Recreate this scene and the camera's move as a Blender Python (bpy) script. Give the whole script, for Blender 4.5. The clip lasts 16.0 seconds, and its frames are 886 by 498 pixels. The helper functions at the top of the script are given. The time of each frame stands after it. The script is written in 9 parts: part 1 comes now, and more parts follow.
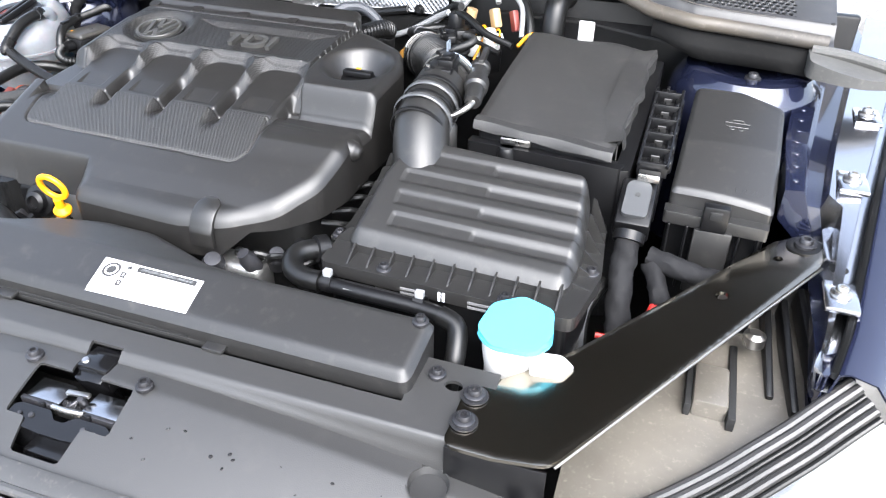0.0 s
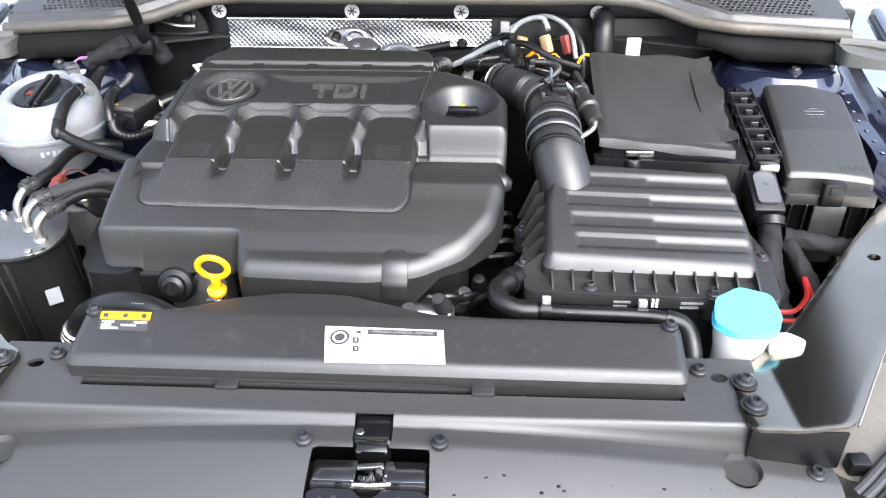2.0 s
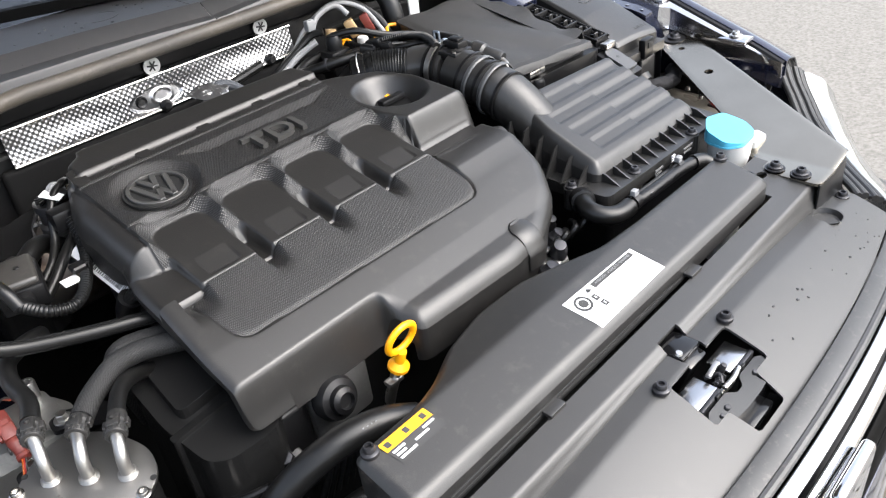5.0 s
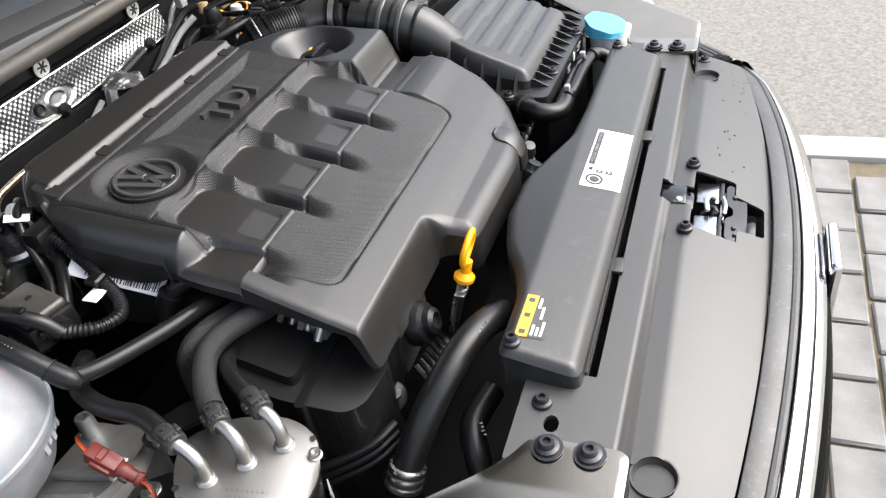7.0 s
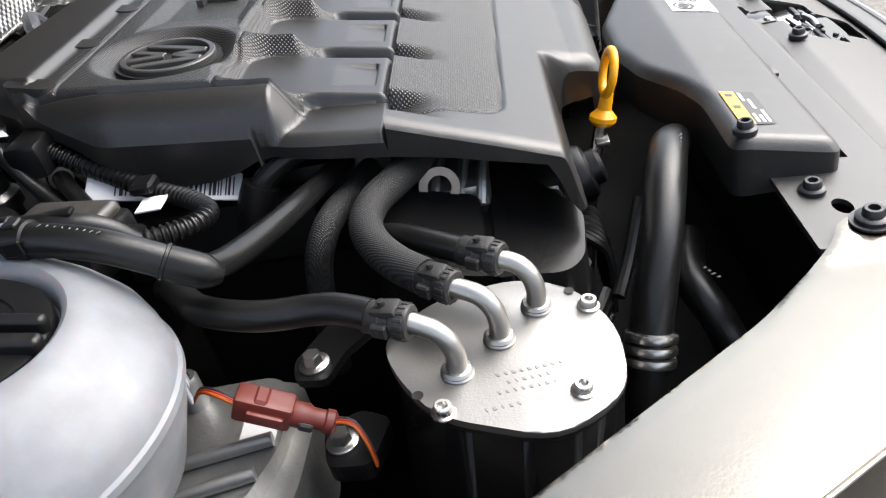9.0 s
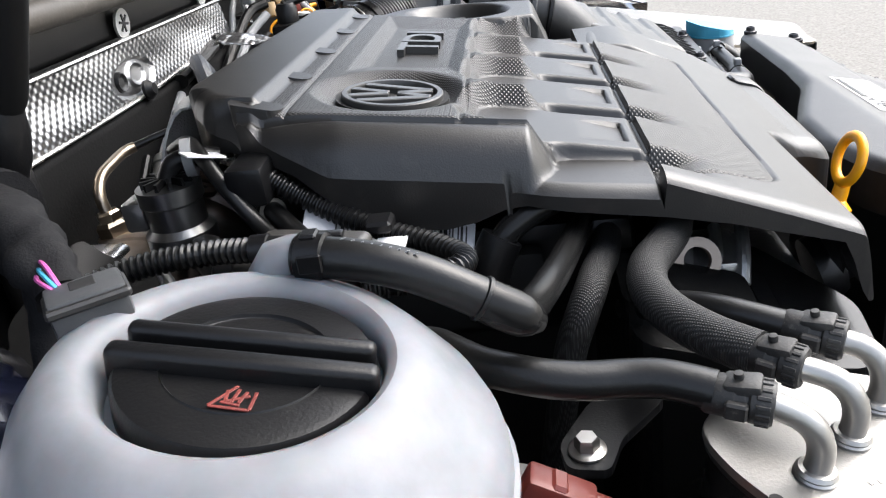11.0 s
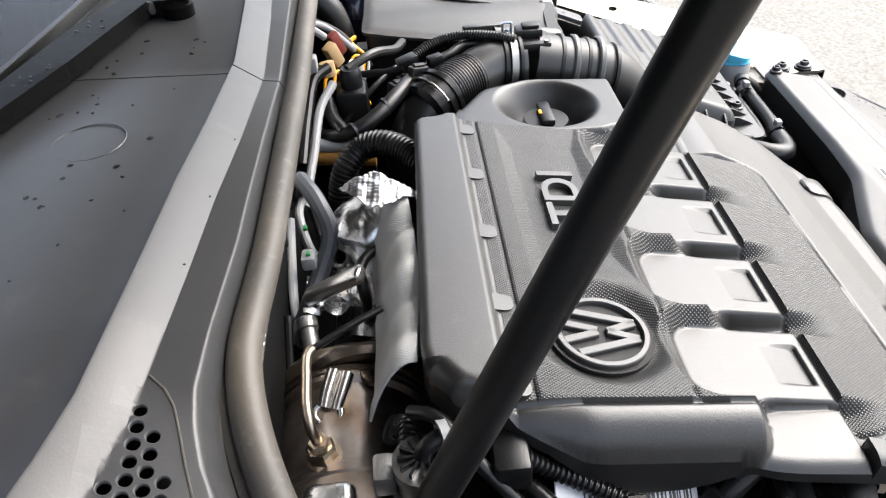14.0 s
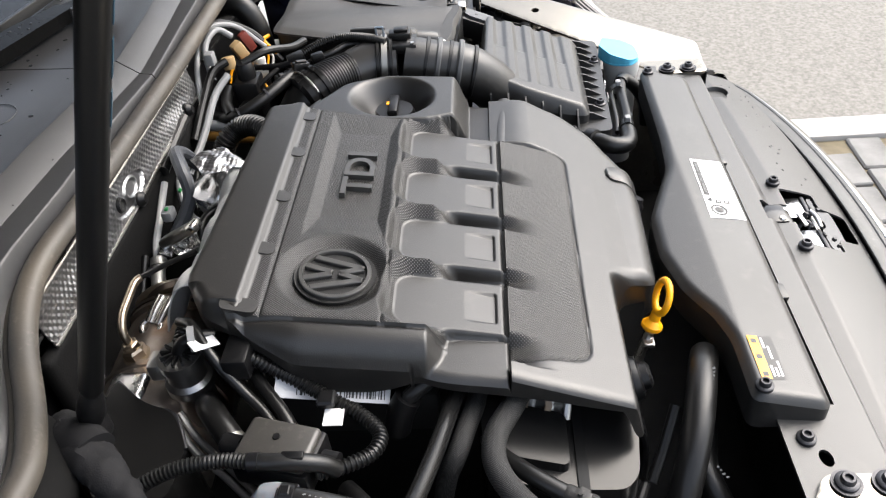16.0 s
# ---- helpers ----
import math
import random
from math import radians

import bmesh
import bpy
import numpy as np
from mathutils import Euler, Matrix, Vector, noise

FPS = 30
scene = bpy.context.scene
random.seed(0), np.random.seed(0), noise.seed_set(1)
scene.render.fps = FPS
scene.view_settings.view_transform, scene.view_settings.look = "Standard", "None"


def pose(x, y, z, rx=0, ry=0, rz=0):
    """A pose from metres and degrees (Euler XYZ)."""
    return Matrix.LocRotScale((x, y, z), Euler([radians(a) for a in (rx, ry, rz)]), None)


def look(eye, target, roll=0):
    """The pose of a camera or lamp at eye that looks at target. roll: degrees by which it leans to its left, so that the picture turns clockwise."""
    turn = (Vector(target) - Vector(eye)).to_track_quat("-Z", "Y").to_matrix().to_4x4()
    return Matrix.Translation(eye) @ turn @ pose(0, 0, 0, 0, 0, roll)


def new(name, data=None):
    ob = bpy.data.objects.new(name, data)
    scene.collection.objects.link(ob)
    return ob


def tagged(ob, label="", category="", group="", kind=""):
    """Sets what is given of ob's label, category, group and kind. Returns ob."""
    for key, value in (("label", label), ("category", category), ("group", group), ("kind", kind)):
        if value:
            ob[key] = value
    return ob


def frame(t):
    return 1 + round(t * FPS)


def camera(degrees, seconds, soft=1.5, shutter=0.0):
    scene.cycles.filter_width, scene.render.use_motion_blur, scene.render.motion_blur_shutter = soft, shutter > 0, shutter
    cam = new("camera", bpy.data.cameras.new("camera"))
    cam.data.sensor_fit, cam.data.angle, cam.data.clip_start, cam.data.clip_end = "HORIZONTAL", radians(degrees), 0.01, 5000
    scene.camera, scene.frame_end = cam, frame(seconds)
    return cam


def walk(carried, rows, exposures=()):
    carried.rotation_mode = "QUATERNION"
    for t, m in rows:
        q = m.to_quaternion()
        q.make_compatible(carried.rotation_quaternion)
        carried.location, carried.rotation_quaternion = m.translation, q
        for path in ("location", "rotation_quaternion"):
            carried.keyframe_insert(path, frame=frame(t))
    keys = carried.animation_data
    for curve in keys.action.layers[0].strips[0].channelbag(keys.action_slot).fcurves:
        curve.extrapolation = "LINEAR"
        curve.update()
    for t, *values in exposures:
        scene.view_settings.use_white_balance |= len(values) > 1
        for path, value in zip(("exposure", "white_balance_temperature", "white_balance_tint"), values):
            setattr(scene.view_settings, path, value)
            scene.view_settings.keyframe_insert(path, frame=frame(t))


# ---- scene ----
cam = camera(61.0, 16.0, soft=1.2)
EV = 1.9

PATH = [
    (0, (0.516, -0.422, 0.532), (-0.007, 1.16, -0.575), 1.1),
    (0.5, (0.418, -0.506, 0.534), (0.049, 1.148, -0.528), 0.5),
    (1, (0.334, -0.553, 0.541), (0.015, 1.137, -0.48), 2.2),
    (1.5, (0.208, -0.539, 0.547), (0.018, 1.166, -0.481), -0.6),
    (2, (0.097, -0.526, 0.554), (0.016, 1.171, -0.502), -0.3),
    (2.5, (-0.017, -0.528, 0.539), (0.047, 1.151, -0.546), -0.4),
    (3, (-0.166, -0.517, 0.519), (0.275, 1.139, -0.512), -3.3),
    (3.5, (-0.273, -0.49, 0.53), (0.36, 1.113, -0.485), -4.4),
    (3.7, (-0.316, -0.468, 0.534), (0.359, 1.109, -0.494), -4.1),
    (5.8, (-0.688, -0.158, 0.545), (0.637, 0.809, -0.6), -9.4),
    (6, (-0.711, -0.147, 0.539), (0.633, 0.777, -0.619), -9.2),
    (6.5, (-0.735, -0.088, 0.543), (0.655, 0.718, -0.648), -9.1),
    (7, (-0.785, -0.029, 0.541), (0.657, 0.64, -0.672), -10.5),
    (7.5, (-0.824, 0.026, 0.525), (0.628, 0.621, -0.716), -11.9),
    (8, (-0.821, 0.13, 0.449), (0.707, 0.553, -0.77), -15.1),
    (8.2, (-0.821, 0.167, 0.419), (0.731, 0.543, -0.785), -16.1),
    (10.3, (-0.762, 0.408, 0.259), (0.943, 0.522, -0.78), -10.6),
    (10.5, (-0.774, 0.417, 0.279), (0.949, 0.608, -0.718), -11.6),
    (11, (-0.766, 0.445, 0.289), (1.02, 0.692, -0.577), -8.6),
    (11.5, (-0.753, 0.525, 0.309), (1.037, 0.767, -0.549), -7.3),
    (12, (-0.725, 0.578, 0.339), (1.036, 0.774, -0.588), -5.0),
    (12.5, (-0.711, 0.621, 0.396), (0.957, 0.758, -0.697), -5.8),
    (13, (-0.672, 0.657, 0.477), (0.908, 0.745, -0.746), -6.6),
    (13.5, (-0.65, 0.662, 0.517), (0.908, 0.651, -0.737), -5.4),
    (14, (-0.638, 0.653, 0.557), (0.913, 0.601, -0.704), -4.2),
    (14.5, (-0.653, 0.626, 0.574), (0.892, 0.59, -0.696), -3.7),
    (15, (-0.689, 0.562, 0.589), (0.856, 0.605, -0.681), -4.9),
    (15.5, (-0.738, 0.48, 0.606), (0.797, 0.604, -0.67), -6.2),
    (16, (-0.792, 0.374, 0.63), (0.736, 0.531, -0.651), -6.4),
]
walk(cam, [(t, look(eye, target, roll)) for t, eye, target, roll in PATH], [(0, EV + 0.53, 6100, 10), (1, EV + 0.43, 6100, 10), (2.5, EV + 0.35, 6150, 10), (3.5, EV + 0.08, 6250, 10), (7, EV - 0.2, 6500, 10), (8.2, EV - 0.25, 6500, 10), (10.5, EV - 0.30, 6400, 10), (11.5, EV + 0.06, 6350, 10), (12.5, EV + 0.32, 6400, 10), (13.4, EV + 0.27, 6450, 10), (14, EV + 0.12, 6500, 10), (15, EV, 6550, 10), (16, EV - 0.22, 6600, 10)])

# ---- light: bright hazy daylight, the car in open shade ----
world = bpy.data.worlds.new("sky")
scene.world = world
world.use_nodes = True
sky = world.node_tree.nodes.new("ShaderNodeTexSky")
sky.sky_type, sky.sun_disc = "NISHITA", False
sky.sun_elevation, sky.sun_rotation = radians(48), radians(150)
sky.air_density, sky.dust_density, sky.ozone_density = 1.0, 4.0, 1.0
haze = world.node_tree.nodes.new("ShaderNodeHueSaturation")
haze.inputs["Saturation"].default_value = 0.55
world.node_tree.links.new(sky.outputs["Color"], haze.inputs["Color"])
world.node_tree.links.new(haze.outputs["Color"], world.node_tree.nodes["Background"].inputs["Color"])
world.node_tree.nodes["Background"].inputs["Strength"].default_value = 0.15
sun = new("sun", bpy.data.lights.new("sun", "SUN"))
sun.data.energy, sun.data.angle, sun.data.color = 1.5, radians(70), (1.0, 0.985, 0.965)
sun.matrix_basis = look((0.9, -1.6, 2.2), (0, 0, 0))

# ---- tools ----
UP = Vector((0, 0, 1))
ORIGIN = {}


def thing(name, at, label, category, group="", kind=""):
    """An empty at the base of a thing, that its parts hang from."""
    ob = new(name)
    ob.empty_display_size = 0.02
    ob.matrix_basis = Matrix.Translation(at)
    ORIGIN[ob.name] = Matrix.Translation(at)
    return tagged(ob, label, category, group, kind)


def part(name, geo, material, parent=None, label="", sharp=35):
    """Links a bmesh or a mesh as one mesh object, under a thing or a part."""
    if isinstance(geo, bmesh.types.BMesh):
        me = bpy.data.meshes.new(name)
        bmesh.ops.recalc_face_normals(geo, faces=geo.faces)
        geo.to_mesh(me)
        geo.free()
    else:
        me = geo
    if not me.materials:
        me.materials.append(material)
    me.polygons.foreach_set("use_smooth", [True] * len(me.polygons))
    me.set_sharp_from_angle(angle=radians(sharp))
    ob = new(name, me)
    if parent is not None:
        ob.parent = parent
        ob.matrix_parent_inverse = ORIGIN.get(parent.name, Matrix.Identity(4)).inverted()
    if label:
        ob["label"] = label
    return ob


def solo(name, geo, material, label, category, group="", kind="", sharp=35):
    return tagged(part(name, geo, material, sharp=sharp), label, category, group, kind)


def from_arrays(name, verts, faces):
    me = bpy.data.meshes.new(name)
    me.from_pydata([tuple(v) for v in verts], [], faces)
    me.update()
    return me


def box(lo, hi, bevel=0.003, seg=2, m=None, taper=0.0, bm=None):
    """A bevelled box from corner to corner; taper narrows its top."""
    own = bmesh.new()
    c = [(a + b) / 2 for a, b in zip(lo, hi)]
    d = [abs(b - a) for a, b in zip(lo, hi)]
    bmesh.ops.create_cube(own, size=1)
    for v in own.verts:
        k = 1 - taper if v.co.z > 0 else 1
        v.co = Vector((c[0] + v.co.x * d[0] * k, c[1] + v.co.y * d[1] * k, c[2] + v.co.z * d[2]))
    if bevel > 0:
        bmesh.ops.bevel(own, geom=list(own.edges), offset=min(bevel, 0.45 * min(d)), segments=seg, profile=0.5, affect="EDGES")
    if m is not None:
        own.transform(m)
    return join(bm, own)


def join(bm, own):
    if bm is None:
        return own
    me = bpy.data.meshes.new("joined")
    own.to_mesh(me)
    own.free()
    bm.from_mesh(me)
    bpy.data.meshes.remove(me)
    return bm


def prism(outline, z0, z1, bevel=0.002, seg=2, m=None, bm=None, taper=0.0):
    """An outline of (x, y) pulled up from z0 to z1, with rounded edges. z1 may be a function of (x, y)."""
    own = bmesh.new()
    cx = sum(p[0] for p in outline) / len(outline)
    cy = sum(p[1] for p in outline) / len(outline)
    lo, hi = [], []
    for x, y in outline:
        za = z0(x, y) if callable(z0) else z0
        zb = z1(x, y) if callable(z1) else z1
        lo.append(own.verts.new((x, y, za)))
        hi.append(own.verts.new((x + (cx - x) * taper, y + (cy - y) * taper, zb)))
    n = len(outline)
    own.faces.new(lo[::-1])
    own.faces.new(hi)
    for i in range(n):
        own.faces.new((lo[i], lo[(i + 1) % n], hi[(i + 1) % n], hi[i]))
    if bevel > 0:
        edges = [e for e in own.edges if e.calc_length() > 2.2 * bevel]
        bmesh.ops.bevel(own, geom=edges, offset=bevel, segments=seg, profile=0.5, affect="EDGES", clamp_overlap=True)
    if m is not None:
        own.transform(m)
    return join(bm, own)


def lathe(profile, m=None, n=32, bm=None, squash=(1, 1)):
    """A profile of (radius, z) turned about z; m then places it."""
    own = bmesh.new()
    rings = []
    for r, z in profile:
        if r < 1e-6:
            rings.append([own.verts.new((0, 0, z))])
        else:
            rings.append([own.verts.new((r * squash[0] * math.cos(2 * math.pi * i / n), r * squash[1] * math.sin(2 * math.pi * i / n), z)) for i in range(n)])
    for a, b in zip(rings, rings[1:]):
        for i in range(n):
            j = (i + 1) % n
            if len(a) == 1 and len(b) == 1:
                continue
            if len(a) == 1:
                own.faces.new((a[0], b[i], b[j]))
            elif len(b) == 1:
                own.faces.new((a[i], a[j], b[0]))
            else:
                own.faces.new((a[i], a[j], b[j], b[i]))
    if m is not None:
        own.transform(m)
    return join(bm, own)


def aim(at, toward, twist=0.0):
    """A pose at a place whose z axis points along a direction."""
    q = Vector(toward).normalized().to_track_quat("Z", "Y")
    return Matrix.Translation(at) @ q.to_matrix().to_4x4() @ Matrix.Rotation(twist, 4, "Z")


def smooth_path(pts, step):
    """Points at even steps along a smooth curve through pts."""
    p = [np.array(q, float) for q in pts]
    if len(p) == 2:
        fine = [p[0] + (p[1] - p[0]) * t for t in np.linspace(0, 1, 40)]
    else:
        p = [2 * p[0] - p[1]] + p + [2 * p[-1] - p[-2]]
        fine = []
        for a, b, c, d in zip(p, p[1:], p[2:], p[3:]):
            ka = np.linalg.norm(b - a) ** 0.5 + 1e-9
            kb = np.linalg.norm(c - b) ** 0.5 + 1e-9
            kc = np.linalg.norm(d - c) ** 0.5 + 1e-9
            m1 = kb * ((b - a) / ka - (c - a) / (ka + kb) + (c - b) / kb)
            m2 = kb * ((c - b) / kb - (d - b) / (kb + kc) + (d - c) / kc)
            for t in np.linspace(0, 1, 24, endpoint=False):
                fine.append((2 * t ** 3 - 3 * t ** 2 + 1) * b + (t ** 3 - 2 * t ** 2 + t) * m1 + (3 * t ** 2 - 2 * t ** 3) * c + (t ** 3 - t ** 2) * m2)
        fine.append(p[-2])
    fine = np.array(fine)
    s = np.concatenate([[0], np.cumsum(np.linalg.norm(np.diff(fine, axis=0), axis=1))])
    n = max(2, int(round(s[-1] / step)) + 1)
    u = np.linspace(0, s[-1], n)
    return np.stack([np.interp(u, s, fine[:, k]) for k in range(3)], 1), u


def tube(pts, r, n=14, ribs=None, step=None, ends=None, flat=1.0, name="tube"):
    """A hose through pts. r: one radius or (first, last). ribs: (pitch, depth) for a corrugated one. ends: radii of end collars."""
    if ribs:
        step = ribs[0] / 5
    p, u = smooth_path(pts, step or max(0.004, (r if not isinstance(r, tuple) else r[0]) * 0.6))
    rr = np.full(len(u), float(r)) if not isinstance(r, tuple) else np.interp(u, np.linspace(0, u[-1], len(r)), r)
    if ribs:
        ph = (u / ribs[0]) % 1.0
        rr = rr - ribs[1] * (0.5 - 0.5 * np.tanh(3.2 * np.sin(2 * np.pi * ph)))
    t = np.gradient(p, axis=0)
    t /= np.linalg.norm(t, axis=1)[:, None] + 1e-12
    a = np.cross(t[0], (0, 0, 1)) if abs(t[0][2]) < 0.9 else np.cross(t[0], (1, 0, 0))
    a /= np.linalg.norm(a)
    verts, faces = [], []
    for i in range(len(p)):
        a = a - t[i] * (a @ t[i])
        a /= np.linalg.norm(a) + 1e-12
        b = np.cross(t[i], a)
        for k in range(n):
            w = 2 * math.pi * k / n
            verts.append(p[i] + rr[i] * (math.cos(w) * a + flat * math.sin(w) * b))
    for i in range(len(p) - 1):
        for k in range(n):
            j = (k + 1) % n
            faces.append((i * n + k, i * n + j, (i + 1) * n + j, (i + 1) * n + k))
    verts += [p[0], p[-1]]
    c0, c1, last = len(verts) - 2, len(verts) - 1, (len(p) - 1) * n
    for k in range(n):
        j = (k + 1) % n
        faces.append((c0, j, k))
        faces.append((c1, last + k, last + j))
    return from_arrays(name, verts, faces)


def poly_sd(x, y, poly):
    """Signed distance to a polygon, positive inside."""
    best = np.full(x.shape, 1e9)
    inside = np.zeros(x.shape, bool)
    for (ax, ay), (bx, by) in zip(poly, poly[1:] + poly[:1]):
        ex, ey = bx - ax, by - ay
        t = np.clip(((x - ax) * ex + (y - ay) * ey) / (ex * ex + ey * ey + 1e-12), 0, 1)
        best = np.minimum(best, np.hypot(x - ax - t * ex, y - ay - t * ey))
        if abs(by - ay) > 1e-12:
            cross = ((ay > y) != (by > y)) & (x < (bx - ax) * (y - ay) / (by - ay) + ax)
            inside ^= cross
    return np.where(inside, best, -best)


def rounded(poly, r, n=5):
    """A polygon with its corners rounded."""
    out = []
    k = len(poly)
    for i in range(k):
        a, b, c = (np.array(poly[(i + j) % k], float) for j in (-1, 0, 1))
        la, lc = np.linalg.norm(a - b), np.linalg.norm(c - b)
        d = min(r, 0.45 * la, 0.45 * lc)
        p, q = b + (a - b) / la * d, b + (c - b) / lc * d
        for t in np.linspace(0, 1, n):
            w = (1 - t) ** 2 * p + 2 * t * (1 - t) * b + t * t * q
            out.append((float(w[0]), float(w[1])))
    return out


def step_up(v, a, b):
    t = np.clip((v - a) / (b - a), 0, 1)
    return t * t * (3 - 2 * t)


def sheet(bounds, step, sd, top, thick=0.0, skirt=0.0, zone=None):
    """A formed sheet over a plan: sd(x, y) is positive inside its outline, top(x, y) its height. Its rim is pulled down by skirt, or the
    sheet is closed below at the given thickness. A callable skirt gives the height of the rim's foot. zone(x, y) numbers the pieces into which it is cut; returns a mesh for each."""
    x0, x1, y0, y1 = bounds
    xs = np.linspace(x0, x1, int(round((x1 - x0) / step)) + 1)
    ys = np.linspace(y0, y1, int(round((y1 - y0) / step)) + 1)
    X, Y = np.meshgrid(xs, ys)
    D = sd(X, Y)
    e = step * 0.2
    gx = (sd(X + e, Y) - sd(X - e, Y)) / (2 * e)
    gy = (sd(X, Y + e) - sd(X, Y - e)) / (2 * e)
    g2 = np.maximum(gx * gx + gy * gy, 0.25)
    near = D < 0.35 * step
    move = np.where(near, D, 0)
    lim = 1.2 * step
    mx, my = np.clip(gx / g2 * move, -lim, lim), np.clip(gy / g2 * move, -lim, lim)
    XX, YY = X - mx, Y - my
    ok = D > -0.65 * step
    keep = ok[:-1, :-1] & ok[1:, :-1] & ok[:-1, 1:] & ok[1:, 1:]
    keep &= (D[:-1, :-1] + D[1:, :-1] + D[:-1, 1:] + D[1:, 1:]) > -0.1 * step
    # every corner on the rim goes onto the outline
    used = np.zeros(D.shape, int)
    for a, b in ((0, 0), (1, 0), (0, 1), (1, 1)):
        used[a:a + keep.shape[0], b:b + keep.shape[1]] += keep
    rim = (used > 0) & (used < 4)
    rim[0, :] = rim[-1, :] = rim[:, 0] = rim[:, -1] = False
    for _ in range(2):
        d2 = sd(XX, YY)
        hx = (sd(XX + e, YY) - sd(XX - e, YY)) / (2 * e)
        hy = (sd(XX, YY + e) - sd(XX, YY - e)) / (2 * e)
        h2 = np.maximum(hx * hx + hy * hy, 0.25)
        go = np.where(rim & (np.abs(d2) < 1.3 * step), d2, 0)
        XX, YY = XX - hx / h2 * go, YY - hy / h2 * go
    Z = top(XX, YY)
    w = len(xs)
    cells = np.argwhere(keep)
    quads = [(i * w + j, i * w + j + 1, (i + 1) * w + j + 1, (i + 1) * w + j) for i, j in cells]
    kinds = [0] * len(quads)
    if zone is not None:
        xm = (XX[:-1, :-1] + XX[1:, 1:]) / 2
        ym = (YY[:-1, :-1] + YY[1:, 1:]) / 2
        zz = zone(xm, ym)
        kinds = [int(zz[i, j]) for i, j in cells]
    P = np.stack([XX.ravel(), YY.ravel(), Z.ravel()], 1)
    edge = {}
    for q in quads:
        for a, b in zip(q, q[1:] + q[:1]):
            if (b, a) in edge:
                del edge[(b, a)]
            else:
                edge[(a, b)] = True
    drop = thick if thick > 0 else skirt
    meshes = {}
    for kind in sorted(set(kinds)):
        mine = [q for q, k in zip(quads, kinds) if k == kind]
        verts, faces, ids = [], [], {}

        def vid(i, low):
            if (i, low) not in ids:
                ids[(i, low)] = len(verts)
                p = P[i]
                d = (drop if not callable(drop) else max(0.001, p[2] - float(drop(p[0], p[1])))) if low == 1 else 0
                verts.append((p[0], p[1], p[2] - d))
            return ids[(i, low)]
        for q in mine:
            faces.append(tuple(vid(i, 0) for i in q))
            if thick > 0:
                faces.append(tuple(vid(i, 1) for i in q[::-1]))
            if drop:
                for a, b in zip(q, q[1:] + q[:1]):
                    if (a, b) in edge:
                        up = 2 if callable(drop) else 0
                        faces.append((vid(b, up), vid(a, up), vid(a, 1), vid(b, 1)))
        meshes[kind] = from_arrays("sheet", verts, faces)
    return meshes if zone is not None else meshes[0]


def crumpled(geo, amount, size, seed=0.0):
    """Creases a mesh: its points move along their normals by noise."""
    for v in geo.vertices:
        n = noise.noise(v.co * (1 / size) + Vector((seed, 0, 0))) + 0.5 * noise.noise(v.co * (2.3 / size) + Vector((0, seed, 0)))
        v.co += v.normal * (amount * n)
    geo.update()
    return geo


def hexagon(r, h, m, bm=None):
    return lathe([(0, 0), (r, 0), (r, h * 0.8), (r * 0.82, h), (0, h)], m, 6, bm)


def bolt(parent, at, normal=(0, 0, 1), r=0.008, flange=0.012, name="bolt", material=None, twist=0.3):
    """A screw with a flange, and a socket in its head."""
    m = aim(at, normal, twist)
    ob = part(name, lathe([(0, -0.002), (flange, -0.002), (flange, 0.0014), (flange * 0.92, 0.002), (r * 1.05, 0.0026), (r, 0.006), (r * 0.86, 0.0075), (r * 0.55, 0.0075),
                           (r * 0.5, 0.004), (0, 0.004)], m, 20), material or M_BOLT, parent, sharp=30)
    return ob


def text_mesh(body, size, depth, m, name="lettering", bold=0.0):
    cu = bpy.data.curves.new(name, "FONT")
    cu.body, cu.size, cu.extrude, cu.align_x, cu.align_y = body, size, depth, "CENTER", "CENTER"
    cu.offset = bold
    ob = new(name, cu)
    bpy.context.view_layer.update()
    me = bpy.data.meshes.new_from_object(ob.evaluated_get(bpy.context.evaluated_depsgraph_get()))
    bpy.data.objects.remove(ob)
    bpy.data.curves.remove(cu)
    me.transform(m)
    return me


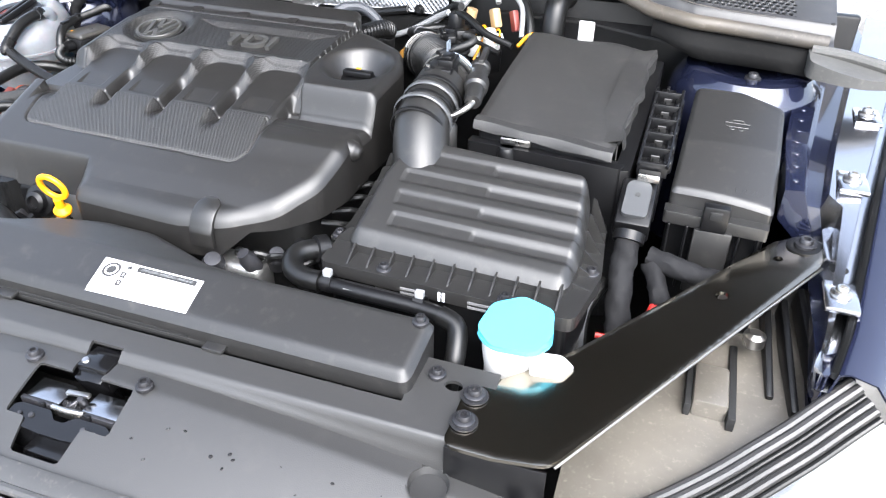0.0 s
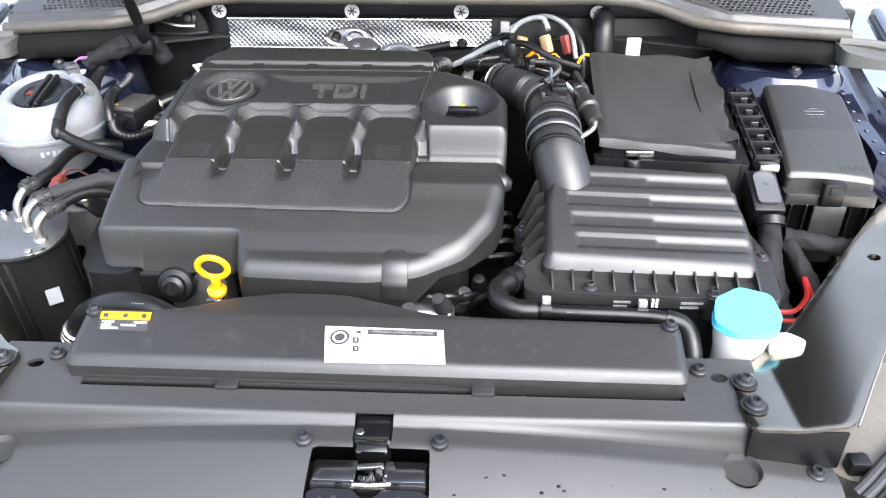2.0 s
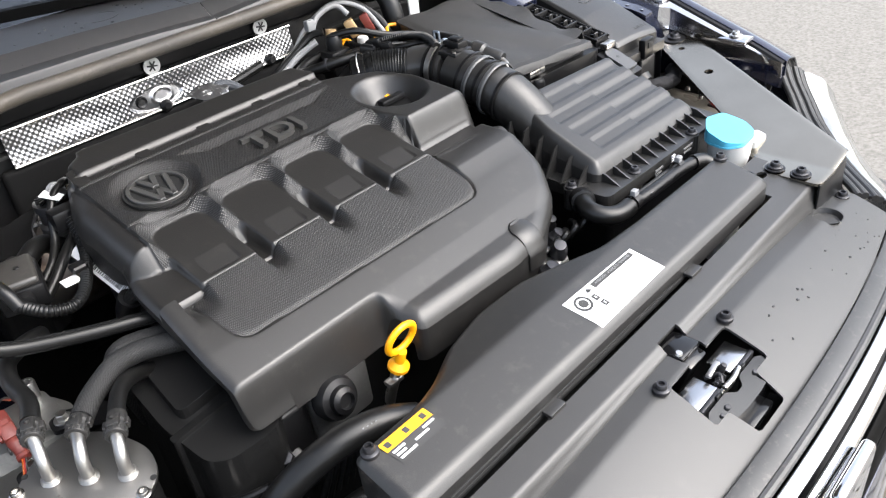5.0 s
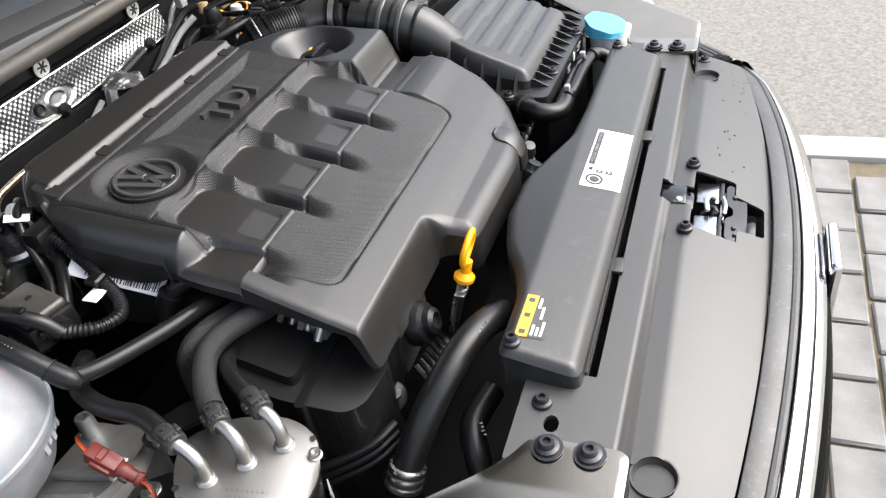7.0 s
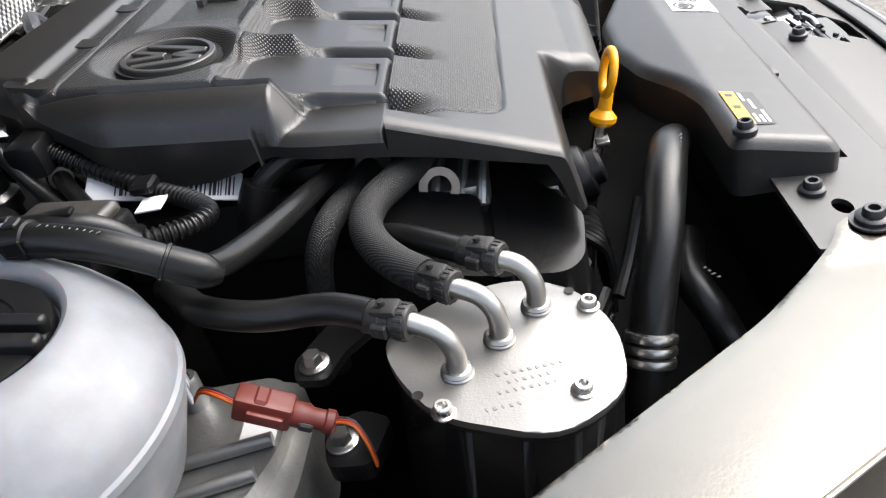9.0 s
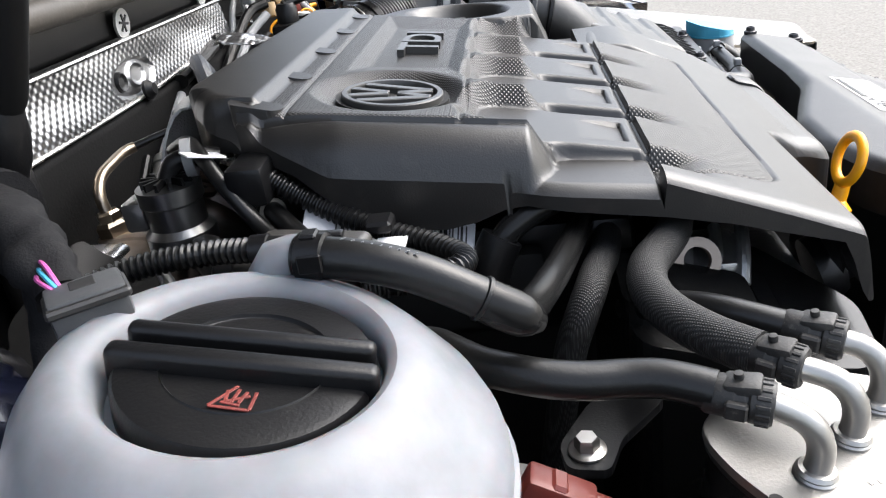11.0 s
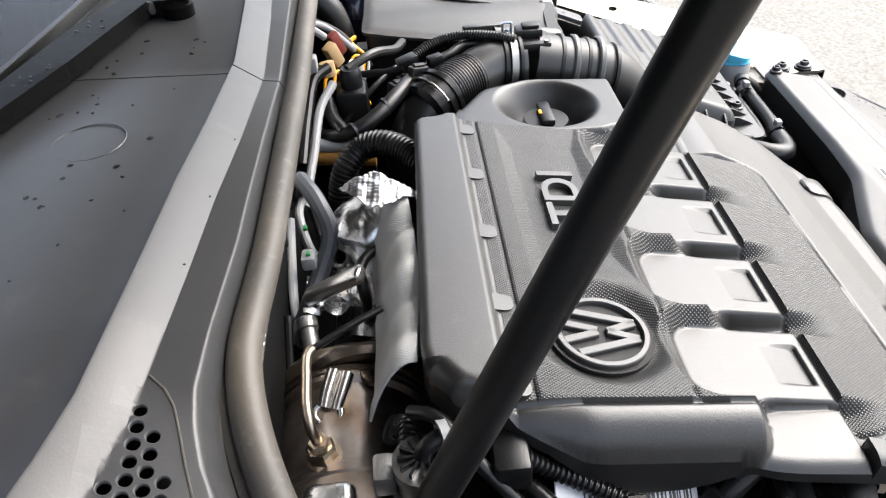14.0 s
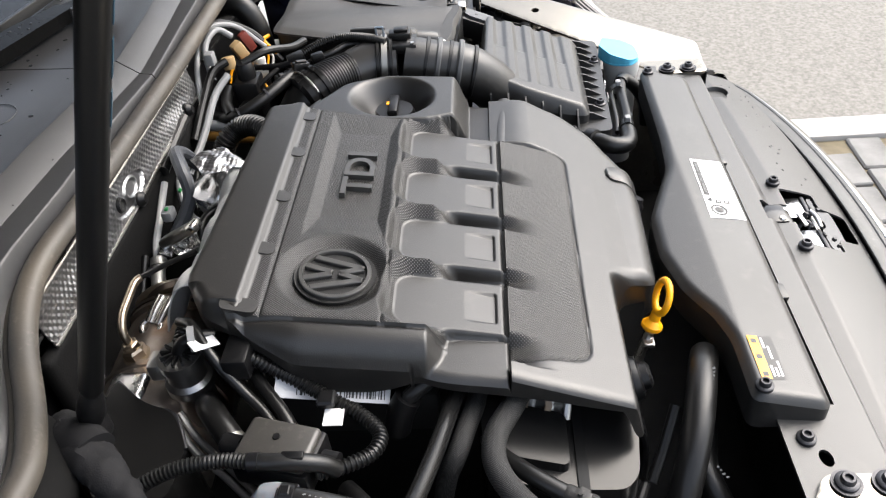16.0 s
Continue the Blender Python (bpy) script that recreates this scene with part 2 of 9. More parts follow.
# ---- materials ----
def material(name, color, rough=0.5, metal=0.0, vary=0.25, scale=40.0, bump=0.05, bump_scale=400.0, coat=0.0, rough_vary=0.15, color2=None, knurl=None, dimple=None,
             spec=0.5, trans=0.0, sub=0.0, dust=0.0):
    """A painted, moulded or metal surface: colour and gloss vary at two scales, with fine relief. knurl, dimple: the pitch of an embossed pattern."""
    m = bpy.data.materials.new(name)
    m.use_nodes = True
    nt = m.node_tree
    N, L = nt.nodes, nt.links
    b = N["Principled BSDF"]
    geo = N.new("ShaderNodeTexCoord")
    big, fine = N.new("ShaderNodeTexNoise"), N.new("ShaderNodeTexNoise")
    big.inputs["Scale"].default_value, big.inputs["Detail"].default_value = scale * 0.3, 5
    fine.inputs["Scale"].default_value, fine.inputs["Detail"].default_value = bump_scale, 4
    for n in (big, fine):
        L.new(geo.outputs["Object"], n.inputs["Vector"])
    ramp = N.new("ShaderNodeMapRange")
    ramp.inputs["From Min"].default_value, ramp.inputs["From Max"].default_value = 0.3, 0.7
    L.new(big.outputs["Fac"], ramp.inputs["Value"])
    mix = N.new("ShaderNodeMix")
    mix.data_type = "RGBA"
    c2 = color2 or tuple(c * (1 - vary) for c in color)
    mix.inputs[6].default_value, mix.inputs[7].default_value = (*color, 1), (*c2, 1)
    L.new(ramp.outputs["Result"], mix.inputs[0])
    out = mix.outputs[2]
    if dust > 0:
        speck = N.new("ShaderNodeTexNoise")
        speck.inputs["Scale"].default_value, speck.inputs["Detail"].default_value, speck.inputs["Roughness"].default_value = scale * 4, 8, 0.7
        L.new(geo.outputs["Object"], speck.inputs["Vector"])
        sr = N.new("ShaderNodeMapRange")
        sr.inputs["From Min"].default_value, sr.inputs["From Max"].default_value, sr.inputs["To Max"].default_value = 0.55, 0.8, dust
        L.new(speck.outputs["Fac"], sr.inputs["Value"])
        dm = N.new("ShaderNodeMix")
        dm.data_type = "RGBA"
        dm.inputs[7].default_value = (0.32, 0.29, 0.25, 1)
        L.new(sr.outputs["Result"], dm.inputs[0])
        L.new(out, dm.inputs[6])
        out = dm.outputs[2]
    L.new(out, b.inputs["Base Color"])
    rr = N.new("ShaderNodeMapRange")
    rr.inputs["To Min"].default_value, rr.inputs["To Max"].default_value = max(0.02, rough - rough_vary), min(1, rough + rough_vary)
    L.new(big.outputs["Fac"], rr.inputs["Value"])
    L.new(rr.outputs["Result"], b.inputs["Roughness"])
    b.inputs["Metallic"].default_value, b.inputs["Coat Weight"].default_value, b.inputs["Coat Roughness"].default_value = metal, coat, 0.05
    b.inputs["Specular IOR Level"].default_value, b.inputs["Transmission Weight"].default_value = spec, trans
    b.inputs["Subsurface Weight"].default_value, b.inputs["Subsurface Scale"].default_value = sub, 0.02
    height = fine.outputs["Fac"]
    bm = N.new("ShaderNodeBump")
    bm.inputs["Strength"].default_value, bm.inputs["Distance"].default_value = bump, 0.0006
    L.new(height, bm.inputs["Height"])
    normal = bm.outputs["Normal"]
    pitch = knurl or dimple
    if pitch:
        waves = []
        for turn in (35, -35) if knurl else (0, 90):
            mp = N.new("ShaderNodeMapping")
            mp.inputs["Rotation"].default_value = (0, 0, radians(turn)) if knurl else (0, radians(turn), 0)
            L.new(geo.outputs["Object"], mp.inputs["Vector"])
            wv = N.new("ShaderNodeTexWave")
            wv.bands_direction, wv.wave_profile = "X", "SIN"
            wv.inputs["Scale"].default_value = 2 * math.pi / (20 * pitch)
            L.new(mp.outputs["Vector"], wv.inputs["Vector"])
            waves.append(wv)
        ad = N.new("ShaderNodeMath")
        ad.operation = "MULTIPLY" if knurl else "ADD"
        L.new(waves[0].outputs["Fac"], ad.inputs[0])
        L.new(waves[1].outputs["Fac"], ad.inputs[1])
        if knurl:
            # pattern tops get a higher specular level, the grooves between them a lower one
            gloss = N.new("ShaderNodeMapRange")
            gloss.inputs["From Min"].default_value, gloss.inputs["From Max"].default_value = 0.05, 0.7
            gloss.inputs["To Min"].default_value, gloss.inputs["To Max"].default_value = 0.55 * spec, min(1.5 * spec, 1.0)
            L.new(ad.outputs[0], gloss.inputs["Value"])
            L.new(gloss.outputs["Result"], b.inputs["Specular IOR Level"])
        b2 = N.new("ShaderNodeBump")
        b2.inputs["Strength"].default_value, b2.inputs["Distance"].default_value = 0.85 if knurl else 1.0, 0.0005 if knurl else 0.0014
        L.new(ad.outputs[0], b2.inputs["Height"])
        L.new(normal, b2.inputs["Normal"])
        normal = b2.outputs["Normal"]
    L.new(normal, b.inputs["Normal"])
    return m


M_COVER = material("cover_plastic", (0.0120, 0.0114, 0.0108), 0.39, vary=0.12, bump=0.25, bump_scale=900, scale=12, rough_vary=0.06, dust=0.06, spec=0.65)
M_KNURL = material("cover_textured", (0.0120, 0.0114, 0.0108), 0.38, vary=0.1, bump=0.1, scale=12, knurl=0.0018, rough_vary=0.05, dust=0.05, spec=0.65)
M_BLACK = material("black_plastic", (0.0055, 0.0055, 0.006), 0.36, vary=0.3, bump=0.2, bump_scale=700, scale=20, dust=0.03, spec=0.32)
M_BOX = material("grained_plastic", (0.016, 0.0156, 0.0152), 0.38, vary=0.2, bump=0.28, bump_scale=800, scale=15, dust=0.08, spec=0.6)
M_PANEL = material("panel_plastic", (0.024, 0.0235, 0.023), 0.46, vary=0.2, bump=0.25, bump_scale=900, scale=8, rough_vary=0.05, dust=0.03, spec=0.7)
M_COWL = material("cowl_plastic", (0.034, 0.034, 0.035), 0.38, vary=0.15, bump=0.1, bump_scale=900, scale=8, dust=0.06)
# navy rail paint coloured silver: the sky's reflection is in the colour
M_RAIL = material("rail_sky_sheen", (0.58, 0.58, 0.60), 0.22, metal=1.0, vary=0.25, bump=0.05, scale=14, coat=0.6, dust=0.05)
M_DULLRED = material("faded_red_print", (0.2, 0.03, 0.022), 0.6, vary=0.6, bump=0.2, scale=300)
M_TAPE = material("cloth_tape", (0.013, 0.013, 0.014), 0.7, vary=0.3, bump=0.5, bump_scale=900, scale=40, dust=0.05, spec=0.12)
M_PINK = material("pink_wire", (0.5, 0.1, 0.32), 0.4, vary=0.1, bump=0.0)
M_RUBBER = material("rubber", (0.0065, 0.0065, 0.0065), 0.34, vary=0.3, bump=0.2, bump_scale=500, scale=30, dust=0.03, spec=0.38)
M_SEAL = material("seal_rubber", (0.075, 0.064, 0.05), 0.55, vary=0.5, bump=0.3, bump_scale=300, scale=25, color2=(0.03, 0.028, 0.026), dust=0.25)
M_MAT = material("quilted_mat", (0.006, 0.006, 0.006), 0.75, vary=0.3, bump=0.5, spec=0.1)
M_BRAID = material("braided_hose", (0.016, 0.016, 0.016), 0.6, vary=0.2, bump=0.2, knurl=0.0012)
# near-black for shade painted into holes, gaps and depths, and for black parts
M_DARK = material("black_and_void_shade", (0.006, 0.006, 0.006), 0.7, vary=0.4, bump=0.3, bump_scale=200)
M_CASTING = material("cast_alloy", (0.42, 0.42, 0.41), 0.42, metal=0.9, vary=0.4, bump=0.6, bump_scale=350, scale=60, dust=0.2)
M_STEEL = material("bright_steel", (0.62, 0.6, 0.57), 0.28, metal=1.0, vary=0.25, bump=0.1, scale=60)
M_FOIL = material("crumpled_foil", (0.75, 0.75, 0.75), 0.25, metal=1.0, vary=0.2, bump=1.0, bump_scale=160, scale=60)
M_SHIELD = material("embossed_foil", (0.33, 0.33, 0.335), 0.36, metal=1.0, vary=0.15, bump=0.15, bump_scale=120, scale=30)
M_WARM = material("heat_stained_steel", (0.26, 0.225, 0.19), 0.34, metal=1.0, vary=0.4, bump=0.3, bump_scale=200, scale=45, color2=(0.13, 0.10, 0.08))
M_GOLD = material("passivated_steel", (0.46, 0.38, 0.29), 0.32, metal=1.0, vary=0.25, bump=0.15, scale=50)
M_LETTER = material("satin_letter_plastic", (0.040, 0.039, 0.037), 0.36, vary=0.1, bump=0.05, scale=20, spec=0.6)
M_BRACE = material("coated_brace", (0.37, 0.34, 0.285), 0.18, metal=1.0, vary=0.3, bump=0.1, bump_scale=500, scale=16, rough_vary=0.08, dust=0.05)
M_BOLT = material("black_bolt", (0.05, 0.05, 0.055), 0.38, metal=0.6, vary=0.4, bump=0.2, scale=80, dust=0.2)
M_BLUE = material("dark_blue_paint", (0.012, 0.015, 0.036), 0.16, metal=0.4, vary=0.2, bump=0.0, scale=10, coat=1.0, dust=0.04)
M_TANK = material("milky_plastic", (0.185, 0.193, 0.21), 0.4, vary=0.26, bump=0.2, bump_scale=120, scale=170, sub=0.25, rough_vary=0.1, spec=0.35)
M_WHITE = material("white_plastic", (0.5, 0.5, 0.49), 0.4, vary=0.08, bump=0.1, scale=30)
M_CYAN = material("cyan_plastic", (0.08, 0.40, 0.58), 0.35, vary=0.12, bump=0.1, scale=40)
M_YELLOW = material("yellow_plastic", (0.85, 0.36, 0.004), 0.35, vary=0.1, bump=0.1, scale=50)
M_BROWN = material("brown_plastic", (0.16, 0.03, 0.022), 0.45, vary=0.25, bump=0.15, scale=50)
M_RED = material("red_plastic", (0.36, 0.02, 0.015), 0.4, vary=0.2, bump=0.1, scale=50)
M_LABEL = material("label_white", (0.66, 0.66, 0.67), 0.4, vary=0.04, bump=0.02, scale=40)
M_INK = material("label_ink", (0.03, 0.03, 0.03), 0.5, vary=0.1, bump=0.0)
M_GREYINK = material("label_grey_ink", (0.14, 0.14, 0.14), 0.5, vary=0.1, bump=0.0)
M_FINEPRINT = material("fine_print", (0.28, 0.28, 0.28), 0.5, vary=0.2, bump=0.0)
M_CANVAS = material("battery_cloth", (0.022, 0.0215, 0.021), 0.55, vary=0.2, bump=0.5, bump_scale=1200, scale=14, dust=0.08)
M_ALU = material("satin_alloy", (0.4, 0.39, 0.37), 0.42, metal=1.0, vary=0.2, bump=0.3, bump_scale=300, scale=60)
M_CHROME = material("chrome", (0.7, 0.7, 0.7), 0.08, metal=1.0, vary=0.1, bump=0.0, rough_vary=0.03)
M_WET = material("wet_plastic", (0.13, 0.118, 0.1), 0.3, vary=0.4, bump=0.3, bump_scale=90, scale=40, rough_vary=0.12, dust=0.4)
M_ASPHALT = material("pale_asphalt", (0.2, 0.19, 0.17), 0.85, vary=0.35, bump=1.0, bump_scale=120, scale=250, color2=(0.12, 0.113, 0.1))
M_PAVER = material("concrete_paver", (0.21, 0.205, 0.195), 0.85, vary=0.45, bump=0.8, bump_scale=250, scale=30, dust=0.3)
M_KERB = material("white_kerb", (0.37, 0.36, 0.34), 0.8, vary=0.15, bump=0.6, bump_scale=150, scale=20, dust=0.2)
M_SOIL = material("joint_soil", (0.16, 0.13, 0.08), 0.95, vary=0.4, bump=0.8, bump_scale=200, scale=60)
M_GREEN = material("green_plastic", (0.02, 0.22, 0.06), 0.4, vary=0.1, bump=0.0)
M_MARK = material("faint_moulding", (0.24, 0.25, 0.27), 0.5, vary=0.2, bump=0.0)
M_STAMP = material("stamped_metal", (0.20, 0.195, 0.185), 0.5, metal=1.0, vary=0.2, bump=0.0)
M_LIDMETAL = material("brushed_lid", (0.25, 0.244, 0.235), 0.42, metal=1.0, vary=0.12, bump=0.25, bump_scale=700, scale=25)
M_GLOSS = material("gloss_black", (0.010, 0.010, 0.010), 0.24, vary=0.3, bump=0.05, scale=15, rough_vary=0.08, spec=0.22)
# dusty black plastic; part of this grey is sky reflection put into the colour
M_MODULE = material("dusty_lid_sheen", (0.035, 0.033, 0.030), 0.42, vary=0.2, bump=0.15, bump_scale=500, scale=30, dust=0.15, spec=0.6)
M_ORANGE = material("orange_insulation", (0.45, 0.10, 0.01), 0.4, vary=0.15, bump=0.0)
M_AMBER = material("amber_plastic", (0.30, 0.15, 0.03), 0.35, vary=0.3, bump=0.1, scale=40)
M_BAND = material("zinc_band", (0.36, 0.42, 0.50), 0.35, metal=0.8, vary=0.2, bump=0.1)
M_ELBOW = material("shiny_grey_rubber", (0.035, 0.034, 0.033), 0.3, vary=0.2, bump=0.1, bump_scale=400, scale=20, spec=0.7)
M_CREAM = material("cream_connector", (0.38, 0.26, 0.13), 0.4, vary=0.1, bump=0.05)
M_GREYTAPE = material("grey_tape", (0.055, 0.06, 0.07), 0.55, vary=0.3, bump=0.4, bump_scale=700, scale=50)
M_GREYPLUG = material("grey_plug", (0.06, 0.062, 0.065), 0.4, vary=0.2, bump=0.2)
M_PLATE = material("galvanised_plate", (0.50, 0.51, 0.53), 0.22, metal=1.0, vary=0.2, bump=0.05, scale=60)
M_GREYWIRE = material("grey_wire", (0.24, 0.245, 0.25), 0.45, vary=0.2, bump=0.1)
M_GLOSSBLACK = material("gloss_black_moulding", (0.005, 0.005, 0.0055), 0.14, vary=0.2, bump=0.03, scale=30, rough_vary=0.05)
M_GLASSY = material("water_drop", (0.012, 0.012, 0.012), 0.03, vary=0.0, bump=0.0, rough_vary=0.0, spec=0.45)
M_WIND = material("windscreen_glass", (0.008, 0.009, 0.01), 0.05, vary=0.1, bump=0.0, spec=0.4, rough_vary=0.02)

# ---- ground ----
GZ = -0.74
KX = 1.27


def ground():
    bm = bmesh.new()
    vs = [bm.verts.new(p) for p in ((-300, -300, GZ), (300, -300, GZ), (300, 300, GZ), (-300, 300, GZ))]
    bm.faces.new(vs)
    solo("ground", bm, M_ASPHALT, "pale worn asphalt with fine bright grit", "ground", kind="structure")
    # strip of sand between the paving stones
    solo("paving_bed", box((-0.40, -1.70, GZ + 0.001), (KX - 0.001, -0.14, GZ + 0.012), 0.002), M_SOIL, "sandy brown bed between paving stones", "ground", kind="structure")
    solo("kerb", box((KX, -6, GZ - 0.02), (KX + 0.115, 6, GZ + 0.03), 0.008), M_KERB, "pale concrete kerb strip beside the paving", "kerb", kind="structure")
    pave = thing("pavement", (0.6, -0.4, GZ), "grey concrete block paving with sandy joints", "pavement", kind="structure")
    lx, ly = 0.17, 0.11
    mesh = None
    shared = []
    for k in range(4):
        bmk = box((-lx / 2 + 0.004, -ly / 2 + 0.004, 0), (lx / 2 - 0.004, ly / 2 - 0.004, 0.022), 0.005, 1)
        for v in bmk.verts:
            v.co += Vector((random.uniform(-1, 1), random.uniform(-1, 1), random.uniform(-1, 1))) * 0.0012
        bmk.normal_update()
        me = bpy.data.meshes.new("paver")
        bmesh.ops.recalc_face_normals(bmk, faces=bmk.faces)
        bmk.to_mesh(me)
        bmk.free()
        me.materials.append(M_PAVER)
        shared.append(me)
    for j in range(-12, 2):
        for i in range(9):
            x = KX - lx / 2 - i * lx - (lx / 2 if j % 2 else 0)
            ob = new("paver", shared[random.randrange(4)])
            ob.parent = pave
            ob.matrix_parent_inverse = ORIGIN[pave.name].inverted()
            ob.matrix_basis = pose(x, -0.32 - ly / 2 + j * ly + 0.055, GZ + random.uniform(-0.001, 0.003), 0, 0, random.uniform(-0.8, 0.8))


ground()


# ---- engine cover ----
PADS = (-0.285, -0.197, -0.109, -0.021)


def upper(y):
    return 0.164 + 0.137 * (y - 0.483)


def lower(y):
    return np.interp(y, [0.19, 0.235, 0.26, 0.30, 0.372], [0.06, 0.072, 0.084, 0.101, 0.1285])


def oil_edge(y):
    return np.interp(y, [0.40, 0.43, 0.46, 0.50, 0.56, 0.62], [0.033, 0.031, 0.019, 0.016, 0.022, 0.032])


def pad_sd(x, y):
    best = np.full(x.shape, -1.0)
    for c in PADS:
        qx, qy = np.abs(x - c) - (0.033 - 0.018), np.abs(y - 0.405) - (0.072 - 0.018)
        d = 0.018 - np.hypot(np.maximum(qx, 0), np.maximum(qy, 0)) - np.minimum(np.maximum(qx, qy), 0)
        best = np.maximum(best, d)
    return best


COVER = rounded([(-0.298, 0.6615), (-0.325, 0.642), (-0.331, 0.622), (-0.346, 0.597), (-0.361, 0.56), (-0.361, 0.452), (-0.3655, 0.438), (-0.368, 0.42), (-0.371, 0.36), (-0.372, 0.30), (-0.370, 0.25), (-0.195, 0.25), (-0.184, 0.208), (-0.03, 0.202),
                 (0.03, 0.211), (0.09, 0.243), (0.124, 0.285), (0.136, 0.335), (0.135, 0.39), (0.140, 0.42), (0.142, 0.52), (0.118, 0.575), (0.06, 0.61), (0.03, 0.62), (0.022, 0.6505)], 0.012)
SHOULDER = rounded([(-0.10, 0.70), (-0.322, 0.70), (-0.331, 0.622), (-0.346, 0.597), (-0.361, 0.56), (-0.361, 0.438), (-0.352, 0.421), (-0.338, 0.414), (-0.10, 0.414)], 0.010)
PANEL = rounded([(-0.343, 0.374), (-0.331, 0.297), (0.002, 0.292), (0.014, 0.31), (0.012, 0.374)], 0.018)


def cover_top(x, y):
    up, lo = upper(y), lower(np.minimum(y, 0.372))
    pd = pad_sd(x, y)
    pad = 0.128 + 0.21 * (y - 0.38)
    chan = 0.113 + 0.03 * (y - 0.345)
    outside = chan + (up - chan) * np.clip((y - 0.42) / 0.024, 0, 1)
    outside = outside + (lo - outside) * (1 - step_up(y, 0.318, 0.362))
    wide = 0.006 + 0.0065 * step_up(y, 0.42, 0.44)
    t = np.clip((pd + wide) / wide, 0, 1)
    mid = outside + (pad - outside) * t
    front = lo + 0.0016
    gap = np.full(x.shape, 1.0)
    for c in PADS:
        gap = np.minimum(gap, np.abs(x - c) - 0.033)
    dip = step_up(gap, -0.004, 0.007) * step_up(y, 0.322, 0.372) * (x < 0.016) * (x > -0.350)
    z = np.where(y > 0.372, mid, front - dip * (front - chan))
    # wedge-shaped slots in the pads
    for c in PADS:
        inside = (np.abs(x - c) < 0.019) & (y > 0.383) & (y < 0.412)
        z = np.where(inside, z - 0.0035 * np.clip((0.412 - y) / 0.029, 0, 1), z)
    # step line in front of the pads
    left = (x > -0.352) & (x < 0.012)
    z = z - np.where(left, 0.0035 * np.exp(-((y - 0.3735) / 0.0016) ** 2), 0)
    # rim line of the textured front panel
    sd = poly_sd(x, y, PANEL)
    z = z - 0.0022 * np.exp(-(sd / 0.0016) ** 2) * (y < 0.368)
    # body right of the panel, with a shelf behind it
    right = step_up(x, 0.013, 0.018)
    body = lo + 0.008
    shelf = 0.1115
    z = np.where(y < 0.385, z + (np.minimum(body, 0.1215) - z) * right * step_up(y, 0.300, 0.370), z)
    z = np.where((y >= 0.385) & (y < 0.412) & (x > 0.014), shelf, z)
    # seams across the upper panel
    mainly = (x > -0.331) & (x < oil_edge(y))
    for ys, depth in ((0.59, 0.0022), (0.4835, 0.002)):
        z = z - np.where(mainly, depth * np.exp(-((y - ys) / 0.0013) ** 2), 0)
    # shallow tray for the lettering, and the dish of the badge
    tray = np.minimum(np.minimum(x + 0.222, 0.022 - x) * 0.3, np.minimum(y - 0.489, 0.572 - y))
    dish = np.hypot(x + 0.2680, y - 0.5325)
    z = z - np.where(mainly & (y > 0.484), 0.0055 * np.clip(tray / 0.012, 0, 1) * step_up(dish, 0.052, 0.066), 0)
    z = z - np.where(y > 0.46, 0.0095 * (1 - step_up(dish, 0.037, 0.055)), 0)
    # shoulder past the black side line
    side = step_up(-x, 0.331, 0.3335)
    z = z - np.where(y > 0.43, 0.003 * side, 0)
    z = z - 0.004 * np.exp(-((x + 0.3322) / 0.0014) ** 2) * (y > 0.425)
    # oil filler box with its funnel
    oil = (x > oil_edge(y)) & (y >= 0.412)
    oz = 0.1585 + 0.075 * (y - 0.43)
    oz = 0.1165 + (oz - 0.1165) * step_up(y, 0.408, 0.43)
    cup = np.hypot((x - 0.078) / 1.0, (y - 0.507) / 1.06)
    oz = oz - 0.036 * (1 - step_up(cup, 0.024, 0.055))
    oz = oz - 0.004 * np.exp(-((x - oil_edge(y)) / 0.0018) ** 2)
    z = np.where(oil, oz, z)
    # rear ridge
    z = z + np.where((y > 0.6) & (x < oil_edge(y) + 0.004), 0.006 * step_up(y, 0.603, 0.611), 0)
    # recessed corner in front, beside the dipstick
    facet = 0.040 * step_up(0.263 - y, 0.0, 0.013) * (1 - step_up(x, -0.204, -0.190))
    z = z - facet
    # rolled rims
    d = np.maximum(poly_sd(x, y, COVER), 0)
    nose = (1 - step_up(y, 0.30, 0.37)) * step_up(x, -0.192, -0.18)
    left = x < -0.32
    up_left = step_up(y, 0.418, 0.436)
    # shoulder: rolls down to the ledge in front of it
    ds = poly_sd(x, y, SHOULDER)
    qs = np.minimum(np.clip(1 - ds / 0.026, 0, 1), 0.97)
    deep = 0.010 + 0.026 * np.clip((0.622 - y) / 0.06, 0, 1)
    roll = np.where((ds > 0) | (y > 0.5), z - deep * (1 - np.sqrt(1 - qs * qs)), 0)
    edge = 1 - np.minimum(d / 0.010, 1)
    flat = 0.1275 + 0.11 * (y - 0.43) - 0.006 * edge * edge
    z = np.where((x < -0.3215) & (y > 0.3735), np.maximum(roll, np.where(y < 0.458, flat, 0.08)), z)
    side = (x < -0.3215) & (y > 0.3735) & (y < 0.62)
    bulge = step_up(x, 0.03, 0.07) * (1 - step_up(y, 0.37, 0.41))
    nose = np.maximum(nose, bulge)
    r = np.where(left, 0.012 + 0.015 * up_left, 0.014 + 0.003 * nose)
    h = np.where(left, 0.006 + 0.026 * up_left, 0.014 + 0.003 * nose)
    h = np.where((y > 0.6) & (x > -0.30), 0.007, np.where(y > 0.6, 0.022, h))
    r = np.where((y > 0.6) & (x > -0.30) & (x < 0.03), 0.007, r)
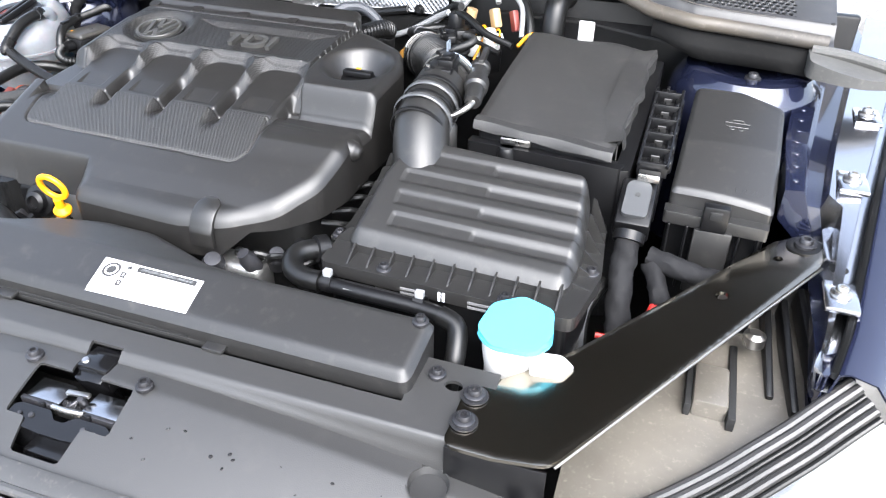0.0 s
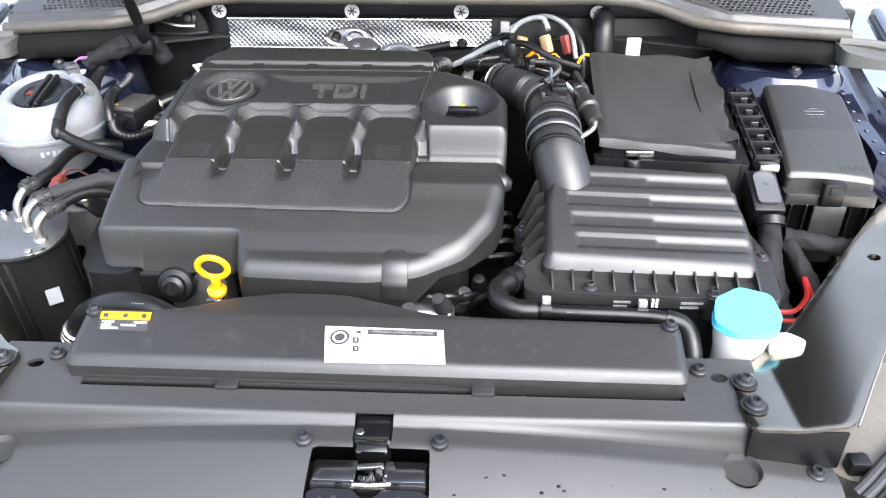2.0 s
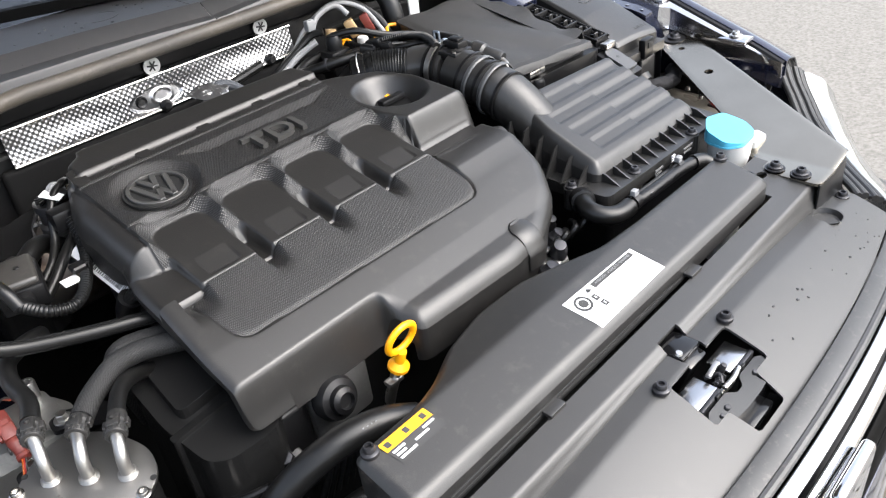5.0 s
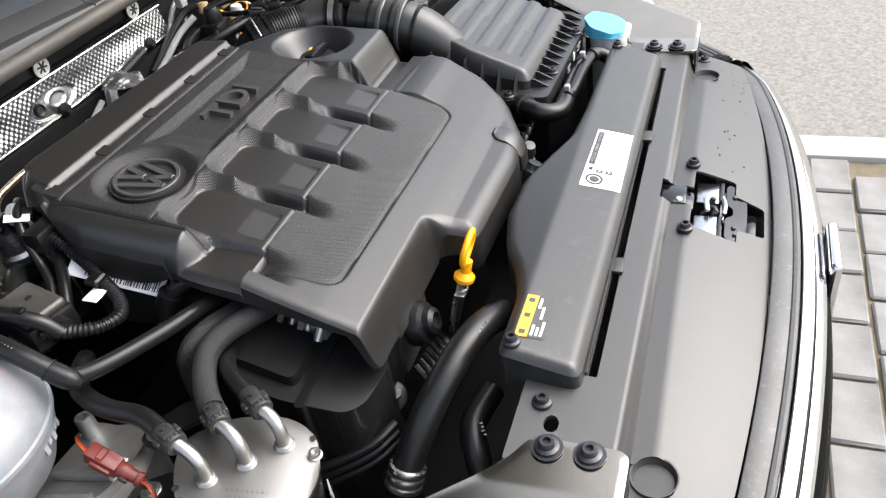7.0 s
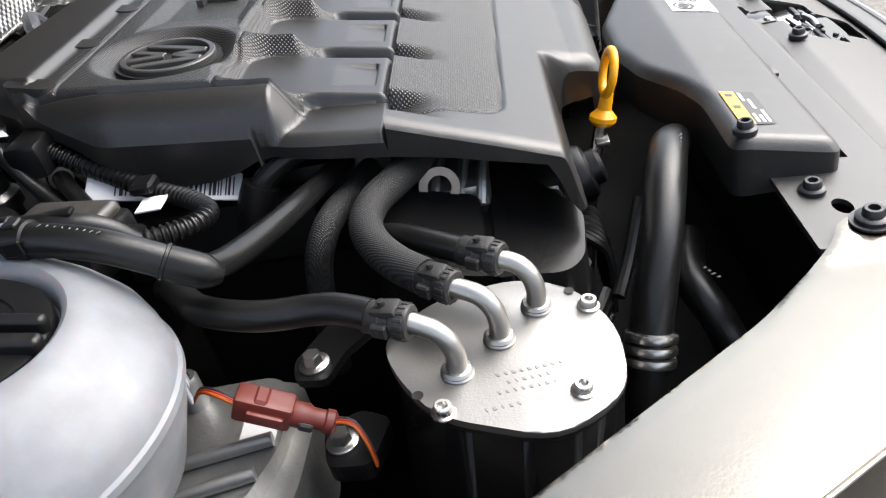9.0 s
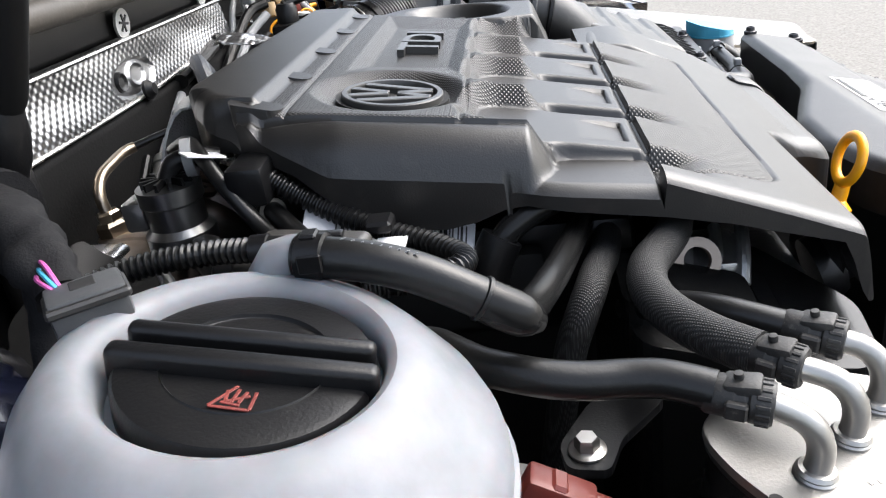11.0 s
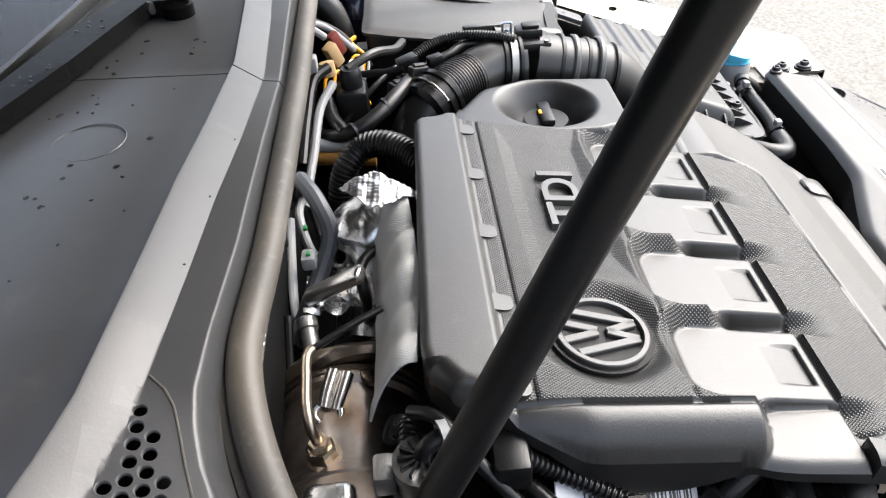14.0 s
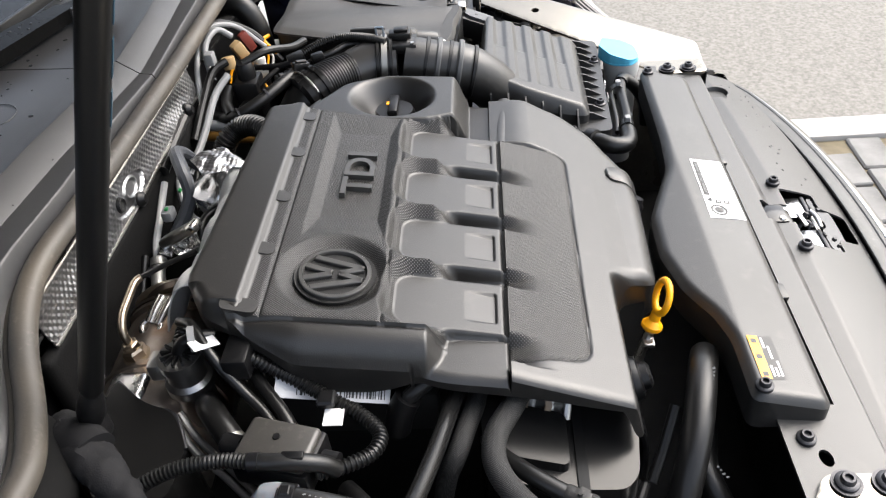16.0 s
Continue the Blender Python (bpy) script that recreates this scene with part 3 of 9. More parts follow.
    h = np.where(side, 0, h)
    q = np.minimum(1 - np.minimum(d / r, 1), 0.98)
    return z - h * (1 - np.sqrt(np.maximum(1 - q * q, 0)))


def cover_zone(x, y):
    k = np.zeros(x.shape, int)
    mainly = (x > -0.331) & (x < oil_edge(y))
    k = np.where(mainly & (y > 0.4835) & (y < 0.602), 1, k)
    k = np.where(mainly & (y > 0.43) & (y <= 0.4835) & (pad_sd(x, y) < -0.001), 1, k)
    k = np.where((poly_sd(x, y, PANEL) > 0) & (y < 0.372), 1, k)
    k = np.where((x > oil_edge(y)) & (y > 0.406), 2, k)
    k = np.where((y > 0.602) & (x <= oil_edge(y)), 3, k)
    return k


def engine_cover():
    top = thing("engine_cover", (-0.12, 0.43, 0.02), "dark grey moulded plastic engine cover with textured panels", "engine cover")

    def skirt(x, y):
        if y > 0.635:
            return 0.152
        if x < -0.327:
            return float(np.interp(y, [0.25, 0.256, 0.261, 0.267, 0.273, 0.30, 0.333, 0.368, 0.425, 0.448, 0.462, 0.478, 0.496, 0.535, 0.56, 0.585, 0.61, 0.63], [0.036, 0.038, 0.047, 0.066, 0.079, 0.087, 0.0965, 0.104, 0.112, 0.116, 0.114, 0.108, 0.105, 0.107, 0.126, 0.145, 0.154, 0.157]))
        if y < 0.3 and x < -0.187:
            return 0.034
        if y < 0.4:
            return float(np.interp(x, [0.02, 0.058, 0.1], [0.012, 0.046, 0.046]))
        return 0.05
    meshes = sheet((-0.38, 0.15, 0.198, 0.668), 0.0016, lambda x, y: poly_sd(x, y, COVER), cover_top, skirt=skirt, zone=cover_zone)
    part("cover_body", meshes[0], M_COVER, top, sharp=80)
    part("textured_panel", meshes[1], M_KNURL, top, "fine diamond-textured dark plastic panel", sharp=50)
    part("oil_filler_surround", meshes[2], M_COVER, top, "smooth plastic funnel round the oil filler", sharp=80)
    part("rear_ridge", meshes[3], M_COVER, top, sharp=50)
    for x in (-0.322, -0.243, -0.158, -0.073, 0.006):
        part("ridge_tab", prism(rounded([(x - 0.0085, 0.592), (x + 0.0085, 0.592), (x + 0.0085, 0.624), (x - 0.0085, 0.624)], 0.0078, 6), 0.166, lambda u, v: 0.1795 + 0.26 * (v - 0.592), 0.003, 3), M_COVER, top)
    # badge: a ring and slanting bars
    slope = Matrix.Translation((-0.2680, 0.5325, 0.1640)) @ Matrix.Rotation(math.atan(0.137), 4, "X")
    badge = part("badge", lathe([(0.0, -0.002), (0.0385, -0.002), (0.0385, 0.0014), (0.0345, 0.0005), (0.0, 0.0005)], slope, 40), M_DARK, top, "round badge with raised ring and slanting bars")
    part("badge_ring", lathe([(0.0345, -0.001), (0.0345, 0.004), (0.0338, 0.0048), (0.0305, 0.0048), (0.030, 0.004), (0.030, -0.001)], slope, 48), M_LETTER, badge)
    for ax, ay, bx, by in ((-0.021, 0.021, -0.008, -0.026), (-0.009, 0.029, -0.001, 0.003), (0.009, 0.029, 0.001, 0.003), (0.021, 0.021, 0.008, -0.026), (-0.008, -0.026, 0.0, -0.004), (0.008, -0.026, 0.0, -0.004)):
        ln, an = math.hypot(bx - ax, by - ay), math.atan2(by - ay, bx - ax)
        m = slope @ Matrix.Translation(((ax + bx) / 2, (ay + by) / 2, 0.0022)) @ Matrix.Rotation(an, 4, "Z")
        part("badge_bar", box((-ln / 2, -0.0033, -0.002), (ln / 2, 0.0033, 0.0022), 0.0006, 1, m), M_LETTER, badge)
    tdi = text_mesh("TDI", 0.050, 0.003, Matrix.Translation((-0.104, 0.526, 0.1675)) @ Matrix.Rotation(math.atan(0.137), 4, "X") @ Matrix.Diagonal((1.05, 0.92, 1, 1)), bold=0.0009)
    part("lettering", tdi, M_LETTER, top, "raised plastic letters")
    # front tab: a round-topped strip that runs over the front roll and down the face
    verts, faces = [], []
    ys = [0.240 - 0.033 * i / 22 for i in range(23)]
    line = [(y, float(cover_top(np.array([0.0045]), np.array([y]))[0])) for y in ys]
    line += [(0.2045, line[-1][1] - 0.004 - 0.0033 * i) for i in range(7)]
    across = (-1.0, -0.99, -0.8, 0.0, 0.8, 0.99, 1.0)
    for i, (y, z) in enumerate(line):
        (ya, za), (yb, zb) = line[max(i - 1, 0)], line[min(i + 1, len(line) - 1)]
        ty, tz = yb - ya, zb - za
        ln = math.hypot(ty, tz)
        ny, nz = tz / ln, -ty / ln
        down = (0.241 - y) / 0.0155 if y > 0.2255 else 1.0
        half = 0.0155 * math.sqrt(max(1 - (1 - min(down, 1)) ** 2, 0.02))
        for u in across:
            lift = (-0.003, 0.0022, 0.0034, 0.0036, 0.0034, 0.0022, -0.003)[across.index(u)] * (0.4 if i == 0 else 1)
            verts.append((0.0045 + half * u, y + ny * lift, z + nz * lift))
    w = len(across)
    for i in range(len(line) - 1):
        for j in range(w - 1):
            q = i * w + j
            faces.append((q, q + w, q + w + 1, q + 1))
    part("front_tab", from_arrays("front_tab", verts, faces), M_COVER, top, "round-topped raised strip on the cover's nose")
    # round boss
    # half-round ridge behind the front body, domed at its outer end
    ridge = part("round_ridge", tube([(0.0185, 0.3700, 0.1075), (0.06, 0.3680, 0.1075), (0.10, 0.3650, 0.1065), (0.128, 0.3625, 0.1045), (0.138, 0.3620, 0.1035), (0.1455, 0.3615, 0.1025)], (0.0150,) * 14 + (0.0146, 0.0128, 0.006), 28, step=0.002), M_COVER, top, "half-round moulded ridge with a domed end", sharp=60)
    part("ridge_mouth", lathe([(0.0, 0.0006), (0.0120, 0.0006), (0.0124, 0.0)], aim((0.0186, 0.3700, 0.1075), (-1, 0.05, 0)), 24), M_DARK, ridge)
    cap = part("oil_cap", lathe([(0, 0), (0.026, 0), (0.026, 0.012), (0.024, 0.016), (0.0, 0.017)], aim((0.078, 0.507, 0.128), (0, -0.05, 1)), 28), M_BLACK, top, "black oil filler cap")
    part("grip", box((0.056, 0.5, 0.145), (0.1, 0.514, 0.154), 0.003, 2), M_BLACK, cap)
    part("cap_mark", box((0.072, 0.512, 0.1535), (0.080, 0.5155, 0.1546), 0.0003, 1), M_YELLOW, cap, "small yellow mark")


engine_cover()


# ---- front end: lock carrier, panel, air duct ----
def panel_z(x, y):
    return -0.028 * (np.abs(x) / 0.4) ** 2 - np.where(y < 0, 0.30 * np.abs(y) + 1.2 * y * y, 0.0)


def front_edge(x):
    return -0.094 + 0.20 * x * x


LATCH = rounded([(-0.058, -0.003), (0.058, -0.003), (0.060, -0.052), (0.030, -0.052), (0.026, -0.086), (-0.03, -0.086), (-0.036, -0.055), (-0.060, -0.055)], 0.004)


def panel_sd(x, y):
    d = np.minimum(np.minimum(x + 0.485, 0.465 - x), np.minimum(y - front_edge(x), 0.021 - y))
    d = np.minimum(d, -poly_sd(x, y, LATCH))
    d = np.minimum(d, np.minimum(np.hypot(x - 0.366, y - 0.002), np.hypot(x + 0.386, y)) - 0.019)
    return np.minimum(d, np.maximum(np.abs(x) - 0.0195, 0.0 - y))


def carrier_z(x, y):
    z = 0.011 + 0.10 * (y - 0.05)
    fold = 1 - step_up(y, 0.021, 0.031)
    return z - fold * (z - panel_z(x, 0.02) - 0.002)


def front_panel():
    pan = thing("radiator_cover", (0, 0, -0.05), "dark grey plastic panel over the radiator, with water drops", "radiator cover")
    me = sheet((-0.49, 0.47, -0.1, 0.024), 0.004, panel_sd, panel_z, thick=0.003)
    part("panel_sheet", me, M_PANEL, pan)
    for s in (1, -1):
        x, y = (0.366, 0.002) if s > 0 else (-0.386, 0.0)
        part("round_mark", lathe([(0.0, -0.006), (0.017, -0.006), (0.0185, -0.002), (0.0195, 0.0006), (0.021, 0.0006)], aim((x, y, float(panel_z(x, y))), (0, 0, 1)), 32), M_PANEL, pan)
        bolt(pan, (0.443 * s - (0.02 if s < 0 else 0), 0.008, float(panel_z(0.443, 0.0)) + 0.001), r=0.006, flange=0.0095)
        bolt(pan, (0.0675 * s, 0.001, 0.002), r=0.006, flange=0.009)
    # drops of water
    rng = random.Random(5)
    for _ in range(26):
        x, y = rng.uniform(0.06, 0.42), rng.uniform(-0.06, -0.015)
        if abs(x) < 0.08:
            continue
        r = rng.uniform(0.0009, 0.0024)
        part("water_drop", lathe([(r, 0), (r * 0.92, r * 0.2), (r * 0.6, r * 0.36), (0, r * 0.42)], aim((x, y, float(panel_z(x, y))), (0, 0, 1)) @ Matrix.Rotation(rng.uniform(0, 3.1), 4, "Z"), 10, squash=(1.0, rng.uniform(0.45, 0.9))), M_GLASSY, pan)

    def strip_sd(x, y):
        d = np.minimum(np.minimum(x + 0.425, 0.400 - x), np.minimum(y - 0.021, 0.12 - y))
        hole = np.minimum(np.hypot((x - 0.360) * 0.7, y - 0.092), np.hypot((x + 0.380) * 0.7, y - 0.088)) - 0.0065
        return np.minimum(np.minimum(np.minimum(d, hole), np.maximum(np.abs(x) - 0.0195, y - 0.034)), np.maximum(np.abs(x) - 0.318, np.abs(y - 0.063) - 0.0042))
    car = thing("lock_carrier", (0, 0.06, -0.03), "black plastic lock carrier beam across the car's nose", "lock carrier")
    part("beam_top", sheet((-0.43, 0.405, 0.019, 0.122), 0.0025, strip_sd, carrier_z, thick=0.004), M_PANEL, car, sharp=70)
    part("beam_web", box((-0.40, 0.05, -0.09), (0.40, 0.066, -0.012), 0.004), M_BLACK, car)
    for s in (1, -1):
        bolt(car, (0.340 * s - (0.02 if s < 0 else 0), 0.100, 0.018), r=0.006, flange=0.009)
    # hood latch
    lat = thing("hood_latch", (0, -0.03, -0.08), "black hood latch in the opening of the front panel", "latch")
    part("tower", box((-0.0185, 0.004, -0.03), (0.0185, 0.036, 0.002), 0.003, 2), M_GLOSSBLACK, lat)
    part("tower_face", box((-0.0165, -0.006, -0.05), (0.0165, 0.006, -0.002), 0.002, 2, Matrix.Translation((0, 0, -0.004)) @ Matrix.Rotation(radians(18), 4, "X")), M_GLOSSBLACK, lat)
    part("tray", box((-0.072, -0.1, -0.085), (0.072, 0.0, -0.078), 0.002), M_BLACK, lat)
    for s in (1, -1):
        part("side_plate", box((s * 0.0135, -0.033, -0.0235), (s * 0.056, -0.006, -0.0185), 0.0015), M_PLATE, lat, "bright reflecting side plate")
        part("rail_piece", box((s * 0.016, -0.0385, -0.026), (s * 0.056, -0.0335, -0.0165), 0.0012), M_BOLT, lat, "worn metal rail")
        part("rail_lug", box((s * 0.024, -0.041, -0.021), (s * 0.031, -0.0375, -0.0145), 0.001), M_BLACK, lat)
        for x, y, r in ((0.031, -0.0515, 0.0032), (0.044, -0.0525, 0.0022)):
            part("cover_screw", lathe([(0.0, 0.002), (r * 0.8, 0.0018), (r, 0.0)], aim((s * x, y, -0.0185 + 0.25 * (y + 0.04)), (0, -0.25, 1)), 14), M_BOLT, lat)
    shape = rounded([(-0.056, -0.062), (-0.058, -0.046), (-0.050, -0.0415), (-0.015, -0.0415), (-0.006, -0.050), (0.006, -0.050), (0.015, -0.0415), (0.050, -0.0415), (0.058, -0.046), (0.056, -0.062), (0.015, -0.066), (-0.015, -0.066)], 0.003)
    part("moulded_cover", prism(shape, -0.06, lambda x, y: -0.019 + 0.25 * (y + 0.04), 0.0022, 3), M_GLOSSBLACK, lat, "glossy black moulded cover with a notch")
    part("tower_screw", lathe([(0.0, 0.0022), (0.0035, 0.002), (0.0045, 0.0)], aim((-0.0125, 0.012, 0.002), (0, -0.1, 1)), 16), M_STEEL, lat, "bright screw")
    part("guide", tube([(-0.014, -0.0395, -0.0155), (0.004, -0.0405, -0.0145), (0.022, -0.0375, -0.0155)], 0.0028, 10), M_STEEL, lat, "bright worn guide")
    part("cross_bar", box((-0.017, -0.040, -0.028), (0.017, -0.035, -0.020), 0.0012), M_STEEL, lat, "bright worn metal bar")
    part("lower_ledge", box((-0.026, -0.078, -0.052), (0.024, -0.060, -0.040), 0.004, 2), M_GLOSSBLACK, lat)
    part("catch", box((-0.014, -0.0225, -0.0145), (0.012, -0.0165, -0.0105), 0.0012, 2, Matrix.Rotation(radians(6), 4, "Z")), M_STEEL, lat, "bright metal catch")
    part("catch_pin", lathe([(0, 0.004), (0.003, 0.0035), (0.0038, 0.0), (0.0038, -0.012)], aim((0.010, -0.026, -0.012), (0.1, -0.3, 1)), 14), M_BOLT, lat)
    spring = [(-0.010 + 0.0012 * k / 4 * 2, -0.029 + 0.0035 * math.cos(k * math.pi / 2), -0.020 + 0.0035 * math.sin(k * math.pi / 2)) for k in range(29)]
    part("spring", tube(spring, 0.0008, 6), M_BOLT, lat)
    part("hook", tube([(-0.004, -0.014, -0.024), (0.003, -0.026, -0.017), (-0.004, -0.033, -0.021)], 0.0026, 10), M_BOLT, lat)


front_panel()

DUCT = rounded([(-0.338, 0.070), (0.322, 0.066), (0.325, 0.142), (0.12, 0.146), (0.05, 0.152), (0.0, 0.172), (-0.05, 0.19), (-0.12, 0.192), (-0.18, 0.178), (-0.225, 0.155), (-0.26, 0.146), (-0.338, 0.146)], 0.012)


def duct_top(x, y):
    z = 0.0385 + 0.25 * (np.minimum(y, 0.135) - 0.08)
    z = z - 0.10 * np.maximum(y - 0.138, 0) ** 1.0
    d = np.maximum(poly_sd(x, y, DUCT), 0)
    r = 0.011
    return z - 0.008 * (1 - np.minimum(d / r, 1)) ** 2.2


def flat_label(parent, corners, zf, material, name, lift=0.0006):
    """A thin sticker that follows a surface; corners in plan: rear left, rear right, front right, front left."""
    verts, faces = [], []
    n, k = 10, 6
    a, b, c, d = (np.array(q, float) for q in corners)
    for j in range(k + 1):
        for i in range(n + 1):
            u, v = i / n, j / k
            p = (1 - v) * ((1 - u) * a + u * b) + v * ((1 - u) * d + u * c)
            verts.append((p[0], p[1], float(zf(np.array(p[0]), np.array(p[1]))) + lift))
    for j in range(k):
        for i in range(n):
            q = j * (n + 1) + i
            faces.append((q, q + n + 1, q + n + 2, q + 1))
    return part(name, from_arrays(name, verts, faces), material, parent)


def printed(corners, u0, u1, v0, v1):
    a, b, c, d = (np.array(q, float) for q in corners)
    at = lambda u, v: tuple((1 - v) * ((1 - u) * a + u * b) + v * ((1 - u) * d + u * c))
    return [at(u0, v0), at(u1, v0), at(u1, v1), at(u0, v1)]


def air_duct():
    duct = thing("air_duct", (0, 0.11, 0.0), "black plastic air duct with stickers, along the radiator", "air duct")
    part("duct_shell", sheet((-0.345, 0.33, 0.062, 0.196), 0.003, lambda x, y: poly_sd(x, y, DUCT), duct_top, skirt=lambda x, y: 0.006), M_BOX, duct)
    part("lip", box((-0.318, 0.0675, 0.004), (0.316, 0.0725, 0.017), 0.0012), M_DARK, duct)
    for x in (-0.16, 0.11):
        part("lip_tab", box((x - 0.012, 0.056, 0.012), (x + 0.012, 0.074, 0.0165), 0.0012), M_BOX, duct)
    for x, y in ((0.311, 0.131), (-0.325, 0.134)):
        bolt(duct, (x, y, float(duct_top(np.array(x), np.array(y))) + 0.001), r=0.0055, flange=0.0085)
    lab = [(-0.063, 0.121), (0.066, 0.119), (0.070, 0.076), (-0.057, 0.075)]
    sticker = flat_label(duct, lab, duct_top, M_LABEL, "warning_sticker")
    sticker["label"] = "white warning sticker with fine print"
    flat_label(sticker, printed(lab, 0.36, 0.95, 0.05, 0.21), duct_top, M_INK, "print_heading", 0.001)
    def lettered(corners, u, v, words, size, ink, lift):
        x, y = printed(corners, u, u, v, v)[0]
        z = float(duct_top(np.array(x), np.array(y)))
        slope = math.atan2(float(duct_top(np.array(x), np.array(y + 0.004))) - z, 0.004)
        a, b = corners[0], corners[1]
        m = Matrix.Translation((x, y, z + lift)) @ Matrix.Rotation(slope, 4, "X") @ Matrix.Rotation(math.atan2(b[1] - a[1], b[0] - a[0]), 4, "Z")
        return text_mesh(words, size, 0.0001, m)
    part("heading_text", lettered(lab, 0.655, 0.13, "ATENCI\u00d3N - ATEN\u00c7\u00c3O - WARNING", 0.0040, M_LABEL, 0.0014), M_GREYWIRE, sticker)
    rng = random.Random(3)
    for i in range(11):
        v = 0.29 + i * 0.060
        flat_label(sticker, printed(lab, 0.30, 0.30 + rng.uniform(0.45, 0.64), v, v + 0.022), duct_top, M_FINEPRINT, "print_line", 0.001)
    for i in range(5):
        v = 0.66 + i * 0.06
        flat_label(sticker, printed(lab, 0.05, 0.05 + rng.uniform(0.1, 0.19), v, v + 0.022), duct_top, M_FINEPRINT, "print_line", 0.001)
    for u, v in ((0.235, 0.30), (0.235, 0.54)):
        flat_label(sticker, printed(lab, u, u + 0.052, v, v + 0.17), duct_top, M_INK, "pictogram", 0.001)
        flat_label(sticker, printed(lab, u + 0.020, u + 0.033, v + 0.05, v + 0.12), duct_top, M_LABEL, "pictogram_centre", 0.0013)
    px, py = printed(lab, 0.285, 0.285, 0.14, 0.14)[0]
    part("pictogram_triangle", prism([(px - 0.004, py - 0.0028), (px + 0.004, py - 0.0028), (px, py + 0.0036)], 0.0, 0.0003, 0.0, 1, Matrix.Translation((0, 0, float(duct_top(np.array(px), np.array(py))) + 0.0012))), M_INK, sticker)
    cx, cy = printed(lab, 0.125, 0.125, 0.31, 0.31)[0]
    ring = aim((cx, cy, float(duct_top(np.array(cx), np.array(cy)))), (0, -0.2, 1))
    part("pictogram_ring", lathe([(0.0078, 0.0011), (0.0106, 0.0012)], ring, 28), M_INK, sticker)
    part("pictogram_disc", lathe([(0.0, 0.0011), (0.0056, 0.0012)], ring, 20), M_INK, sticker)
    part("pictogram_bar", box((-0.0058, -0.001, 0.0011), (0.0058, 0.001, 0.0013), 0, 1, ring @ Matrix.Rotation(0.6, 4, "Z")), M_INK, sticker)
    yl = [(-0.317, 0.1335), (-0.260, 0.1335), (-0.257, 0.1075), (-0.312, 0.108)]
    small = flat_label(duct, yl, duct_top, M_INK, "refrigerant_sticker")
    small["label"] = "black sticker with a yellow warning band"
    flat_label(small, printed(yl, 0.0, 1.0, 0.0, 0.42), duct_top, M_YELLOW, "yellow_band", 0.001)
    for u in (0.06, 0.45, 0.82):
        flat_label(small, printed(yl, u, u + 0.1, 0.1, 0.32), duct_top, M_INK, "pictogram", 0.0013)
    for u0, u1, v in ((0.05, 0.3, 0.5), (0.7, 0.95, 0.5), (0.05, 0.25, 0.66), (0.45, 0.75, 0.66), (0.05, 0.4, 0.82)):
        flat_label(small, printed(yl, u0, u1, v, v + 0.09), duct_top, M_LABEL, "print_line", 0.001)


air_duct()


# ---- braces from the nose to the fenders ----
def brace(side):
    s = side
    ox = -0.028 if s < 0 else 0.0
    lift = 0.006 if s < 0 else 0.0
    out = [(0.372, 0.018), (0.470, 0.018), (0.700, 0.365), (0.712, 0.405), (0.688, 0.428), (0.655, 0.415), (0.462, 0.176), (0.395, 0.112), (0.372, 0.100)]
    poly = rounded([(s * x + ox, y) for x, y in out], 0.012)
    hx, hy = 0.598 * s + ox, 0.291

    def sd(x, y):
        d = poly_sd(x, y, poly)
        d = np.minimum(d, np.hypot(x - hx, y - hy) - 0.0075)
        return np.minimum(d, np.hypot(x - 0.655 * s - ox, y - 0.372) - 0.0055)

    def top(x, y):
        a = np.abs(x - ox)
        z = lift + 0.016 + 0.168 * np.maximum(a - 0.42, 0) ** 1.0
        d = np.maximum(poly_sd(x, y, poly), 0)
        return z - 0.0012 * (1 - step_up(d, 0, 0.004))
    arm = thing("brace_arm", (s * 0.53, 0.2, 0), "smooth coated steel brace from the nose to the fender", "brace", group="nose braces")
    b = (0.365, 0.72, 0.01, 0.435) if s > 0 else (-0.75, -0.39, 0.01, 0.435)
    part("arm_plate", sheet(b, 0.004, sd, top, thick=0.004), M_BRACE, arm)
    # folded flange along the outer edge
    for y in (0.084, 0.049):
        x = 0.3835 * s + ox
        part("washer", lathe([(0.006, -0.0005), (0.0135, -0.0005), (0.0135, 0.001), (0.006, 0.001)], aim((x, y, 0.0175 + lift), (0, 0, 1)), 24), M_BOLT, arm)
        bolt(arm, (x, y, 0.0195 + lift), r=0.0065, flange=0.0105)
    part("boss", lathe([(0.006, 0.001), (0.020, 0.001), (0.020, 0.004), (0.017, 0.005), (0.006, 0.004)], aim((0.684 * s + ox, 0.403, 0.057 + lift), (-0.1 * s, 0, 1)), 28), M_RUBBER, arm)
    bolt(arm, (0.684 * s + ox, 0.403, 0.063 + lift), r=0.008, flange=0.0125)
    part("front_flange", box((s * 0.374 + ox, 0.0185, -0.036 + lift), (s * 0.468 + ox, 0.0215, 0.0125 + lift), 0.001), M_BLACK, arm, "dark folded flange")
    pts = [(s * 0.474 + ox, 0.0205, 0.0205 + lift), (s * 0.59 + ox, 0.1985, 0.0395 + lift), (s * 0.701 + ox, 0.366, 0.0565 + lift)]
    part("edge_fold", tube(pts, 0.0013, 8), M_ALU, arm, "thin bright edge")


brace(1)
brace(-1)


# ---- car body: bay, bulkhead, cowl, fenders, nose ----
def seal_line(x):
    return np.interp(np.abs(x), [0, 0.25, 0.33, 0.37, 0.41, 0.445, 0.483, 0.51, 0.55, 0.60, 0.70], [0.754, 0.757, 0.762, 0.757, 0.744, 0.727, 0.708, 0.699, 0.699, 0.700, 0.702])


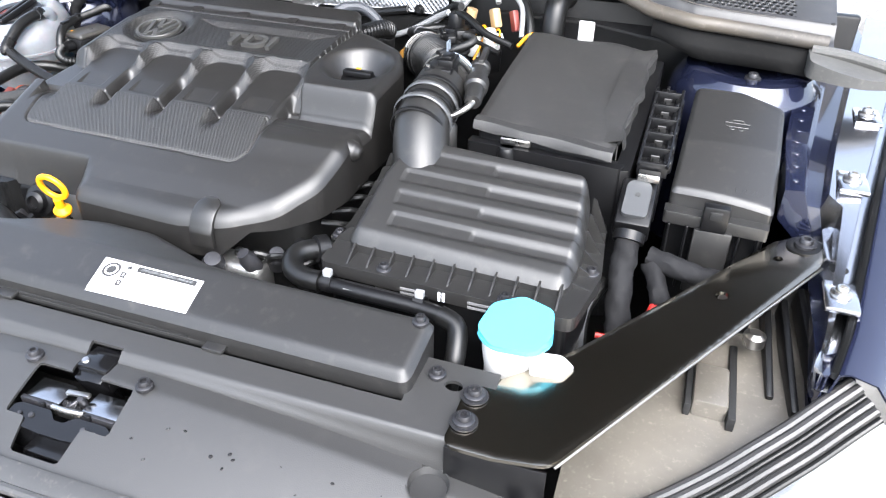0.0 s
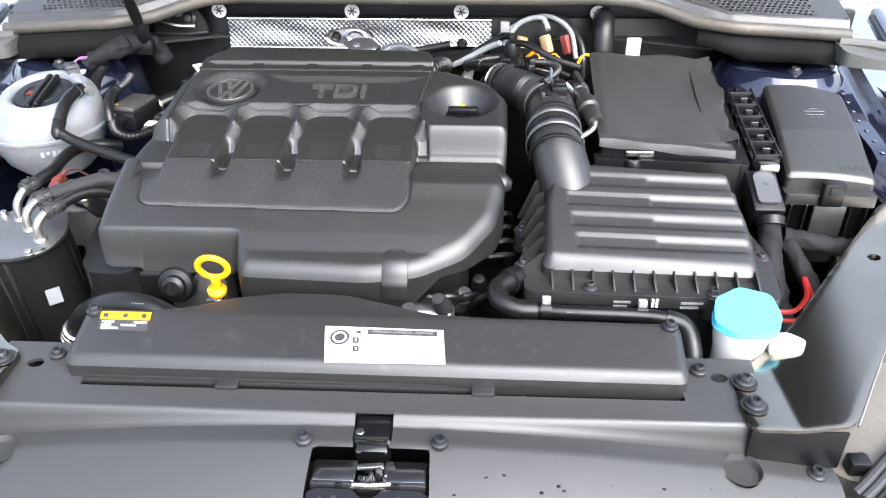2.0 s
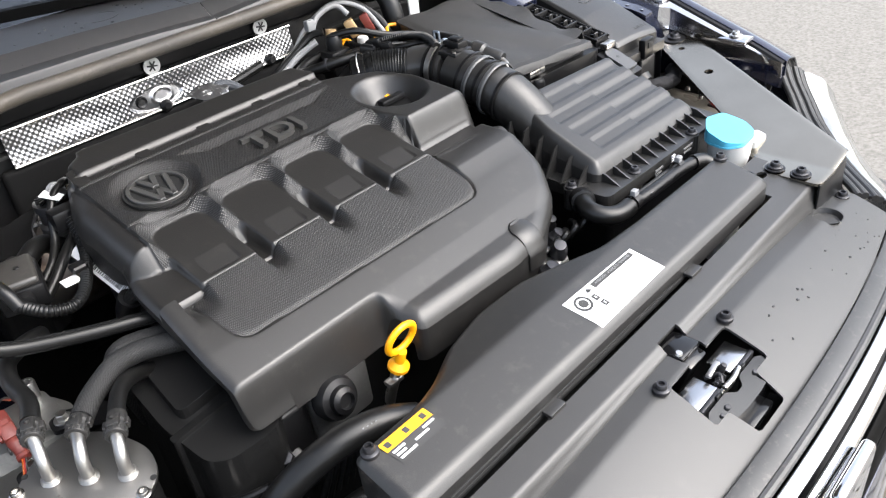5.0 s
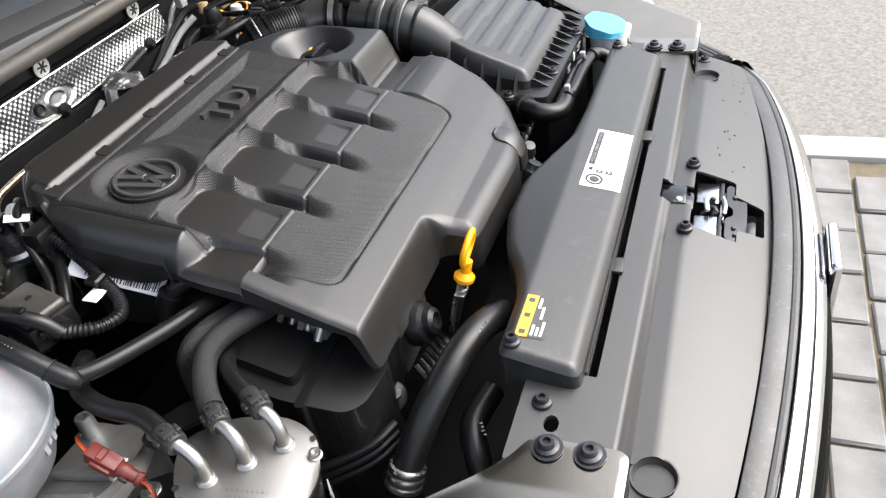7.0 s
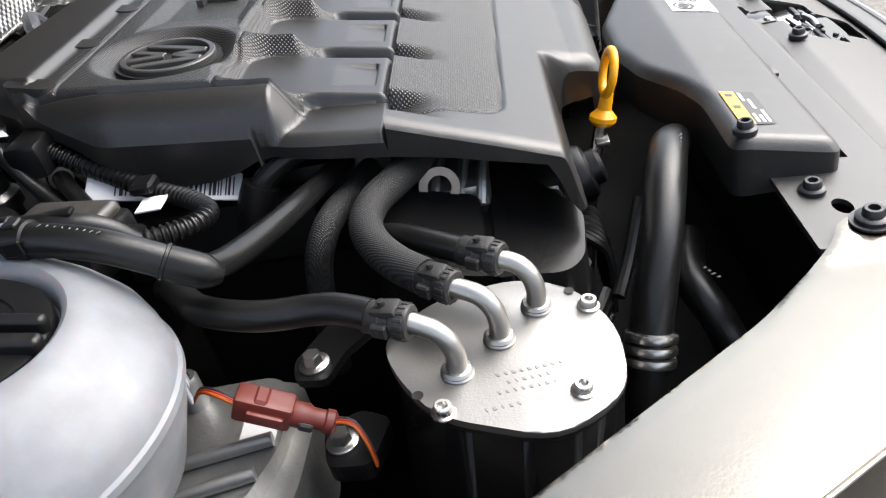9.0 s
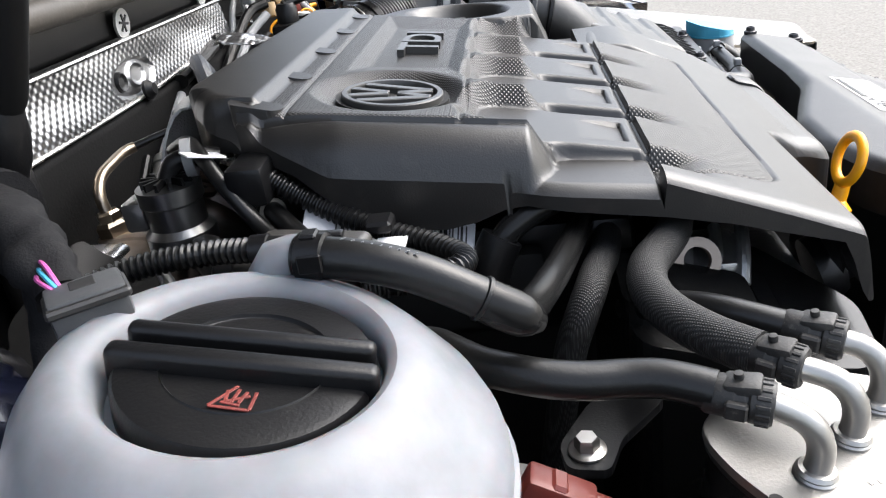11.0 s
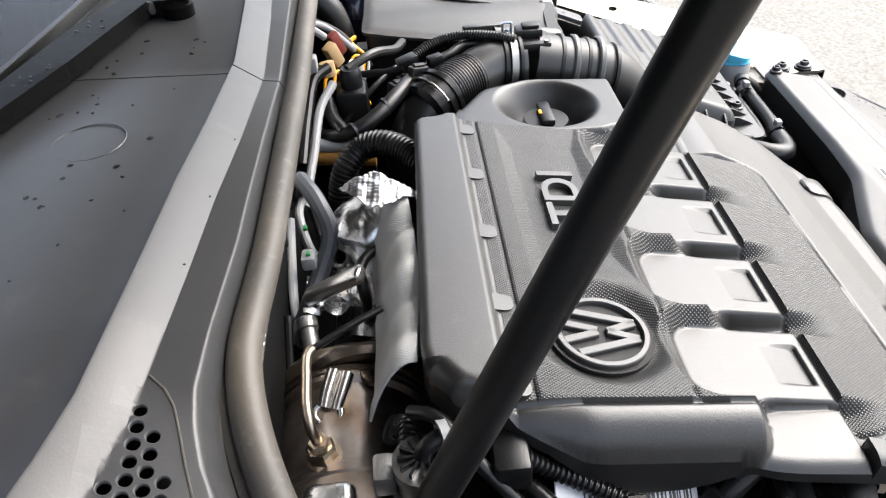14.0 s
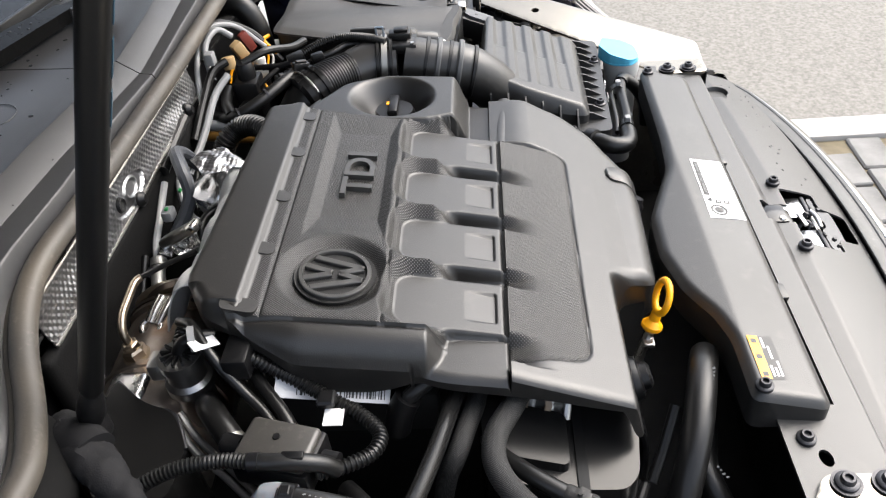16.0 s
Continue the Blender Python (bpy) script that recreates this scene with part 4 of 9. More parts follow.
def seal_z(x):
    return float(np.interp(abs(x), [0, 0.30, 0.373, 0.45, 0.59, 0.70], [0.2475, 0.2475, 0.241, 0.2215, 0.2135, 0.206]))


def lip_line(x):
    """Front edge of the cowl's flat, above the seal."""
    return float(seal_line(x)) + float(np.interp(abs(x), [0, 0.33, 0.36, 0.39, 0.42, 0.46, 0.5, 0.7], [0.0145, 0.0145, 0.020, 0.027, 0.029, 0.032, 0.035, 0.036]))


def lip_z(x):
    return float(np.interp(abs(x), [0, 0.12, 0.2, 0.33, 0.364, 0.388, 0.417, 0.435, 0.464, 0.5, 0.7], [0.256, 0.2625, 0.265, 0.2655, 0.263, 0.257, 0.2495, 0.2455, 0.240, 0.233, 0.224]))


def strip_line(x):
    return float(np.interp(abs(x), [0, 0.12, 0.2, 0.276, 0.33, 0.384, 0.416, 0.457, 0.5, 0.7], [0.7815, 0.786, 0.792, 0.796, 0.7996, 0.8055, 0.8135, 0.8245, 0.836, 0.87]))


def strip_z(x):
    return float(np.interp(abs(x), [0, 0.12, 0.2, 0.33, 0.384, 0.42, 0.7], [0.258, 0.264, 0.2665, 0.268, 0.265, 0.263, 0.262]))


# outline of the hole field at each end of the cowl
PERF = [(0.371, 0.8085), (0.378, 0.797), (0.397, 0.788), (0.421, 0.781), (0.459, 0.7645), (0.473, 0.7565), (0.487, 0.7485), (0.502, 0.7405), (0.53, 0.732), (0.566, 0.729), (0.65, 0.729), (0.65, 0.859), (0.60, 0.851), (0.505, 0.834), (0.47, 0.8265), (0.43, 0.8175), (0.39, 0.8105)]


def cowl_rows(x):
    """The cowl's cross-section at x: a hollow wall up from the seal, the flat, the rising strip and its step, and on to the windscreen."""
    e, yl, ys = float(seal_line(x)) + 0.001, lip_line(x), strip_line(x)
    zl, zs = lip_z(x), strip_z(x)
    deep = zl - seal_z(x) + 0.005
    rows = [(e + (yl - e) * u, zl - deep * v) for u, v in ((0.0, 1.0), (0.3, 0.96), (0.52, 0.84), (0.7, 0.58), (0.82, 0.28), (0.9, 0.09), (0.95, 0.02), (1.0, 0.0))]
    for k in range(1, 29):
        rows.append((yl + (ys - yl) * k / 28, zl + (zs - zl) * k / 28))
    rows += [(ys + 0.0008, zs + 0.0007), (ys + 0.0215, zs + 0.0165), (ys + 0.023, zs + 0.0172), (ys + 0.0242, zs + 0.0155), (ys + 0.0250, zs + 0.0105), (ys + 0.0275, zs + 0.0092)]
    y0 = ys + 0.0275
    for k in range(1, 9):
        rows.append((y0 + (0.995 - y0) * k / 8, zs + 0.0092 + (0.2765 - zs - 0.0092) * k / 8))
    return rows


ROWS = {}


def cowl_z(x, y):
    key = round(float(x), 4)
    if key not in ROWS:
        ROWS[key] = cowl_rows(key)
    rows = ROWS[key]
    return float(np.interp(float(y), [r[0] for r in rows], [r[1] for r in rows]))


def cowl_loft(x0, x1, n, cut=False):
    xs = np.linspace(x0, x1, n)
    verts, faces = [], []
    for x in xs:
        verts += [(float(x), y, z) for y, z in cowl_rows(float(x))]
    m = len(cowl_rows(0.0))
    P = np.array(verts)
    for i in range(n - 1):
        for j in range(m - 1):
            q = (i * m + j, i * m + j + 1, (i + 1) * m + j + 1, (i + 1) * m + j)
            c = P[list(q)].mean(0)
            if cut and poly_sd(np.array(abs(c[0])), np.array(c[1]), PERF) > -0.001 and c[1] > lip_line(c[0]) + 0.003:
                continue
            faces.append(q if x1 < x0 else q[::-1])
    bm = bmesh.new()
    bm.from_mesh(from_arrays("cowl", verts, faces))
    bmesh.ops.delete(bm, geom=[v for v in bm.verts if not v.link_faces], context="VERTS")
    bmesh.ops.solidify(bm, geom=list(bm.faces), thickness=0.0022)
    return bm


def perforated(s):
    """Rows of cells, each with a round hole and its wall; plain cells fill the rim of the field."""
    px, py, r = 0.0093, 0.0082, 0.0033
    corner = math.atan2(py, px)
    turns = sorted([2 * math.pi * i / 16 for i in range(16)] + [corner, math.pi - corner, math.pi + corner, 2 * math.pi - corner])
    k = len(turns)
    verts, faces = [], []
    for row in range(-8, 12):
        for col in range(-3, 30):
            cx = 0.3834 + col * px + (px / 2 if row % 2 else 0)
            cy = 0.8025 - row * py
            d = float(poly_sd(np.array(cx), np.array(cy), PERF))
            if d < -0.0065 or cy < lip_line(cx) + 0.001:
                continue
            hole = d > 0.0045
            base = len(verts)
            for a in turns:
                c, t = math.cos(a), math.sin(a)
                q = min(px / 2 / max(abs(c), 1e-6), py / 2 / max(abs(t), 1e-6))
                ring = [(q, 0.0003), (r + 0.0005, 0.0003), (r, -0.0002), (r, -0.0018)] if hole else [(q, 0.0003), (q * 0.5, 0.0003), (q * 0.2, 0.0003), (q * 0.01, 0.0003)]
                verts += [(s * (cx + w * c), cy + w * t, cowl_z(cx + w * c, cy + w * t) + dz) for w, dz in ring]
            for i in range(k):
                j = (i + 1) % k
                for o in (0, 1, 2):
                    f = (base + 4 * i + o, base + 4 * j + o, base + 4 * j + o + 1, base + 4 * i + o + 1)
                    faces.append(f[::-1] if s > 0 else f)
    return from_arrays("perforated", verts, faces)


def body_shell():
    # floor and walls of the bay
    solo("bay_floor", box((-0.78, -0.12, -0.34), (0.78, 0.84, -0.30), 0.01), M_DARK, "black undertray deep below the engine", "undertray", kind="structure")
    wall = thing("bulkhead", (0, 0.81, -0.1), "black bulkhead behind the engine with white push clips", "bulkhead", kind="structure")
    part("bulkhead_sheet", box((-0.74, 0.803, -0.3), (0.74, 0.823, 0.22), 0.004), M_BLACK, wall)
    # pressed bar along the top, with a recess near the hood prop
    part("bulkhead_bar", box((-0.36, 0.787, 0.207), (0.42, 0.805, 0.247), 0.006, 3), M_BLACK, wall)
    for x, y in ((-0.352, 0.785), (-0.12, 0.785), (0.068, 0.785), (0.30, 0.785)):
        clip = part("push_clip", lathe([(0, 0.0), (0.0125, 0.0), (0.0128, -0.0025), (0.0, -0.003)], aim((x, y - 0.002, 0.219), (0, 1, 0.12)), 24), M_WHITE, wall, "white plastic push clip with a dark star")
        for k in range(3):
            m = aim((x, y - 0.0052, 0.219), (0, 1, 0.12)) @ Matrix.Rotation(k * math.pi / 3 + 0.2, 4, "Z")
            part("clip_slot", box((-0.008, -0.0011, -0.0008), (0.008, 0.0011, 0.0006), 0.0003, 1, m), M_INK, clip)
    # hinge of the wiper linkage in its recess
    hg = thing("wiper_linkage", (-0.43, 0.79, 0.19), "dull metal wiper linkage in a recess of the bulkhead", "linkage")
    part("recess_plate", prism(rounded([(-0.475, 0.175), (-0.375, 0.178), (-0.385, 0.215), (-0.41, 0.235), (-0.46, 0.232)], 0.012), -0.7865, -0.781, 0.001, m=Matrix(((1, 0, 0, 0), (0, 0, -1, 0), (0, 1, 0, 0), (0, 0, 0, 1)))), M_DARK, hg)
    for x, z, r, mt in ((-0.452, 0.212, 0.016, M_BOLT), (-0.425, 0.218, 0.010, M_CASTING), (-0.405, 0.205, 0.012, M_BOLT)):
        part("pivot", lathe([(0, 0), (r, 0), (r, 0.006), (r * 0.6, 0.009), (r * 0.55, 0.016), (0, 0.017)], aim((x, 0.782, z), (0, -1, 0.25)), 20), mt, hg)
    part("crank", tube([(-0.455, 0.77, 0.206), (-0.43, 0.765, 0.198), (-0.395, 0.77, 0.194)], 0.004, 10), M_ALU, hg, "bright metal crank")
    part("recess_rim", tube([(-0.472, 0.783, 0.178), (-0.42, 0.782, 0.177), (-0.377, 0.783, 0.181)], 0.003, 8), M_BOLT, hg)
    hs = thing("heat_shield", (-0.11, 0.79, 0.0), "embossed silver heat shield foil on the bulkhead", "heat shield")
    part("foil_sheet", heat_shield(), M_SHIELD, hs)
    part("hole_grommet", lathe([(0.0045, -0.004), (0.0045, 0.002), (0.0075, 0.0035), (0.009, 0.001), (0.009, -0.004)], aim((-0.151, 0.7835, 0.175), (0, -1, 0)), 24), M_BLACK, hs, "black rubber grommet")
    part("hole", lathe([(0.0, 0.0), (0.005, 0.0)], aim((-0.151, 0.7815, 0.175), (0, -1, 0)), 16), M_DARK, hs)
    part("rolled_edge", tube([(-0.34, 0.782, 0.205), (-0.1, 0.781, 0.2055), (0.12, 0.781, 0.205)], 0.0022, 8), M_STEEL, hs)
    for x, z in ((-0.12, 0.160), (0.07, 0.166)):
        part("fixing_nut", lathe([(0, 0), (0.009, 0), (0.009, 0.003), (0.005, 0.008), (0, 0.008)], aim((x, 0.7775, z), (0, -1, 0.1)), 16), M_BLACK, hs)
    part("lower_edge", tube([(-0.34, 0.7785, 0.1565), (-0.1, 0.7785, 0.1565), (0.0, 0.7785, 0.161), (0.12, 0.7785, 0.1615)], 0.0018, 8), M_STEEL, hs)
    mat = thing("insulation_mat", (-0.12, 0.79, 0.0), "black quilted insulation mat below the heat shield", "insulation")
    part("mat_sheet", box((-0.36, 0.778, -0.15), (0.12, 0.795, 0.154), 0.008, 3), M_MAT, mat)
    for s in (1, -1):
        solo("inner_wing", box((s * 0.70, 0.23, -0.3), (s * 0.735, 0.83, 0.02), 0.006), M_BLUE, "dark blue painted inner wing panel", "car panel", kind="structure")
    # cowl
    cowl = thing("cowl", (0, 0.86, 0.2), "dark grey plastic cowl below the windscreen, perforated at both ends", "cowl")
    part("cowl_centre", cowl_loft(-0.0075, 0.332, 60), M_COWL, cowl)
    part("cowl_centre", cowl_loft(-0.332, -0.0095, 60), M_COWL, cowl)
    for s in (1, -1):
        part("cowl_end", cowl_loft(s * 0.332, s * 0.70, 80, True), M_COWL, cowl)
        # added unseen near-black walls and floor, so that the grille holes look dark
        part("dark_backing_wall", box((s * 0.2, 0.905, 0.172), (s * 0.70, 0.911, 0.262), 0.001), M_DARK, cowl)
        part("dark_backing_wall", box((s * 0.692, 0.735, 0.172), (s * 0.698, 0.911, 0.225), 0.001), M_DARK, cowl)
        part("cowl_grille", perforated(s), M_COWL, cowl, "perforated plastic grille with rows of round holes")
        part("dark_backing_floor", prism([(s * 0.2, 0.79), (s * 0.36, 0.785), (s * 0.44, 0.752), (s * 0.52, 0.728), (s * 0.69, 0.728), (s * 0.69, 0.91), (s * 0.2, 0.91)], 0.170, 0.174, 0.0), M_DARK, cowl)
    part("round_mark", lathe([(0.0268, 0.0), (0.0275, 0.0006), (0.0282, 0.0)], aim((-0.123, 0.898, cowl_z(-0.123, 0.898)), (0, 0, 1)), 40), M_COWL, cowl)
    rng = random.Random(11)
    spots = [(-0.156, 0.902), (-0.173, 0.902), (-0.163, 0.867), (-0.178, 0.859), (-0.124, 0.852), (-0.195, 0.92), (-0.197, 0.913), (-0.208, 0.906), (-0.058, 0.91), (-0.071, 0.922), (-0.075, 0.935), (-0.063, 0.88), (0.001, 0.912), (0.014, 0.921), (0.04, 0.896), (0.059, 0.841), (0.064, 0.85), (0.035, 0.85), (0.066, 0.897)]
    spots += [(rng.uniform(-0.30, 0.2), rng.uniform(0.845, 0.96)) for _ in range(16)] + [(x, strip_line(x) + 0.003) for x in (-0.124, -0.203, -0.276)]
    for k, (x, y) in enumerate(spots):
        r = rng.uniform(0.0018, 0.0032) if k < 19 else rng.uniform(0.0009, 0.0018)
        lie = aim((x, y, cowl_z(x, y)), (0, 0, 1)) @ Matrix.Rotation(rng.uniform(0, 3.1), 4, "Z")
        part("water_drop", lathe([(r, 0), (r * 0.92, r * 0.2), (r * 0.6, r * 0.36), (0, r * 0.42)], lie, 10, squash=(1.0, rng.uniform(0.5, 0.95))), M_GLASSY, cowl)
    xs = np.linspace(-0.69, 0.69, 47)
    pts = [(float(x), float(seal_line(x)) - 0.001, seal_z(x)) for x in xs]
    for s in (1, -1):
        edge = [(s * x, y, cowl_z(x, y) + 0.0002) for x, y in ((0.362, 0.802), (0.374, 0.790), (0.400, 0.781), (0.424, 0.7735), (0.455, 0.7595), (0.485, 0.7425), (0.51, 0.7345), (0.55, 0.7315), (0.62, 0.7325))]
        part("dust_line", tube(edge, 0.0008, 6, step=0.012), M_SEAL, cowl, "thin line of brown dust")
        back = [(s * float(x), strip_line(x) + 0.0262, strip_z(x) + 0.0098) for x in np.linspace(0.01, 0.69, 40)]
        part("dust_line", tube(back, 0.0011, 6, step=0.012), M_SEAL, cowl, "thin line of brown dust")
        rows = []
        for x in np.linspace(0.455, 0.70, 20):
            e, low = float(seal_line(x)), 0.2475 - seal_z(x)
            w2 = float(step_up(np.array(x), 0.47, 0.53))
            w = 0.4 + 0.6 * float(step_up(np.array(x), 0.455, 0.50))
            rows.append([(s * float(x), e + 0.004, 0.238 - low), (s * float(x), e - 0.008 * w, 0.232 - low), (s * float(x), e - 0.0175 * w, 0.2215 - low), (s * float(x), e - 0.0195 * w, 0.217 - low), (s * float(x), e - 0.017 * w, 0.213 - 0.010 * w2 - low), (s * float(x), e - 0.008 * w, 0.207 - 0.022 * w2 - 0.6 * low)])
        fl = from_arrays("flange", [p for r in rows for p in r], [(i * 6 + j, i * 6 + j + 1, i * 6 + j + 7, i * 6 + j + 6) for i in range(19) for j in range(5)])
        fb = bmesh.new()
        fb.from_mesh(fl)
        bmesh.ops.solidify(fb, geom=list(fb.faces), thickness=0.003)
        part("cowl_flange", fb, M_FLANGE, cowl, "wet black rubber flange below the seal", sharp=60)
    seal = thing("cowl_seal", (0, 0.755, 0.22), "dusty grey-brown rubber seal along the cowl edge", "rubber seal")
    part("seal_bulb", tube(pts, 0.0105, 12, step=0.008), M_SEAL, seal)
    part("seal_lip", tube([(x, y + 0.0125, z - 0.003) for x, y, z in pts], 0.0048, 8, step=0.01), M_SEAL, seal)
    # windscreen and wiper
    bm = bmesh.new()
    a = [bm.verts.new(p) for p in ((-0.75, 0.99, 0.235), (0.75, 0.99, 0.235), (0.66, 1.5, 0.56), (-0.66, 1.5, 0.56))]
    bm.faces.new(a)
    bmesh.ops.solidify(bm, geom=list(bm.faces), thickness=0.005)
    solo("windscreen", bm, M_WIND, "dark windscreen glass above the cowl", "windscreen", kind="structure")
    wip = thing("wiper", (0.14, 0.9, 0.26), "black wiper arm wet with drops", "wiper")
    out = rounded([(0.112, 0.900), (-0.02, 0.938), (-0.111, 0.970), (-0.26, 1.030), (-0.255, 1.044), (-0.074, 0.990), (0.06, 0.958), (0.128, 0.926)], 0.004)
    part("arm", prism(out, 0.280, 0.296, 0.0045, 4), M_GLOSSY, wip, "glossy black tapered arm")
    part("arm_head", prism(rounded([(0.114, 0.899), (0.129, 0.924), (0.152, 0.905), (0.146, 0.868), (0.118, 0.862)], 0.006), 0.277, 0.294, 0.004, 3), M_GLOSSY, wip)
    part("hinge_pin", lathe([(0, 0.0035), (0.006, 0.003), (0.0065, 0.0), (0.0065, -0.01)], aim((0.113, 0.9, 0.288), (-0.4, -1, 0)), 18), M_BOLT, wip)
    part("pivot", lathe([(0, 0), (0.016, 0), (0.016, 0.014), (0.01, 0.019), (0, 0.02)], aim((0.126, 0.877, 0.272), (0, 0, 1)), 24), M_GLOSSY, wip)
    part("blade", box((-0.26, -0.0035, -0.008), (0.26, 0.0035, 0.006), 0.0015, 2, Matrix.Translation((0.03, 0.992, 0.286)) @ Matrix.Rotation(radians(172), 4, "Z")), M_RUBBER, wip, "grey rubber blade")
    rng = random.Random(21)
    for _ in range(26):
        u, w, r = rng.random(), rng.uniform(0.2, 0.8), rng.uniform(0.0009, 0.0022)
        x = 0.10 - 0.26 * u
        y = float(np.interp(x, [-0.26, -0.111, -0.02, 0.112], [1.030, 0.970, 0.938, 0.900])) * (1 - w) + float(np.interp(x, [-0.255, -0.074, 0.06, 0.128], [1.044, 0.990, 0.958, 0.926])) * w
        part("water_drop", lathe([(r, 0), (r * 0.9, r * 0.35), (r * 0.5, r * 0.6), (0, r * 0.68)], aim((x, y, 0.2958), (0, 0, 1)), 9), M_GLASSY, wip)
    nose()
    for s in (1, -1):
        fender(s)


def heat_shield():
    verts, faces = [], []
    n, k = 420, 60
    for j in range(k + 1):
        for i in range(n + 1):
            u, v = i / n, j / k
            x = -0.34 + 0.46 * u
            z = 0.205 - (0.0485 - 0.005 * float(step_up(np.array(x), -0.1, 0.02))) * v
            y = 0.783 - 0.004 * float(step_up(np.array(v), 0.35, 1.0)) + 0.0012 * math.sin(9 * u + 3 * v) + 0.0006 * math.sin(21 * u - 7 * v)
            # smooth oval boss in the dimpled foil, with a raised bead and a hole
            oval = 1 - math.hypot((x + 0.128) / 0.042, (z - 0.174) / 0.0155)
            plain = min(max(oval / 0.12 + 0.3, 0), 1)
            y -= 0.00055 * math.cos(2 * math.pi * x / 0.0085) * math.cos(2 * math.pi * z / 0.0085) * (1 - plain)
            y += 0.003 * plain
            bead = abs(math.hypot((x + 0.118) / 1.6, z - 0.175) - 0.0095)
            y -= 0.0022 * math.exp(-(bead / 0.0018) ** 2)
            verts.append((x, y, z))
    for j in range(k):
        for i in range(n):
            q = j * (n + 1) + i
            faces.append((q, q + 1, q + n + 2, q + n + 1))
    m = len(verts)
    verts += [(x, y + 0.002, z) for x, y, z in verts]
    faces += [tuple(m + q for q in f[::-1]) for f in faces]
    return from_arrays("heat_shield", verts, faces)


def wing_edge(y):
    return np.interp(y, [-0.10, 0.0, 0.1, 0.26, 0.47, 0.7, 1.0], [0.575, 0.635, 0.682, 0.726, 0.759, 0.805, 0.865])


def fender(s):
    """The wing: inner flange, gutter, bolted rail and the painted outer skin."""
    wing = thing("fender", (s * 0.75, 0.4, 0.0), "dark blue painted fender with a bolted inner rail", "fender", group="fenders")

    def across(u, y):
        """Place across the wing at u from 0 (inner edge) to 1 (low on the outer skin)."""
        e = float(wing_edge(y))
        inner = max(min(0.652 + 0.03 * max(y - 0.55, 0) / 0.3, e - 0.06), e - 0.012 - 0.9 * max(y - 0.205, 0))
        zr = 0.110 + (0.30 if y < 0.469 else 0.10) * (y - 0.469)
        front = 1 - float(step_up(np.array(y), 0.428, 0.446))
        inner += front * max(0.692 - inner, 0)
        g = (e - 0.022 - inner) / 0.085
        knots = [(inner, zr - 0.035), (inner, zr + 0.004), (inner + 0.022 * g, zr + 0.006), (inner + 0.028 * g, zr - 0.012), (inner + 0.045 * g, zr - 0.013), (inner + 0.05 * g, zr + 0.006), (e - 0.022, zr + 0.008),
                 (e - 0.018, zr - 0.014), (e - 0.006, zr - 0.014), (e - 0.002, zr + 0.010), (e + 0.008, zr + 0.013), (e + 0.034, zr + 0.006), (e + 0.062, zr - 0.03), (e + 0.085, zr - 0.2), (e + 0.08, zr - 0.55)]
        # the inner flange dips below the brace's end
        knots = [(a, b - front * max(b - 0.035, 0)) if i < 5 else (a, b) for i, (a, b) in enumerate(knots)]
        t = u * (len(knots) - 1)
        i = min(int(t), len(knots) - 2)
        f = t - i
        return (knots[i][0] * (1 - f) + knots[i + 1][0] * f, knots[i][1] * (1 - f) + knots[i + 1][1] * f)
    ys = np.linspace(0.205, 1.0, 54)
    us = np.linspace(0, 1, 15)

    def strip(u0, u1):
        verts, faces = [], []
        cols = [u for u in us if u0 - 1e-6 <= u <= u1 + 1e-6]
        for y in ys:
            for u in cols:
                x, z = across(u, y)
                verts.append((s * x, y, z))
        c = len(cols)
        for j in range(len(ys) - 1):
            for i in range(c - 1):
                q = j * c + i
                faces.append((q, q + 1, q + c + 1, q + c) if s > 0 else (q, q + c, q + c + 1, q + 1))
        bm = bmesh.new()
        bm.from_mesh(from_arrays("strip", verts, faces))
        bmesh.ops.solidify(bm, geom=list(bm.faces), thickness=0.0022)
        return bm
    part("inner_flange", strip(us[0], us[4]), M_BLUE, wing, "dark blue inner flange with weld dimples", sharp=50)
    part("rail", strip(us[4], us[8]), M_RAIL, wing, "dark blue rail, sky reflection put into its silvery colour", sharp=50)
    part("skin", strip(us[8], us[14]), M_BLUE, wing, "glossy dark blue outer skin", sharp=50)
    for y in (0.30, 0.469, 0.64, 0.80):
        x, z = across(5.5 / 14, y)
        m = aim((s * (x + 0.004), y, z), (0, 0, 1))
        part("rail_pad", box((-0.018, -0.026, -0.004), (0.016, 0.026, 0.0035), 0.003, 2, m), M_RAIL, wing)
        slot = rounded([(-0.007, -0.030), (0.007, -0.030), (0.007, 0.030), (-0.007, 0.030)], 0.0065, 5)
        part("rail_slot", prism(slot, -0.001, 0.0016, 0.001, 2, aim((s * (x + 0.002), y + 0.105, z), (0, -0.1, 1))), M_RAIL, wing, "raised oval embossing")
        bolt(wing, (s * (x + 0.004), y, z + 0.006), r=0.0065, flange=0.011, material=M_STEEL)
        # the hole is a near-black disc, its inner shade painted on
        part("rail_hole", lathe([(0.0, 0.0042), (0.008, 0.0042), (0.0095, 0.0046), (0.0105, 0.0042)], aim((s * (x + 0.006), y + 0.05, z - 0.001), (0, 0, 1)), 24), M_DARK, wing)
    for k in range(16):
        y = 0.28 + 0.03 * k
        if y < 0.45:
            continue
        x, z = across(1.5 / 14, y)
        part("weld_dimple", lathe([(0.0036, 0.0), (0.003, 0.0008), (0.0, 0.0003)], aim((s * x, y, z + 0.0005), (0, 0, 1)), 10), M_BLUE, wing)
    # rubber edge between hood and fender
    pts = []
    for y in np.linspace(0.21, 0.98, 24):
        x, z = across(8.5 / 14, y)
        pts.append((s * x, float(y), z + 0.004))
